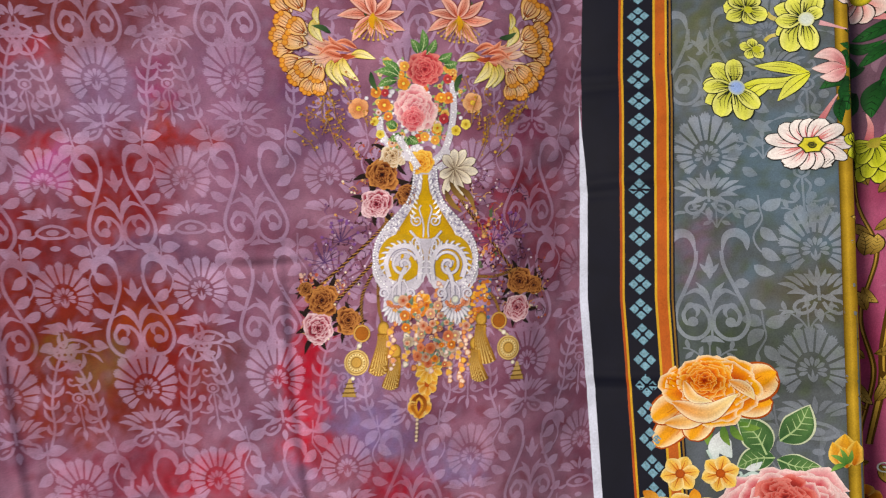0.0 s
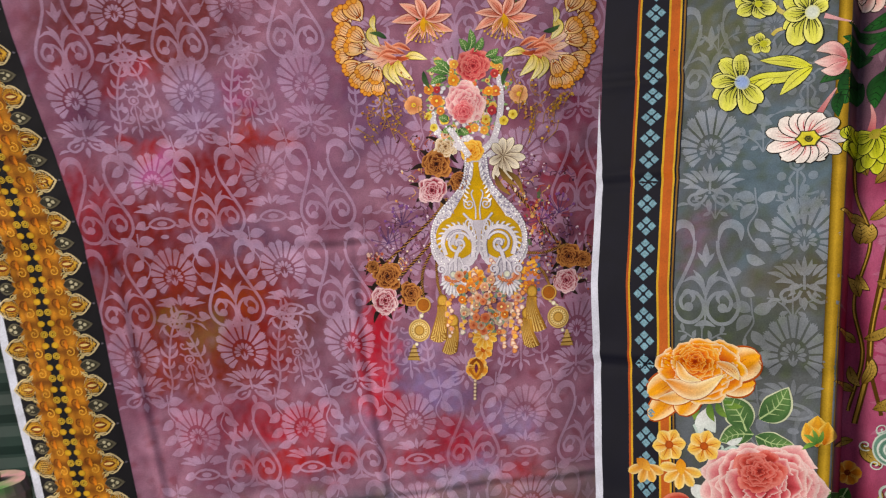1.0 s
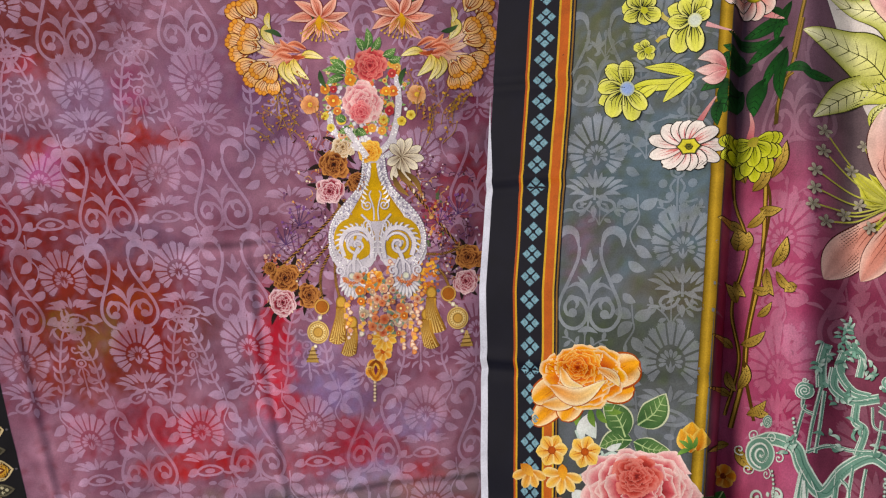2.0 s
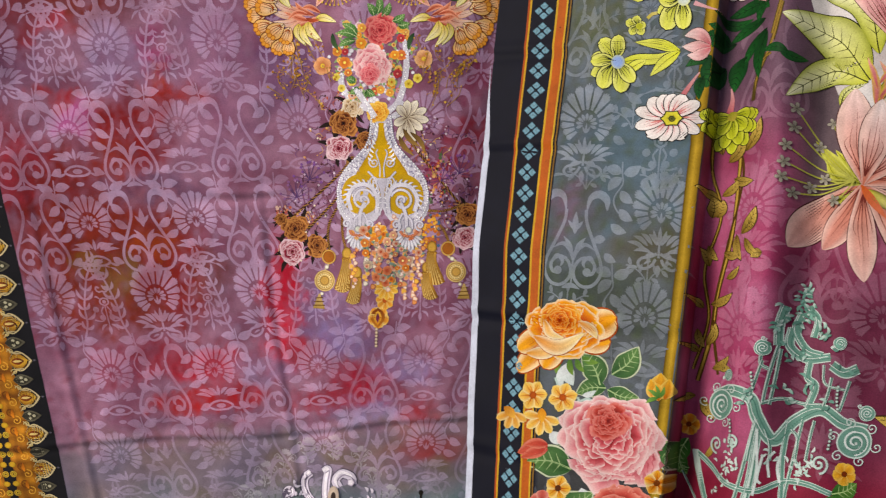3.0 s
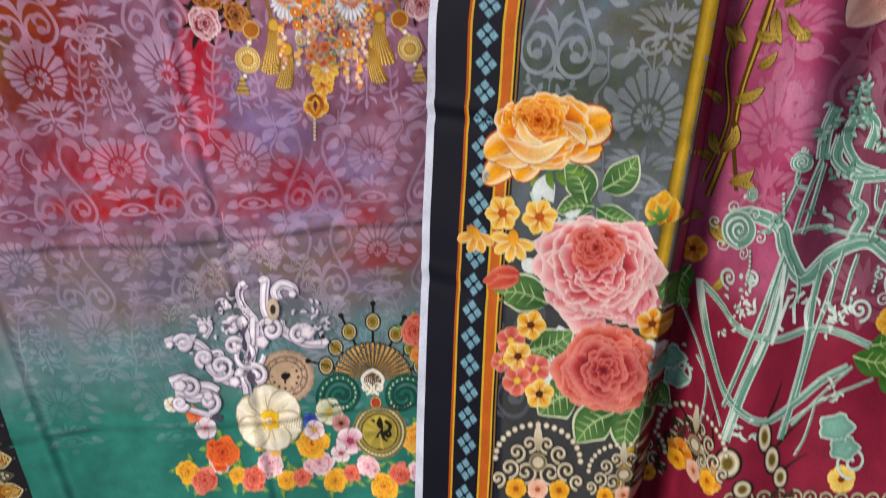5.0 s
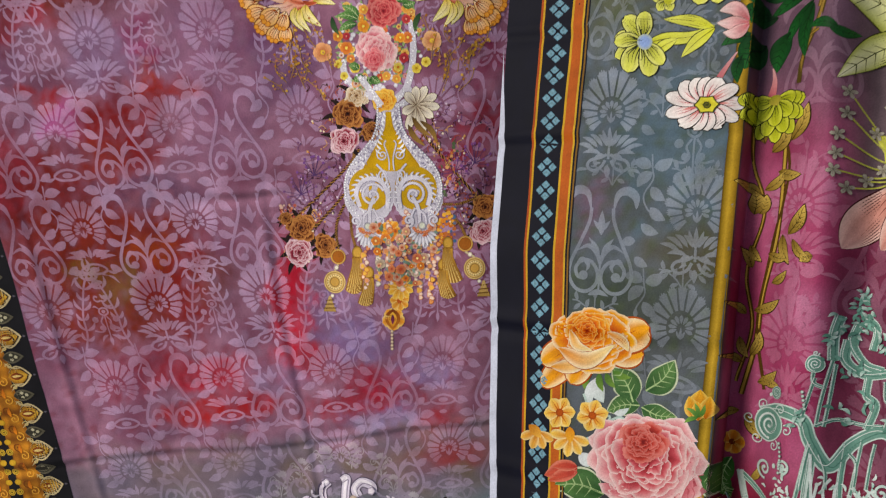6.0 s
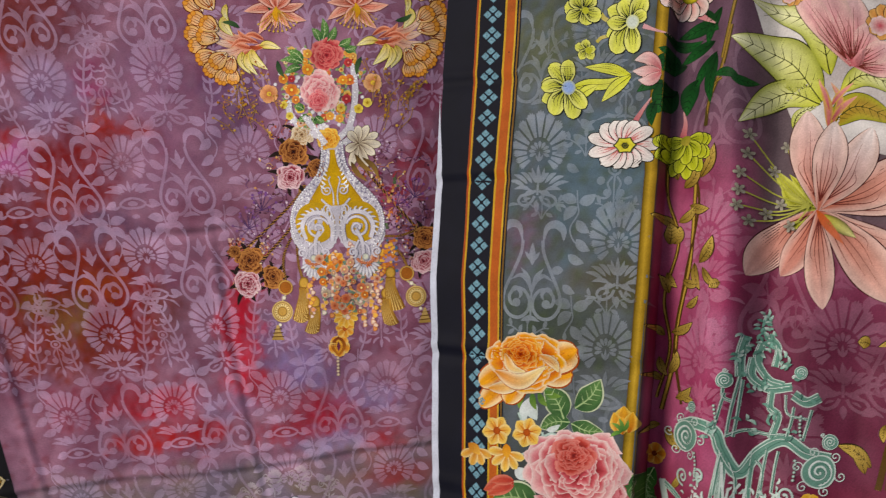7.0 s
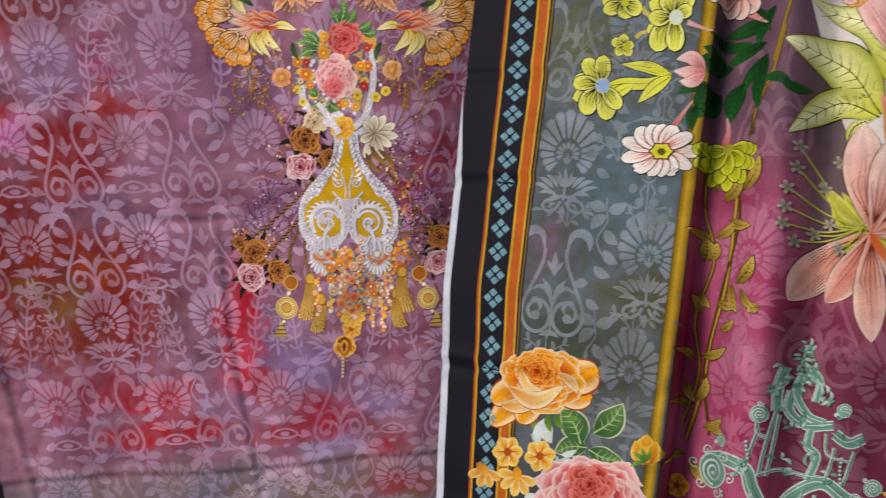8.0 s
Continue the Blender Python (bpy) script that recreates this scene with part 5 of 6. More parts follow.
for a, ln in ((-90, 225), (-116, 205), (-64, 200), (-140, 185), (-40, 190), (-165, 185), (-15, 190)):
    q = radians(a)
    d = np.array([math.cos(q), math.sin(q)])
    o = np.array([818.0, 420.0])
    k.line([o + d * 90, o + d * (ln + 70)], 9, "17140f", n=5)
    k.petal(*(o + d * (ln + 50)), a, 26, 20, "17140f", "17140f")
    k.disc(*(o + d * (ln - 5)), 30, [(0.35, "7a6420"), (0.5, "b89840"), (0.62, "2a2410"), (0.75, "e4d6b0"), (0.85, "2a2010"), (1, "17140f")], ry=36, n=18)
for a in np.linspace(-172, -8, 21):
    q = radians(a)
    d = np.array([math.cos(q), math.sin(q)])
    o = np.array([818.0, 425.0])
    k.blade([o + d * 35, o + d * 90, o + d * 150], 17, "2c1c10", shape="drop")
    k.blade([o + d * 38, o + d * 90, o + d * 144], 11, "9a6a28", "d8a860", shape="drop")
for g, cx in ((1, 700), (-1, 935)):
    k.scroll(cx, 485, 82, 150 if g > 0 else 30, 1.5, 34, "0f4a40", n=34, hand=g)
    k.scroll(cx, 485, 82, 150 if g > 0 else 30, 1.5, 12, "1c6a58", n=34, hand=g)
    for n in range(20):
        q = radians((150 if g > 0 else 30) + g * n * 18)
        r = 82 * (1 - 0.86 * n / 30)
        k.disc(cx + r * math.cos(q), 485 + r * math.sin(q), 4, [(1, "d0d8b8")], n=6)
k.blade([(818, 380), (818, 430), (818, 480)], 90, "e6e0d0", shape="leaf")
k.blade([(818, 395), (818, 430), (818, 470)], 66, "6a4a38", "3a2a20")
for g in (-1, 1):
    k.scroll(818 + g * 24, 455, 24, 90, 1.3, 9, "f0ead8", hand=g)
k.disc(830, 508, 22, [(0.5, "a83a20"), (0.7, "6a2010"), (0.8, "d8b070"), (1, "5a3a1c")], n=14)
k.disc(845, 620, 100, [(0.62, "b8a448"), (0.66, "2a2410"), (0.74, "b09a50"), (0.8, "4a4024"), (0.88, "c8b87c"), (0.94, "3a3020"), (1, "a89860")], ry=100, n=40, lobes=40, amp=0.015)
k.disc(845, 620, 60, [(1, "9a8a3a")], ry=64, n=20)
for g in (-1, 1):
    k.line([(845, 690), (845 + g * 10, 640), (845 + g * 40, 600), (845 + g * 20, 575)], 13, "17140c", n=14)
    k.scroll(845 + g * 30, 630, 22, 90, 1.2, 10, "17140c", hand=g)
k.blade([(845, 560), (845, 610), (845, 690)], 26, "17140c")
for n in range(40):
    q = 2 * math.pi * n / 40
    k.disc(845 + 88 * math.cos(q), 620 + 88 * math.sin(q), 4, [(1, "e4dcb0")], n=6)
k.done("peacock_crest", shirt, "black, gold and green peacock crest")
k = crest(0.0024)
for a in (200, 260, 320, 20, 75, 140):
    k.petal(430, 575, a, 128, 118, "e0cc9c", "f2ecdc", rim="e4dcc8", line="b8a888")
k.disc(432, 580, 40, [(0.4, "d89a10"), (0.8, "e8c020"), (1, "c8a018")], n=18, lobes=9, amp=0.1)
k.done("cream_anemone", shirt, "large cream flower with yellow middle")
for x, y, r, pal, sd in ((590, 675, 66, ("b85410", "f09a20", "f8c848"), 41), (250, 715, 70, ("8a2010", "d8481c", "f07a38"), 42), (145, 565, 34, ("a83018", "e0582c", "f09060"), 43), (985, 640, 58, ("c86410", "f09420", "f8c860"), 44), (975, 235, 60, ("a02c20", "d8503c", "f0907a"), 45), (985, 330, 34, ("c84a20", "e87a30", "f8b860"), 46), (395, 670, 30, ("b85a18", "f0a030", "f8d880"), 47), (450, 690, 30, ("b85a18", "f0a030", "f8d880"), 48)):
    k = crest(0.0026)
    for a in range(0, 360, 72):
        k.leaf(x + r * 0.6 * math.cos(radians(a + sd)), y + r * 0.6 * math.sin(radians(a + sd)), a + sd, r * 0.7, r * 0.35, "2e5a28", "7aa84a", "bcd890")
    k.rose(x, y, r, *pal, seed=sd)
    k.done("printed_orange_rose" if sd not in (42, 43, 45) else "printed_red_rose", shirt, "orange ruffled rose" if sd not in (42, 43, 45) else "scarlet ruffled rose")
for x, y, r, c0, c1, eye in ((655, 545, 54, "9aa850", "f0ecd8", "c8a020"), (735, 660, 56, "d8508a", "f6eef0", "a83060"), (700, 590, 36, "8a3020", "d8a0a0", "5a1810"), (190, 620, 44, "c89ab0", "f0e6ec", "d85a20"), (600, 620, 40, "e8a0b0", "f8ecec", "d8b020"), (60, 530, 30, "d8d0c0", "f0ece0", "c8a040"), (700, 712, 40, "e8b0c0", "f8f0f0", "c04060")):
    k = crest(0.0028)
    k.flower(x, y, r, 5, c0, c1, eye, turn=x, line="8a7a70")
    k.done("printed_blossom", shirt, "white and pink blossom")
k = crest(0.0028)
for a in range(0, 360, 60):
    k.petal(585, 580, a, 36, 24, "1c3aa0", "4a6ad0")
k.done("blue_floret", shirt, "small blue floret")
# hem flowers below the crest, partly out of sight
for n in range(15):
    k = crest(0.0022)
    x, y = 120 + 62 * n, 790 + 40 * math.sin(n * 2.2)
    for a in range(0, 360, 90):
        k.leaf(x, y, a + 31 * n, 75, 26, "2e5a28", "6a9a48", "bcd890")
    k.rose(x, y, 46 + 10 * math.sin(n * 1.7), *((("b85410", "f09a20", "f8c848"), ("a02c20", "d8503c", "f0907a"), ("b05070", "e8a0b0", "f8e4e4"))[n % 3]), seed=60 + n)
    k.done("hem_rose", shirt, "rose in the flowered hem")
# ---------------------------------------------------------------- dupatta: border
def band_scale(v):
    return np.interp(v, [-0.75, -0.424, -0.217, 0.035, 0.206, 0.62], [0.74, 0.80, 0.86, 0.93, 0.98, 1.0])


def dupatta_edge(b, v):
    return np.stack([border_u(v) + b * band_scale(v), v], -1)


def strip(name, b0, b1, code, label="", h=0.0007, n=3):
    v = np.linspace(-0.745, 0.615, 260)
    k = Ink(dupatta_surface, flat_sheet, h)
    k.grid(np.stack([dupatta_edge(b, v) for b in np.linspace(b0, b1, n)], 1), lin(code))
    k.done(name, dupatta, label)


strip("border_ground", 0.0, 0.102, "0e1020", "matt black border ground", 0.0010, 12)
v = np.linspace(-0.745, 0.235, 500)
k = Ink(dupatta_surface, flat_sheet, 0.0036)
w = 0.0085 * step(0.235, 0.10, v)
k.grid(np.stack([np.stack([border_u(v) - 0.0028 + w * q, v], 1) for q in (0, 0.33, 0.66, 1)], 1), lin("d6dcf0"))
k.done("selvage", dupatta, "white unprinted selvage")
for b0, b1, code in ((0.0425, 0.0452, "b8501c"), (0.0452, 0.0476, "d8a828"), (0.0806, 0.0832, "d8a828"), (0.0832, 0.0940, "c4601c"), (0.0940, 0.0962, "dcb030"), (0.0985, 0.1005, "8a6424")):
    strip("border_stripe", b0, b1, code, "thin woven-look gold or orange stripe", 0.0013)


def diamond_sheet(v0):
    def go(p):
        p = np.asarray(p, float) * 0.0083
        return dupatta_edge(0.0645 + p[:, 0] / 0.95, v0 + p[:, 1])
    return go


for i in range(-25, 27):
    k = Ink(dupatta_surface, diamond_sheet(-0.093 + 0.0259 * i), 0.0016)
    for dx, dy in ((0.74, 0), (-0.74, 0), (0, 0.70), (0, -0.70)):
        k.disc(dx * 1.08, dy * 1.08, 0.64, [(0.45, "86b4c8"), (1, "6699b0")], ry=0.60, n=4)
        k.disc(dx, dy, 0.2, [(1, "6d98a6")], n=8)
        for q in (-0.36, 0.36):
            k.disc(dx * 1.2 + (q if dx == 0 else 0), dy * 1.2 + (q if dy == 0 else 0), 0.2, [(1, "6d99a8")], n=4)
    k.disc(0, 0, 0.30, [(1, "0f1420")], n=8)
    k.done("diamond_rosette", dupatta, "blue-grey stepped diamond rosette")

k = Ink(dupatta_surface, flat_sheet, 0.0010)
v = np.linspace(-0.745, 0.54, 240)
cols = [lin(c) for c in ("5c440c", "a8861f", "d0a832", "b08c22", "7a5c12")]
k.grid(np.stack([np.stack([np.full(v.shape, u), v], 1) for u in (0.2660, 0.2690, 0.2725, 0.2755, 0.2790)], 1), np.stack([np.tile(c, (len(v), 1)) for c in cols], 1))
k.done("gold_bar", dupatta, "gold vertical pole in the print")

# damask on the dupatta
GREY, ROSE = lin("a8b2c4"), lin("dcb4cc")
for kind, u, v, c, a in (("heart", 0.147, -0.040, GREY, 0.6), ("heart", 0.135, 0.215, GREY, 0.35), ("heart", 0.235, -0.235, GREY, 0.2), ("fan", 0.140, 0.150, GREY, 0.6), ("fan", 0.243, 0.047, GREY, 0.5), ("small_fan", 0.238, -0.072, GREY, 0.4), ("fan", 0.200, 0.29, GREY, 0.35),
                         ("chain", 0.232, 0.125, GREY, 0.4), ("chain", 0.238, 0.22, GREY, 0.35), ("vine", 0.192, 0.09, GREY, 0.5), ("vine", 0.195, -0.03, GREY, 0.4), ("vine", 0.185, 0.23, GREY, 0.35), ("vine", 0.205, -0.12, GREY, 0.25), ("heart", 0.14, -0.36, GREY, 0.15), ("fan", 0.13, 0.42, GREY, 0.3),
                         ("sprig", 0.150, 0.085, GREY, 0.45), ("sprig", 0.238, 0.085, GREY, 0.4), ("sprig", 0.195, 0.16, GREY, 0.45), ("sprig", 0.145, -0.06, GREY, 0.4), ("sprig", 0.235, -0.02, GREY, 0.4), ("sprig", 0.19, -0.075, GREY, 0.35), ("sprig", 0.14, 0.28, GREY, 0.3), ("sprig", 0.24, 0.165, GREY, 0.35),
                         ("sprig", 0.345, 0.10, ROSE, 0.22), ("sprig", 0.345, -0.04, ROSE, 0.22), ("sprig", 0.345, -0.12, ROSE, 0.2), ("sprig", 0.43, -0.02, ROSE, 0.14), ("sprig", 0.50, -0.08, ROSE, 0.14),
                         ("fan", 0.342, 0.055, ROSE, 0.8 * 0.45), ("fan", 0.345, -0.075, ROSE, 0.8 * 0.4), ("vine", 0.325, 0.15, ROSE, 0.8 * 0.3), ("vine", 0.348, -0.01, ROSE, 0.8 * 0.4), ("fan", 0.475, -0.045, ROSE, 0.8 * 0.28), ("heart", 0.415, -0.05, ROSE, 0.8 * 0.28), ("heart", 0.535, -0.10, ROSE, 0.8 * 0.25), ("vine", 0.52, -0.03, ROSE, 0.8 * 0.25),
                         ("vine", 0.445, -0.10, ROSE, 0.8 * 0.25), ("fan", 0.43, -0.14, ROSE, 0.8 * 0.25), ("heart", 0.35, 0.16, ROSE, 0.8 * 0.3), ("fan", 0.56, 0.06, ROSE, 0.8 * 0.2), ("fan", 0.60, -0.08, ROSE, 0.8 * 0.25), ("vine", 0.60, 0.06, ROSE, 0.8 * 0.2), ("heart", 0.47, 0.02, ROSE, 0.8 * 0.2), ("vine", 0.40, 0.0, ROSE, 0.8 * 0.25)):
    k = Ink(dupatta_surface, place(u, v, 0.00064, lean=-0.05), 0.0006, dupatta_dye_shade)
    k.big = True
    MOTIFS[kind][0](k, min(0.95, 1.25 * a) if c is GREY else a, c)
    k.done(MOTIFS[kind][1], dupatta, "pale damask print")

# ---------------------------------------------------------------- dupatta: rose spray
ROSES = draft((0.000401392, 4.81176e-05, 0.0360083, 2.51838e-05, -0.000350222, -0.0736778, 0.000188244, -1.80201e-05))


def spray(h=0.001):
    k = Ink(dupatta_surface, ROSES, h)
    k.big = True
    return k


def rose_leaf(x, y, a, ln, w):
    k = spray(0.0011)
    k.leaf(x, y, a, ln * 1.04, w * 1.12, "c8d4b0", "d0dab8")
    k.lift()
    k.leaf(x, y, a, ln, w, "24522a", "648f4c", "a8c488", edge="3f6a38")
    k.done("rose_leaf", dupatta, "green veined rose leaf")


for row in ((400, 285, -120, 120, 80), (440, 250, -45, 130, 80), (425, 300, 15, 110, 62), (420, 295, 170, 100, 60), (300, 560, 190, 150, 95), (250, 690, -25, 130, 90), (390, 800, 150, 120, 110), (490, 850, 140, 130, 100), (560, 810, 105, 150, 85), (580, 800, 60, 90, 60), (300, 830, -30, 60, 50), (330, 720, 200, 90, 60), (240, 470, -30, 60, 40), (620, 470, 70, 120, 70)):
    rose_leaf(*row)
k = spray(0.0012)
for x, y, a, ln, w in ((290, 210, 75, 80, 46), (285, 215, 100, 90, 30), (330, 620, 60, 120, 60), (320, 700, 100, 130, 40), (345, 330, 20, 50, 24), (340, 320, -20, 50, 20), (230, 440, 30, 60, 40), (575, 650, 60, 60, 40)):
    k.leaf(x, y, a, ln, w, "e8ecee", "cfe0dc")
    k.cut("pale_leaf")
for x, y, a, ln in ((300, 195, 80, 60), (320, 195, 60, 55), (340, 190, 20, 60), (270, 200, 110, 50)):
    k.leaf(x, y, a, ln, 22, "4a7a2c", "7aa040")
    k.cut("calyx_leaf")
for pts in (((250, 260), (270, 300), (330, 330)), ((330, 330), (300, 380), (240, 400)), ((330, 340), (360, 330), (380, 350))):
    k.line(pts, 7, "b8d0c8", n=8)
k.done("stem_spray", dupatta, "pale stems and calyx leaves")

# yellow rose
k = spray(0.0014)
for x, y, a, ln, w in ((290, 105, 142, 215, 74), (285, 105, 160, 175, 80), (300, 110, 12, 140, 84), (295, 95, -14, 170, 104), (285, 110, 122, 140, 76)):
    k.petal(x, y, a, ln, w, "d85400", "f8ae18", rim="fff0c4", line="b04a04", bend=0.07 * math.sin(a * 1.7), streaks=((-0.22, 0.72, "e06a04"), (0.2, 0.66, "e06a04"), (0.0, 0.6, "d05400")))
    k.cut("petal")
k.rose(285, 92, 138, "c03800", "f08800", "fcb81c", seed=35, flat=0.80, rim="fff2cc")
k.rose(268, 66, 74, "9a2400", "e46400", "f8a418", seed=31, flat=0.82, rim="fcd878")
for pts, w, c0 in ((((150, 178), (225, 172), (300, 128)), 46, "f09a14"), (((176, 120), (262, 158), (352, 108)), 54, "ee8c08"), (((330, 70), (372, 96), (392, 130)), 34, "ee8c08"), (((214, 62), (232, 110), (282, 128)), 30, "f0980c")):
    k.blade(pts, w * 1.08, "b84800", n=14)
    k.lift()
    k.blade(pts, w, c0, "fbe4a0", "fdf0cc", n=14)
    k.lift()
k.done("printed_yellow_rose", dupatta, "golden yellow rose in full bloom")
# pink rose, red rose
k = spray(0.0020)
k.rose(440, 470, 205, "98202c", "d8707c", "f0bcbc", seed=36, flat=0.84, rim="f8e4e0")
k.rose(440, 450, 152, "8c1820", "cc4c58", "ecb0b0", seed=32, flat=0.9, rim="fbe6e2")
k.rose(428, 405, 78, "7a1416", "c43c30", "e88a80", seed=34, flat=0.8)
k.done("printed_pink_rose", dupatta, "very large pale pink cabbage rose")
k = spray(0.0030)
k.rose(462, 732, 150, "7a1418", "c44034", "e88a78", seed=37, flat=0.9, rim="ee9c8a")
k.rose(458, 735, 108, "64101a", "b83438", "e4867c", seed=33, flat=0.92)
k.done("printed_red_rose", dupatta, "large coral red rose")
for x, y, r, n, c0, c1, eye in ((175, 318, 50, 6, "d87808", "fbd058", "b85008"), (276, 326, 50, 6, "d87808", "fbd058", "b85008"), (256, 620, 42, 5, "d07a08", "f8c038", "5a2a08"), (224, 706, 42, 5, "d07a08", "f8d060", "5a2a08"), (286, 806, 42, 5, "d88010", "f8cc50", "3a2a18"), (204, 664, 40, 5, "a82a28", "e06a5a", "f0c040"), (224, 772, 42, 5, "b03028", "e8725c", "f0c040"), (272, 738, 40, 5, "a82a28", "e06a5a", "f0c040"), (178, 722, 28, 5, "b03028", "e8725c", "f0c040"), (586, 606, 42, 5, "c86a08", "f0a828", "7a3a08")):
    k = spray(0.0036)
    k.flower(x, y, r, n, c0, c1, eye, rim="fbe8a0" if c0 > "c" else "f2a898", turn=x * 1.7, shape="lance" if c0 > "c" else "petal", streaks=((0.0, 0.8, "b84a08"), (0.2, 0.6, "d87010")) if c0 > "c" else ())
    k.done("printed_blossom", dupatta, "small orange blossom" if c0 > "c" else "small red blossom")
k = spray(0.0036)
for a in (20, 60, 100, 145, 190):
    k.petal(205, 390, a, 62, 30, "d87808", "fbd058", rim="fcecb0")
    k.cut("petal")
k.blade([(205, 360), (205, 385), (206, 410)], 30, "e08a10", "f0b030")
k.done("printed_trumpet", dupatta, "orange trumpet blossom")
k = spray(0.0036)
for a in (30, 70, 110, 160):
    k.petal(105, 375, a, 56, 28, "c86a08", "f0b848", rim="f8e0a0")
    k.cut("petal")
k.blade([(78, 355), (100, 375), (115, 395)], 30, "d07a08", "f0b848")
k.done("printed_trumpet", dupatta, "orange trumpet blossom")
k = spray(0.0036)
for x0, y0, x1, y1, w in ((225, 485, 125, 505, 62), (225, 495, 135, 522, 40), (225, 480, 150, 480, 34)):
    k.blade([(x0, y0), ((x0 + x1) / 2, (y0 + y1) / 2 - 4), (x1, y1)], w, "b83028", "d85a40", "e88a70", n=12)
k.done("printed_bud", dupatta, "closed red rosebud")
k = spray(0.0036)
for x0, y0, x1, y1, w in ((600, 335, 612, 245, 80), (590, 335, 575, 265, 50), (620, 335, 640, 265, 50), (600, 340, 600, 280, 40)):
    k.blade([(x0, y0), ((x0 + x1) / 2, (y0 + y1) / 2), (x1, y1)], w, "c06008", "f4b428", "f8d868", n=10)
for a in (60, 100, 140, 200):
    k.leaf(600, 330, -a, 46, 14, "3f7a2c", "7aa848")
k.done("printed_bud", dupatta, "half-open orange rosebud")
# baroque crowns under the spray
for cx, cy, s in ((285, 985, 1.0), (520, 1010, 0.8), (700, 940, 0.9)):
    k = Ink(dupatta_surface, ROSES, 0.0012)
    for g in (-1, 1):
        for dx, dy, r, t in ((35, 40, 32, 1.4), (80, 30, 28, 1.3), (60, -15, 26, 1.3), (25, -40, 24, 1.2), (110, 60, 22, 1.2)):
            k.scroll(cx + g * dx * s, cy + dy * s, r * s, 90, t, 13 * s, "3a3024", hand=g)
            k.scroll(cx + g * dx * s, cy + dy * s, r * s, 90, t, 8 * s, "b0a488", hand=g)
            k.scroll(cx + g * dx * s - 1, cy + dy * s - 2, r * s, 90, t, 3 * s, "e4dcc8", hand=g)
        for n in range(9):
            q = radians(-90 + g * n * 11)
            k.disc(cx + 118 * s * math.cos(q), cy + 5 + 100 * s * math.sin(q), 9 * s, [(0.5, "e8e0cc"), (1, "6a5c44")], n=9)
    k.disc(cx, cy + 10, 26 * s, [(0.5, "d8ccb0"), (0.7, "5a4a34"), (1, "b8a888")], n=14)
    k.blade([(cx, cy - 20 * s), (cx, cy - 60 * s), (cx, cy - 105 * s)], 24 * s, "a89878", "e0d6c0")
    for dx, c0, c1 in ((-60, "d87808", "f8c038"), (0, "d8886a", "f8d0b8"), (60, "d87808", "f8c038")):
        k.flower(cx + dx * s, cy + 85 * s, 30 * s, 5, c0, c1, "b05a10", turn=dx)
    k.done("baroque_crown", dupatta, "cream and black baroque crown ornament")

# ---------------------------------------------------------------- dupatta: upper flowers
FLOWERS = draft((0.000401537, 4.45083e-05, 0.0228766, 2.78699e-05, -0.00035445, 0.352357, 0.000152765, 4.93379e-05))
YG, YG2, OUT = "b8c01c", "e6e85a", "1c2410"


def bloom(h=0.0012):
    k = Ink(dupatta_surface, FLOWERS, h)
    k.big = True
    return k


k = bloom(0.0010)
for pts, w in (((935, 150), (900, 290), (845, 400), (830, 480)), 17), (((960, 30), (920, 180), (900, 260)), 14), (((845, 400), (860, 350), (900, 330)), 10), (((620, 420), (590, 470), (570, 490)), 10):
    k.line(pts, w, "5a4a1c", n=14)
    k.line(pts, w * 0.5, "9a7a34", n=14)
    k.cut("stalk")
for pts, w, c in ((((740, 500), (750, 450), (745, 405)), 26, "c8606a"), (((570, 490), (610, 430), (645, 380)), 24, "b84050"), (((620, 130), (660, 145), (710, 155)), 18, "d8a0a8"), (((800, 60), (830, 90), (870, 125)), 26, "d87880")):
    if k.n:
        k.cut("stalk")
    k.blade(pts, w, c, "e8b0b0", shape="horn", n=8)
k.done("flower_stalk", dupatta, "brown and pink flower stalks")
for x, y, a, ln, w in ((720, 250, 175, 60, 44), (725, 330, 120, 120, 78), (800, 300, 110, 130, 66), (690, 155, 5, 130, 40), (900, 80, 120, 130, 46), (880, 130, 175, 150, 52), (760, 240, 150, 100, 40), (740, 245, -150, 80, 36), (870, 190, 160, 140, 44), (880, 230, 130, 150, 40), (960, 330, 190, 100, 34), (930, 330, 5, 90, 34), (700, 330, 165, 110, 40), (660, 390, 100, 90, 36), (830, 60, 60, 110, 50), (880, 240, 100, 170, 50)):
    k = bloom(0.0014)
    k.leaf(x, y, a, ln, w, "0c3014", "1f6a2c", "0a2410", edge="144020")
    k.done("dark_leaf", dupatta, "dark green pointed leaf")
# white flower
k = bloom(0.0018)
for i in range(13):
    a = 360 * i / 13
    q = radians(a)
    ln = 1 / math.sqrt((math.cos(q) / 132) ** 2 + (math.sin(q) / 86) ** 2)
    k.petal(545, 542, a, ln, 58 if abs(math.cos(q)) < 0.8 else 44, "f0b8b4", "fbf8f4", rim="f8f2ee", line="20140f", streaks=((-0.2, 0.7, "c85060"), (0.2, 0.7, "c85060")))
    k.cut("petal")
    k.blade([(545, 542), (545 + ln * 0.3 * math.cos(q), 542 + ln * 0.3 * math.sin(q)), (545 + ln * 0.6 * math.cos(q), 542 + ln * 0.6 * math.sin(q))], 10, "d83a4a", "f0a8a0")
k.disc(552, 545, 38, [(0.3, "6a6a14"), (0.4, "d8cc2c"), (0.8, "e8e040"), (0.9, "2a2a10"), (1, "3a3a14")], ry=28, n=18, lobes=6, amp=0.14)
k.scroll(552, 545, 13, 0, 1.4, 4, "3a3a10")
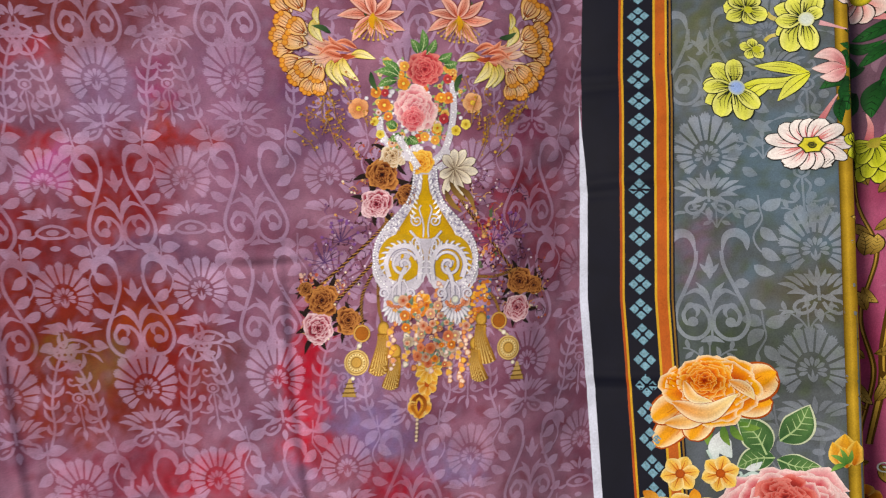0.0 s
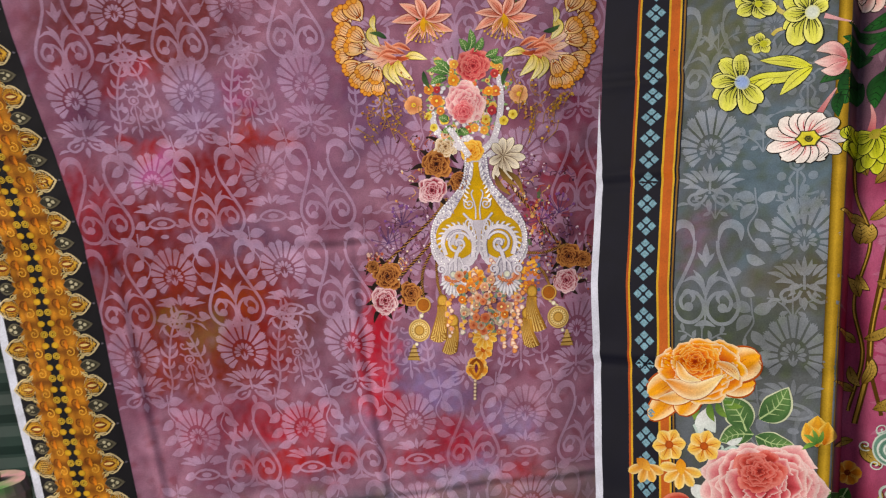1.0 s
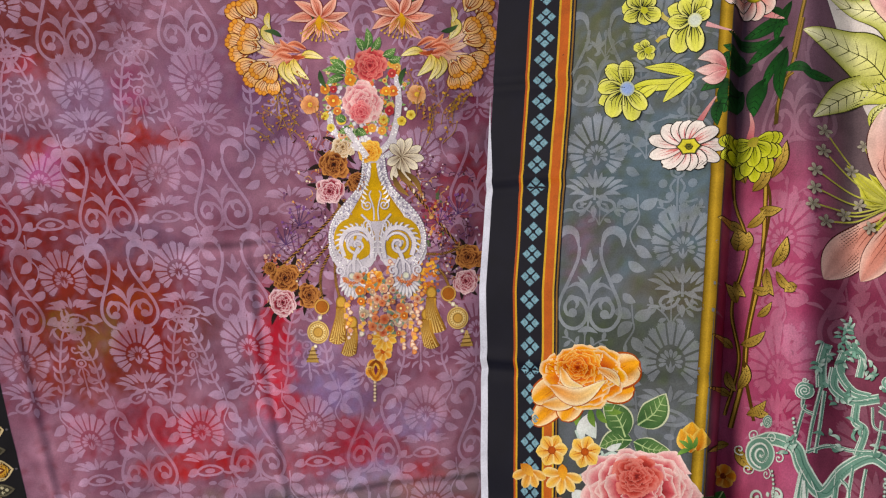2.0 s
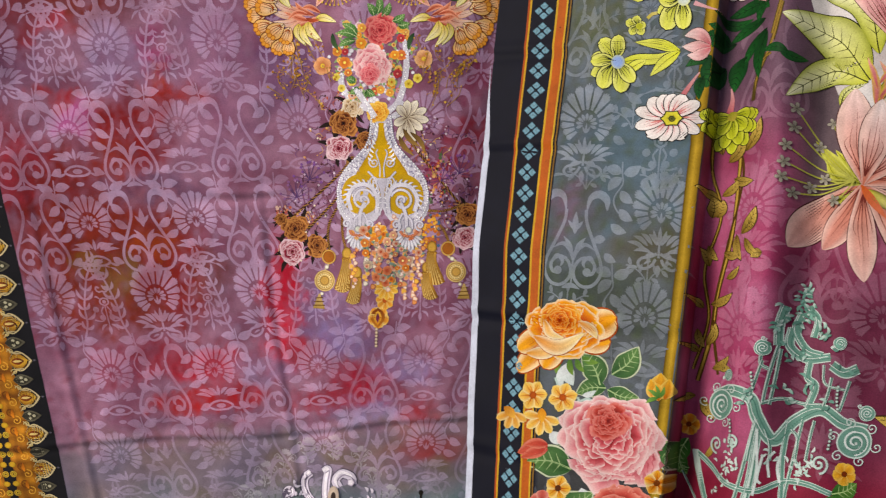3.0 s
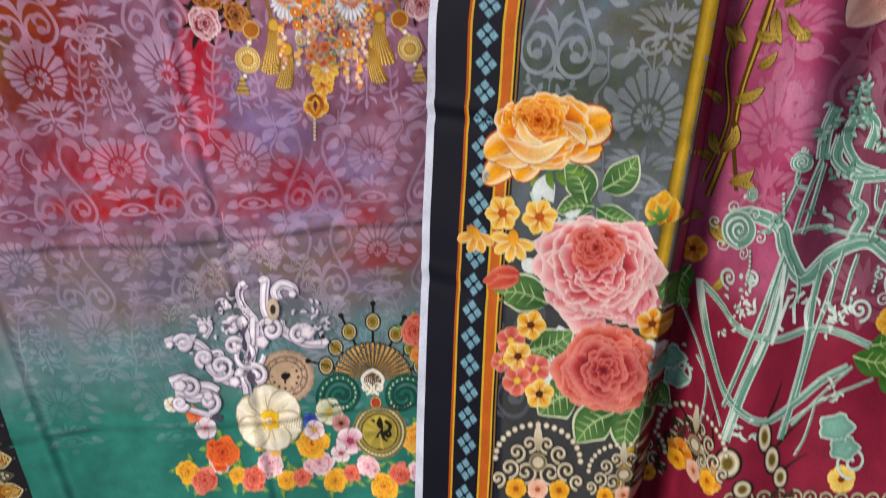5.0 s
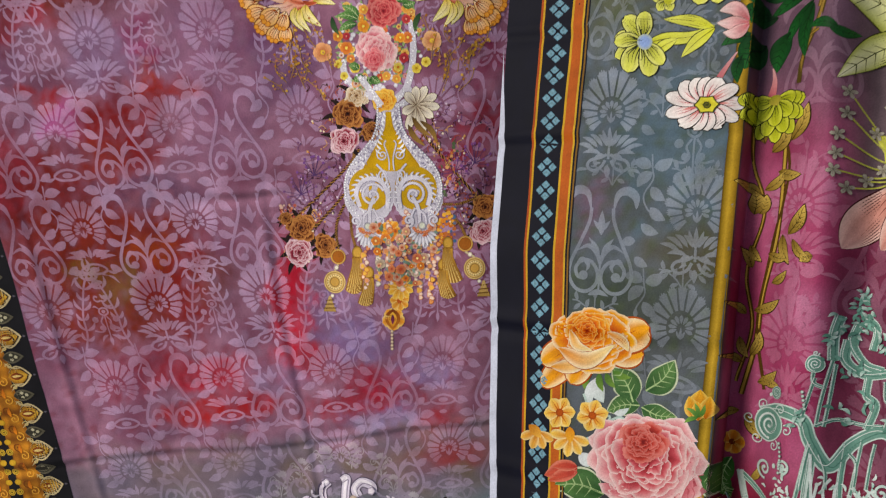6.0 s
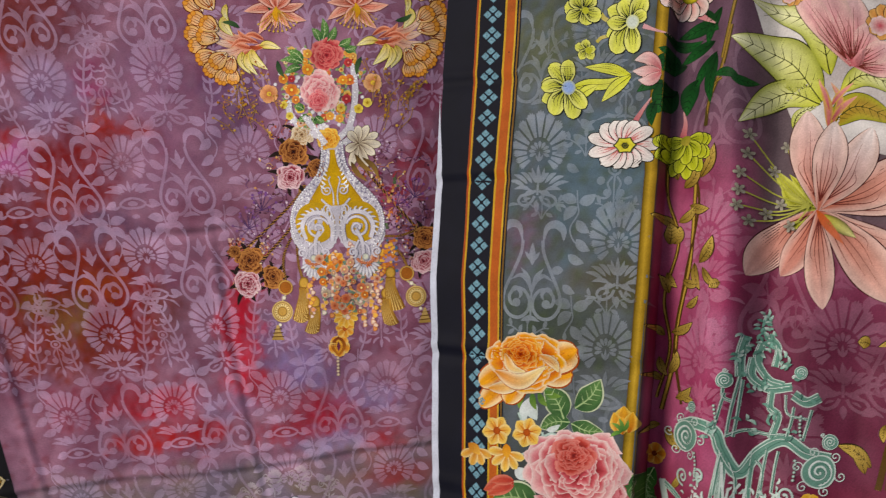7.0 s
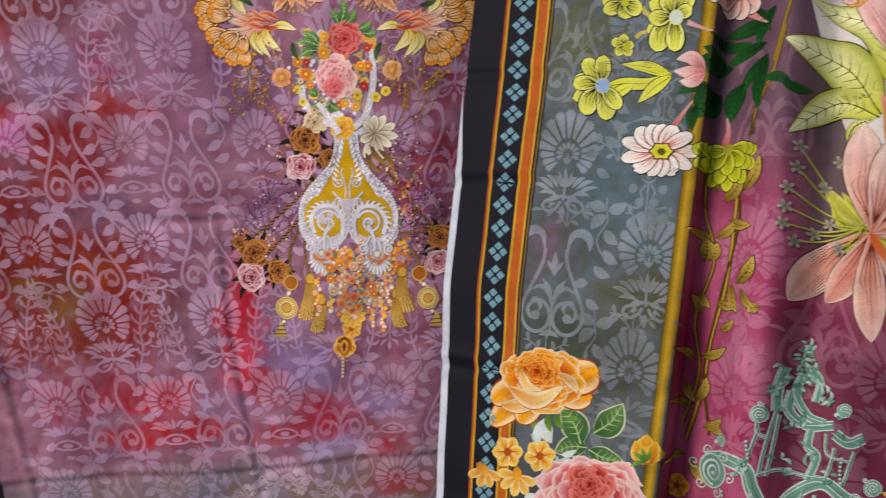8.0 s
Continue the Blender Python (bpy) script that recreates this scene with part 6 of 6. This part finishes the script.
k.done("printed_white_flower", dupatta, "white flower with pink throat and black outline")
# red-white flower above
k = bloom(0.0018)
for i in range(11):
    a = 15 + 360 * i / 11
    q = radians(a)
    ln = 1 / math.sqrt((math.cos(q) / 112) ** 2 + (math.sin(q) / 88) ** 2)
    k.petal(768, -5, a, ln, 56, "d83c34", "f8e0d8", rim="f8ece6", line="20140f")
    k.cut("petal")
k.disc(775, -5, 36, [(0.5, "d8c828"), (1, "8a8418")], ry=24, n=12)
k.done("printed_white_flower", dupatta, "white flower with red throat and black outline")
# drooping yellow-green flower
k = bloom(0.0018)
for ring, (y0, r, n) in enumerate(((520, 120, 7), (515, 105, 6), (510, 80, 5))):
    for i in range(n):
        a = 8 + (164) * i / (n - 1)
        k.petal(752, y0, a, r * (0.85 + 0.25 * math.sin(radians(a))), 46, "7a8408", "c8d030", rim="dce04c", line=OUT, streaks=((-0.2, 0.7, OUT), (0.2, 0.7, OUT)))
        k.cut("petal")
k.blade([(745, 495), (752, 512), (760, 530)], 40, "8a8a20", "b8a840")
k.done("printed_green_flower", dupatta, "lime green drooping flower")
# yellow flowers
for cx, cy, rows, eye in ((350, 335, ((-170, 85, 60), (-125, 92, 58), (-85, 90, 52), (150, 95, 60), (115, 105, 62), (80, 110, 62), (50, 95, 52), (178, 84, 50)), "9ab8f0"), (575, 110, ((-150, 90, 70), (-110, 80, 64), (-60, 100, 70), (-25, 60, 50), (150, 95, 62), (115, 120, 72), (85, 110, 62), (180, 80, 56)), "d8e4d8"), (410, 65, ((-170, 62, 60), (-120, 60, 60), (-60, 62, 60), (150, 66, 50), (80, 54, 50), (20, 64, 56)), "c8cc30"), (420, 205, ((-160, 40, 34), (-90, 34, 34), (120, 40, 34), (60, 40, 34), (0, 30, 30)), "b8bc28")):
    k = bloom(0.0018)
    for a, ln, w in rows:
        k.petal(cx, cy, a, ln * 1.05, w * 0.95, "8e9408", "f2f468", rim="f0f08a", line=OUT, bend=0.08 * math.sin(a), shape="lance" if int(a) % 3 == 0 else "petal", streaks=((-0.2, 0.72, OUT), (0.2, 0.72, OUT), (-0.34, 0.5, OUT), (0.34, 0.5, OUT)))
        k.cut("petal")
    k.disc(cx + 8, cy + 4, 24 if len(rows) > 6 else 12, [(0.6, eye), (1, mix(lin(eye), lin("e0e040"), np.array(0.5)))], n=14, ry=26 if len(rows) > 6 else 12)
    k.done("printed_yellow_flower", dupatta, "lemon yellow flower with black outline")
k = bloom(0.0020)
for pts, w in ((((360, 345), (420, 330), (500, 325), (575, 290)), 40), (((575, 300), (500, 275), (415, 268)), 36), (((575, 300), (520, 340), (470, 390)), 40), (((372, 385), (420, 350), (460, 330)), 34)):
    k.blade(pts, w * 1.15, OUT, n=12)
    k.lift()
    k.blade(pts, w, "d8dc20", "f0f070", "e8ec60", n=12)
    k.line(pts, 2.5, "3a3c10", n=8, shape="horn")
k.disc(385, 380, 26, [(0.5, "c4d4f4"), (1, "a8c0e8")], ry=20, n=12)
k.done("yellow_flower_tube", dupatta, "lemon yellow petals and tube")
k = bloom(0.0022)
for pts, w in ((((680, 280), (640, 245), (590, 250)), 46), (((680, 285), (630, 290), (580, 285)), 40), (((680, 290), (640, 320), (600, 318)), 38)):
    k.blade(pts, w * 1.12, "3a1c1c", n=10)
    k.lift()
    k.blade(pts, w, "d8606a", "f6e4e0", "f0c0bc", n=10)
k.done("printed_bud", dupatta, "pink and white tulip bud")
k = bloom(0.002)
for pts, w in ((((470, 80), (480, 95), (495, 105)), 16), (((455, 180), (470, 165), (490, 160)), 12), (((530, 10), (545, 0), (550, 20)), 20)):
    k.blade(pts, w, "c8b848", "d8c878", shape="line", n=6)
k.done("bud_stalk", dupatta, "short yellow stalks")

# ---------------------------------------------------------------- dupatta: great lily
LILY = draft((0.000380241, 4.21478e-05, 0.249639, 2.63918e-05, -0.000335652, 0.337569, 0.000144663, 4.67212e-05))


def lily(h=0.0012):
    k = Ink(dupatta_surface, LILY, h)
    k.big = True
    return k


def great_petal(k, a, ln, w, c0, c1, o=(568, 742), bend=0.0):
    q = radians(a)
    d, s = np.array([math.cos(q), math.sin(q)]), np.array([-math.sin(q), math.cos(q)])
    o = np.array(o, float)
    pts = [o, o + d * ln * 0.35 + s * ln * bend, o + d * ln * 0.7 + s * ln * bend, o + d * ln]
    k.blade(pts, w * 1.06, "4a1c1c", shape="lance", n=22)
    k.lift()
    k.blade(pts, w, c0, c1, "f0ccc0", shape="lance", n=22)
    k.lift()
    for e in (-0.3, -0.16, 0.0, 0.13, 0.28):
        k.line([o + d * ln * 0.08, o + d * ln * 0.4 + s * (ln * bend + w * e), o + d * ln * (0.8 - abs(e)) + s * w * e * 0.9], 4, "7a3028", n=9, shape="horn")
    k.cut("petal")


k = lily(0.0014)
for a, ln, w, c1, bend in ((136, 330, 118, "e0b0a6", 0.05), (121, 262, 100, "d49488", -0.04), (88, 345, 100, "e2b8ae", 0.02), (28, 395, 130, "e8c4ba", 0.04), (52, 410, 160, "e4b8ac", -0.03), (-10, 430, 128, "ecd4ce", -0.02), (-28, 420, 145, "e4b4a8", 0.03), (-58, 345, 120, "f8efee", 0.05), (-96, 345, 132, "ecd0cc", -0.03), (-80, 315, 112, "f2e4e2", 0.02)):
    great_petal(k, a, ln, w, "d8785c", c1, bend=bend)
k.blade([(580, 760), (640, 800), (690, 835)], 44, "c8c030", "f0e8a0", "3a2a10", n=10)
k.blade([(560, 745), (600, 800), (650, 860)], 30, "d86020", "e8805c", n=10)
k.done("great_lily", dupatta, "huge salmon pink lily with dark veins")
k = lily(0.0018)
for pts, w in ((((568, 742), (490, 690), (405, 590)), 56), (((568, 744), (480, 720), (440, 650)), 40), (((560, 755), (520, 800), (465, 785)), 44), (((566, 740), (510, 670), (470, 620)), 24)):
    k.blade(pts, w, "8a8c10", "d0d040", "e0e070", n=12)
    k.line(pts, 3, "5a5a10", n=8, shape="horn")
    k.cut("sepal")
for x, y in ((350, 500), (460, 522), (420, 612), (345, 566), (322, 632), (318, 690), (440, 725), (345, 790), (312, 742), (395, 760), (470, 800)):
    k.line([(540, 735), ((540 + x) / 2, (735 + y) / 2 + 10), (x, y)], 5, "b8b850", n=9)
    for a in range(0, 360, 72):
        k.petal(x, y, a + x, 22, 11, "8a8474", "b8b0a0", line="4a4236")
k.done("lily_stamen", dupatta, "yellow sepals and small grey stamen flowers")
# paler second layer laid over the lily as a turned-down corner, standing in for sunlight
k = lily(0.0042)
edge = spline([(365, 45), (420, 240), (500, 458), (700, 520), (925, 580)], 60)
rim = spline([(366, 40), (470, 0), (640, -30), (800, -10), (926, -5)], 60)
t = np.linspace(0, 1, 60)[None, :, None]
sheet_pts = edge[:, None] * (1 - t) + rim[:, None] * t
uv = LILY(sheet_pts.reshape(-1, 2))
k.grid(sheet_pts, mix(lin("cfc5c4"), lin("f0eae8"), np.clip(0.5 + 0.7 * cloud(uv[:, 0], uv[:, 1], 0.12, 71), 0, 1)).reshape(60, 60, 3))
k.done("sunlit_corner", dupatta, "turned-down corner of the dupatta, painted pale as if sunlit")
for pts, w, nm in ((((580, 370), (470, 235), (300, 185)), 150, 1), (((575, 378), (450, 340), (318, 468)), 92, 1), (((610, 280), (560, 120), (360, 50)), 110, 1), (((640, 330), (740, 280), (919, 380)), 70, 1), (((800, 310), (860, 340), (925, 420)), 90, 1), (((600, 450), (700, 380), (850, 440)), 90, 2), (((480, 460), (500, 410), (570, 380)), 30, 1)):
    k = lily(0.0048)
    k.blade(pts, w * 1.06, "3a3a10" if nm == 1 else "4a3a14", n=16)
    k.lift()
    # yellow-green leaves lightened too, with the same sunlight in their colour
    k.blade(pts, w, "dde03c" if nm == 1 else "b89020", "f8f8d0" if nm == 1 else "c8a848", "a8b030", n=16)
    k.lift()
    p = spline(pts, 12)
    k.line(pts, 5, "3a3c14", n=12, shape="horn")
    for i in range(2, 10):
        d = p[i + 1] - p[i]
        s = np.array([-d[1], d[0]]) / np.linalg.norm(d)
        for g in (-1, 1):
            k.line([p[i], p[i] + d * 0.9 + s * g * w * 0.28], 3, "4a4c18", n=4, shape="horn")
    k.done("lily_leaf", dupatta, "yellow-green veined lily leaf" if nm == 1 else "mustard veined leaf")
for a, ln, w, o in ((-112, 300, 130, (690, 250)), (-90, 250, 110, (690, 250)), (-65, 170, 90, (690, 250)), (-30, 150, 80, (690, 250)), (5, 160, 60, (690, 250)), (-125, 330, 90, (680, 250))):
    k = lily(0.0056)
    great_petal(k, a, ln, w, "d84a5a", "f4d0d0", o)
    k.blade([o, (o[0] + 20, o[1] - 20), (o[0] + 40, o[1] - 60)], 26, "e8707a", "f4b0b0")
    k.done("tulip_petal", dupatta, "rose pink tulip petal")
k = lily(0.0062)
for pts, w in ((((600, 460), (600, 380), (570, 290)), 30), (((615, 440), (640, 360), (610, 300)), 26), (((610, 430), (650, 380), (700, 345)), 24), (((605, 400), (590, 340), (570, 300)), 22), (((610, 380), (640, 340), (690, 300)), 20)):
    k.blade(pts, w, "c85060", "f0a8a0", "e8c840", n=10)
k.done("tulip_base", dupatta, "pink and yellow tulip base")
for cx, cy, r in ((800, 95, 70), (880, 130, 80), (900, 280, 70), (850, 60, 60), (490, 5, 46)):
    k = lily(0.0056)
    for i in range(10):
        k.petal(cx, cy, 36 * i, r, r * 0.6, "c8702c", "e0a458", rim="e8b870", line="3a2010")
        k.cut("petal")
    for i in range(8):
        k.petal(cx - r * 0.3, cy + r * 0.2, 45 * i, r * 0.55, r * 0.4, "c84a5a", "f2d8d4")
        if i < 7:
            k.cut("petal")
    k.done("orange_ruffle", dupatta, "tan orange ruffled blossom")

# ---------------------------------------------------------------- dupatta: vines and mint lantern
LANTERN = draft((0.000389199, 4.31407e-05, 0.264331, 2.70136e-05, -0.000343559, 0.0819516, 0.000148071, 4.78219e-05))
LOWER = draft((0.000337514, 4.04602e-05, 0.234535, 2.1176e-05, -0.000294488, -0.0950243, 0.000158287, -1.51524e-05))
VD, VL = "5a3e12", "c8a444"
for pts, w in ((((175, -260), (170, -60), (150, 150), (105, 330), (85, 480), (45, 640)), 16), (((90, -260), (75, -80), (110, 80), (60, 260), (75, 430), (30, 600)), 12), (((130, -200), (185, -40), (130, 200), (90, 420), (110, 620)), 10), (((900, 480), (850, 640), (800, 680), (740, 900)), 22), (((830, 660), (790, 760), (770, 900)), 14), (((880, 650), (840, 760), (830, 870)), 14)):
    k = Ink(dupatta_surface, LANTERN, 0.0011)
    k.line(pts, w, VD, n=26)
    k.line([(x - 1, y) for x, y in pts], w * 0.5, VL, n=26)
    k.done("printed_vine", dupatta, "gold and brown twining vine")
for x, y, a, ln, w in ((185, 165, -55, 95, 42), (165, 160, 75, 95, 30), (200, 180, 50, 90, 24), (265, 235, 160, 40, 30), (80, 90, -90, 70, 50), (95, 90, -70, 60, 34), (70, 180, 60, 60, 24), (130, 300, -30, 60, 26), (90, 600, -30, 75, 30), (100, 580, 20, 70, 26), (40, 460, 70, 70, 26), (130, -90, -50, 90, 40), (190, -110, -60, 110, 40), (110, -120, -120, 110, 38),
                        (830, 425, -95, 95, 42), (840, 430, 175, 95, 24), (835, 440, 130, 80, 40), (720, 430, 190, 40, 40), (815, 620, -100, 70, 26), (720, 830, -145, 130, 40), (700, 850, -120, 110, 36), (770, 690, 100, 60, 26), (880, 690, 20, 60, 30), (70, 900, -60, 60, 20), (110, 20, -35, 80, 30), (100, 30, 200, 70, 28), (75, 250, -120, 70, 28), (120, 210, 20, 70, 26), (80, 380, -20, 80, 30), (60, 390, 210, 60, 26), (70, 520, -70, 80, 30), (50, 540, 200, 60, 24), (150, -30, 20, 80, 30), (60, 700, 60, 80, 30), (40, 690, 160, 60, 24)):
    k = Ink(dupatta_surface, LANTERN, 0.0013)
    k.leaf(x, y, a, ln * 1.05, w * 1.15, "2c2008", "3a2a0c")
    k.lift()
    k.leaf(x, y, a, ln, w, "7a5c18", "dcbc5c", "3a2c0c")
    k.done("vine_leaf", dupatta, "gilded brown vine leaf")
k = Ink(dupatta_surface, LANTERN, 0.0014)
k.flower(870, 770, 55, 5, "a88a20", "d8c060", "5a4a10", line="3a2c0c")
k.done("vine_flower", dupatta, "golden vine flower")

MD, MM, ML = "4c7e70", "6b9b8b", "cfe2da"


def mint(k, strokes, n=20):
    """Painted scroll bars: pale fringes first, then flat mint, then a worn darker side."""
    for q, off, code in ((1.28, 0.0, "cfe2da"), (1.0, 0.0, MM), (0.10, 0.22, MD), (0.06, -0.3, "e0eee8")):
        for pts, w in strokes:
            w = 0.74 * w
            k.line([(x + w * off, y + w * off * 0.4) for x, y in pts], max(w * q, 2), code, n=n)
        k.lift()


k = Ink(dupatta_surface, LANTERN, 0.0016)
bars = list(((((100, 690), (170, 675), (240, 700), (262, 760), (310, 835), (370, 770), (450, 735), (520, 780), (590, 800)), 42), (((355, 470), (350, 530), (400, 570), (475, 565)), 30), (((410, 580), (405, 630), (430, 660), (405, 730)), 26), (((335, 400), (320, 460), (318, 530)), 30), (((275, 715), (330, 700), (390, 715), (450, 720)), 12), (((480, 590), (520, 615), (560, 600)), 36), (((455, 590), (460, 650), (520, 670)), 9), (((275, 540), (270, 590), (300, 610)), 12)))
bars += [(p, 11) for p in (((275, 580), (262, 620), (240, 690)), ((318, 530), (290, 640), (275, 720)), ((326, 540), (310, 640), (295, 720)), ((480, 630), (470, 680), (455, 725)), ((535, 640), (520, 690), (505, 740)), ((262, 770), (250, 820), (235, 900)), ((285, 800), (300, 850), (300, 900)), ((360, 800), (380, 830), (375, 900)), ((430, 770), (420, 820), (410, 900)))]
bars += [(p, 26) for p in (((380, 420), (365, 480), (400, 540), (450, 560)), ((395, 400), (430, 440), (420, 500)))]
mint(k, bars)
for x, y, r, g in ((132, 720, 44, 1), (556, 838, 46, -1), (160, 625, 16, -1), (590, 745, 22, 1), (275, 540, 22, 1), (505, 520, 18, -1)):
    k.disc(x, y, r * 1.16, [(0.15, MM), (0.3, MM), (0.45, MM), (0.6, MM), (0.75, MM), (0.9, MM), (0.94, "cfe2da"), (1, "d8e8e2")], n=40, lobes=3, amp=0.03, turn=x)
    k.lift()
    k.scroll(x, y, r * 0.92, 90, 2.1, r * 0.13, "e4f0ec", hand=g, n=40)
    k.scroll(x + 3, y + 3, r * 0.8, 100, 1.9, r * 0.06, MD, hand=g, n=40)
    for a in range(0, 360, 60 if r > 40 else 720):
        q = radians(a + x)
        k.scroll(x + r * 1.5 * math.cos(q), y + r * 1.4 * math.sin(q), r * 0.4, a, 1.2, 3.5, "d4e6e0", hand=g, n=16)
for n in range(40):
    q = n / 40
    x, y = 390 + rng.uniform(-26, 30) * (0.3 + q), 330 + q * 95
    k.leaf(x, y, rng.uniform(0, 360), rng.uniform(14, 26), 9, rng.choice([MD, "7ab0a0"]), rng.choice([ML, MM]))
for n in range(70):
    x, y = rng.choice([(240, 700), (470, 735), (320, 540), (410, 650), (520, 600), (345, 420), (330, 470), (390, 440), (450, 490), (340, 690), (500, 530), (380, 560)])
    k.leaf(x + rng.uniform(-24, 24), y + rng.uniform(-26, 26), rng.uniform(0, 360), rng.uniform(18, 32), 10, rng.choice([MD, "7ab0a0"]), rng.choice([ML, MM]), bend=0.2)
for x, y0, y1 in ((175, 770, 860), (500, 660, 740), (245, 620, 680), (480, 800, 870)):
    for y in range(y0, y1, 12):
        k.disc(x + 3 * math.sin(y), y, 5, [(0.5, ML), (1, MD)], n=7)
k.done("lantern_top", dupatta, "mint green ornamental lantern top")
k = Ink(dupatta_surface, LOWER, 0.0015)
mint(k, ((((440, 290), (370, 500), (275, 745)), 15), (((450, 300), (400, 520), (330, 700), (285, 840)), 32), (((548, 300), (520, 430), (500, 600), (440, 840)), 22), (((600, 290), (560, 430), (520, 560), (480, 720)), 14), (((175, 410), (185, 500), (215, 610), (300, 730), (390, 785), (470, 740), (560, 660), (630, 620)), 24), (((180, 420), (250, 475), (320, 520), (420, 545), (520, 515), (610, 525), (690, 560)), 22),
               (((700, 660), (560, 720), (450, 800)), 10), (((170, 640), (250, 760), (270, 800)), 10), (((125, 490), (200, 690), (190, 830)), 8), (((640, 620), (560, 700), (470, 800)), 9), (((540, 720), (510, 830), (480, 890)), 8)), 24)
for pts in (((440, 330), (430, 480), (410, 560)), ((455, 420), (430, 500), (440, 520)), ((495, 410), (470, 440), (470, 500)), ((510, 430), (500, 470), (505, 520))):
    k.line(pts, 9, "e0ece8", n=10)
for n in range(90):
    x, y = rng.choice([(300, 480), (290, 460), (350, 450), (260, 530), (560, 450), (590, 470), (570, 500), (640, 440), (460, 440), (480, 430), (350, 800), (380, 820), (330, 820), (130, 620), (150, 660), (590, 700), (330, 350), (340, 400)])
    k.leaf(x + rng.uniform(-28, 28), y + rng.uniform(-28, 28), rng.uniform(0, 360), rng.uniform(14, 30), 9, rng.choice(["9ac4b8", "c8dcd6"]), rng.choice([ML, "e8f0ec"]), bend=0.2)
for x, y, r, g in ((265, 385, 32, 1), (655, 455, 34, -1), (345, 370, 24, -1), (650, 900, 50, 1), (110, 700, 50, -1)):
    k.scroll(x, y, r, 90, 1.5, 8, "c4dad2", hand=g)
for x, y, r in ((600, 800, 52), (625, 860, 44), (90, 660, 50), (110, 720, 40)):
    k.disc(x, y, r, [(0.5, "7ab0a0"), (0.8, MM), (1, ML)], ry=r * 0.8, n=18, lobes=5, amp=0.14)
k.done("lantern_frame", dupatta, "mint green lantern frame with white edges")
k = Ink(dupatta_surface, LOWER, 0.0018)
for x, y, rx, ry, t in ((205, 915, 26, 46, 0), (296, 905, 42, 48, 0), (397, 830, 20, 52, 0), (418, 900, 22, 46, 0), (442, 955, 22, 36, 0), (340, 980, 30, 30, 0)):
    k.disc(x, y, rx, [(0.3, "6a5a20"), (0.45, "b8a878"), (0.6, "e4dccc"), (0.75, "c8b898"), (0.85, "2a2418"), (1, "17140f")], ry=ry, n=22)
for pts in (((400, 790), (425, 720), (440, 670)), ((250, 860), (240, 800), (255, 750)), ((430, 860), (480, 800), (530, 760)), ((450, 930), (490, 900), (520, 880)), ((170, 860), (120, 800), (100, 790))):
    k.line(pts, 9, "2a2014", n=8, shape="horn")
k.done("peacock_eye", dupatta, "black and cream peacock eye ornament")
for i, (x, y, c0, c1) in enumerate(((155, 318, "b85408", "f09a28"), (742, 492, "d07808", "f8c038"), (128, 940, "b85408", "e8862c"), (240, 960, "c86010", "f0a040"), (620, 950, "d8a020", "f4dc80"))):
    k = Ink(dupatta_surface, LOWER, 0.002)
    k.big = True
    k.flower(x, y, 42, 5, c0, c1, "7a3008", rim="f8cc60", turn=30 * i)
    k.done("printed_blossom", dupatta, "orange blossom beside the lantern")
for x, y, a, ln, w in ((150, 370, 110, 120, 70), (110, 420, 70, 90, 60), (640, 590, 5, 150, 90), (720, 640, 30, 110, 80), (690, 560, -20, 100, 70), (150, 480, 170, 60, 40)):
    k = Ink(dupatta_surface, LOWER, 0.002)
    k.leaf(x, y, a, ln, w, "1f5a22", "6a9c40", "b8d890", edge="3f7a30")
    k.done("rose_leaf", dupatta, "green veined rose leaf")
for x in (330, 420, 510, 600, 690, 780):
    k = Ink(dupatta_surface, LOWER, 0.0012)
    for g in (-1, 1):
        for dx, dy, r in ((25, 0, 26), (50, 24, 22), (20, 36, 20)):
            k.scroll(x + g * dx, 1010 + dy, r, 90, 1.3, 11, "3a3024", hand=g)
            k.scroll(x + g * dx, 1010 + dy, r, 90, 1.3, 6, "c0b498", hand=g)
    k.done("baroque_scroll", dupatta, "cream baroque scroll")


# ---------------------------------------------------------------- a bolt of cloth beside the shutter
def fabric_bolt():
    thing = empty("fabric_bolt", "pink and green floral bolt of cloth standing on the ground", "fabric")
    bm = bmesh.new()
    rings = []
    for z, r in ((0.0, 0.05), (0.01, 0.055), (0.5, 0.057), (0.97, 0.055), (0.985, 0.048)):
        rings.append([bm.verts.new((-0.69 + r * (1 + 0.04 * math.sin(5 * a + z * 9)) * math.cos(a), 0.11 + r * math.sin(a), z)) for a in np.linspace(0, 2 * math.pi, 24, endpoint=False)])
    for a, b in zip(rings, rings[1:]):
        for i in range(24):
            bm.faces.new((a[i], a[(i + 1) % 24], b[(i + 1) % 24], b[i]))
    bm.faces.new(rings[-1])
    bm.faces.new(rings[0][::-1])
    part("wound_cloth", bm, paint_material("bolt_print", lin("5a9a50"), lin("e8a8b0"), 0.8, 22), thing)
    bm = bmesh.new()
    box(bm, -0.70, -0.68, 0.10, 0.12, 0.98, 1.0)
    bmesh.ops.bevel(bm, geom=bm.edges[:], offset=0.004, segments=2, affect="EDGES")
    part("core", bm, paint_material("cardboard", (0.25, 0.17, 0.1), (0.35, 0.25, 0.15), 0.9, 40), thing)


fabric_bolt()
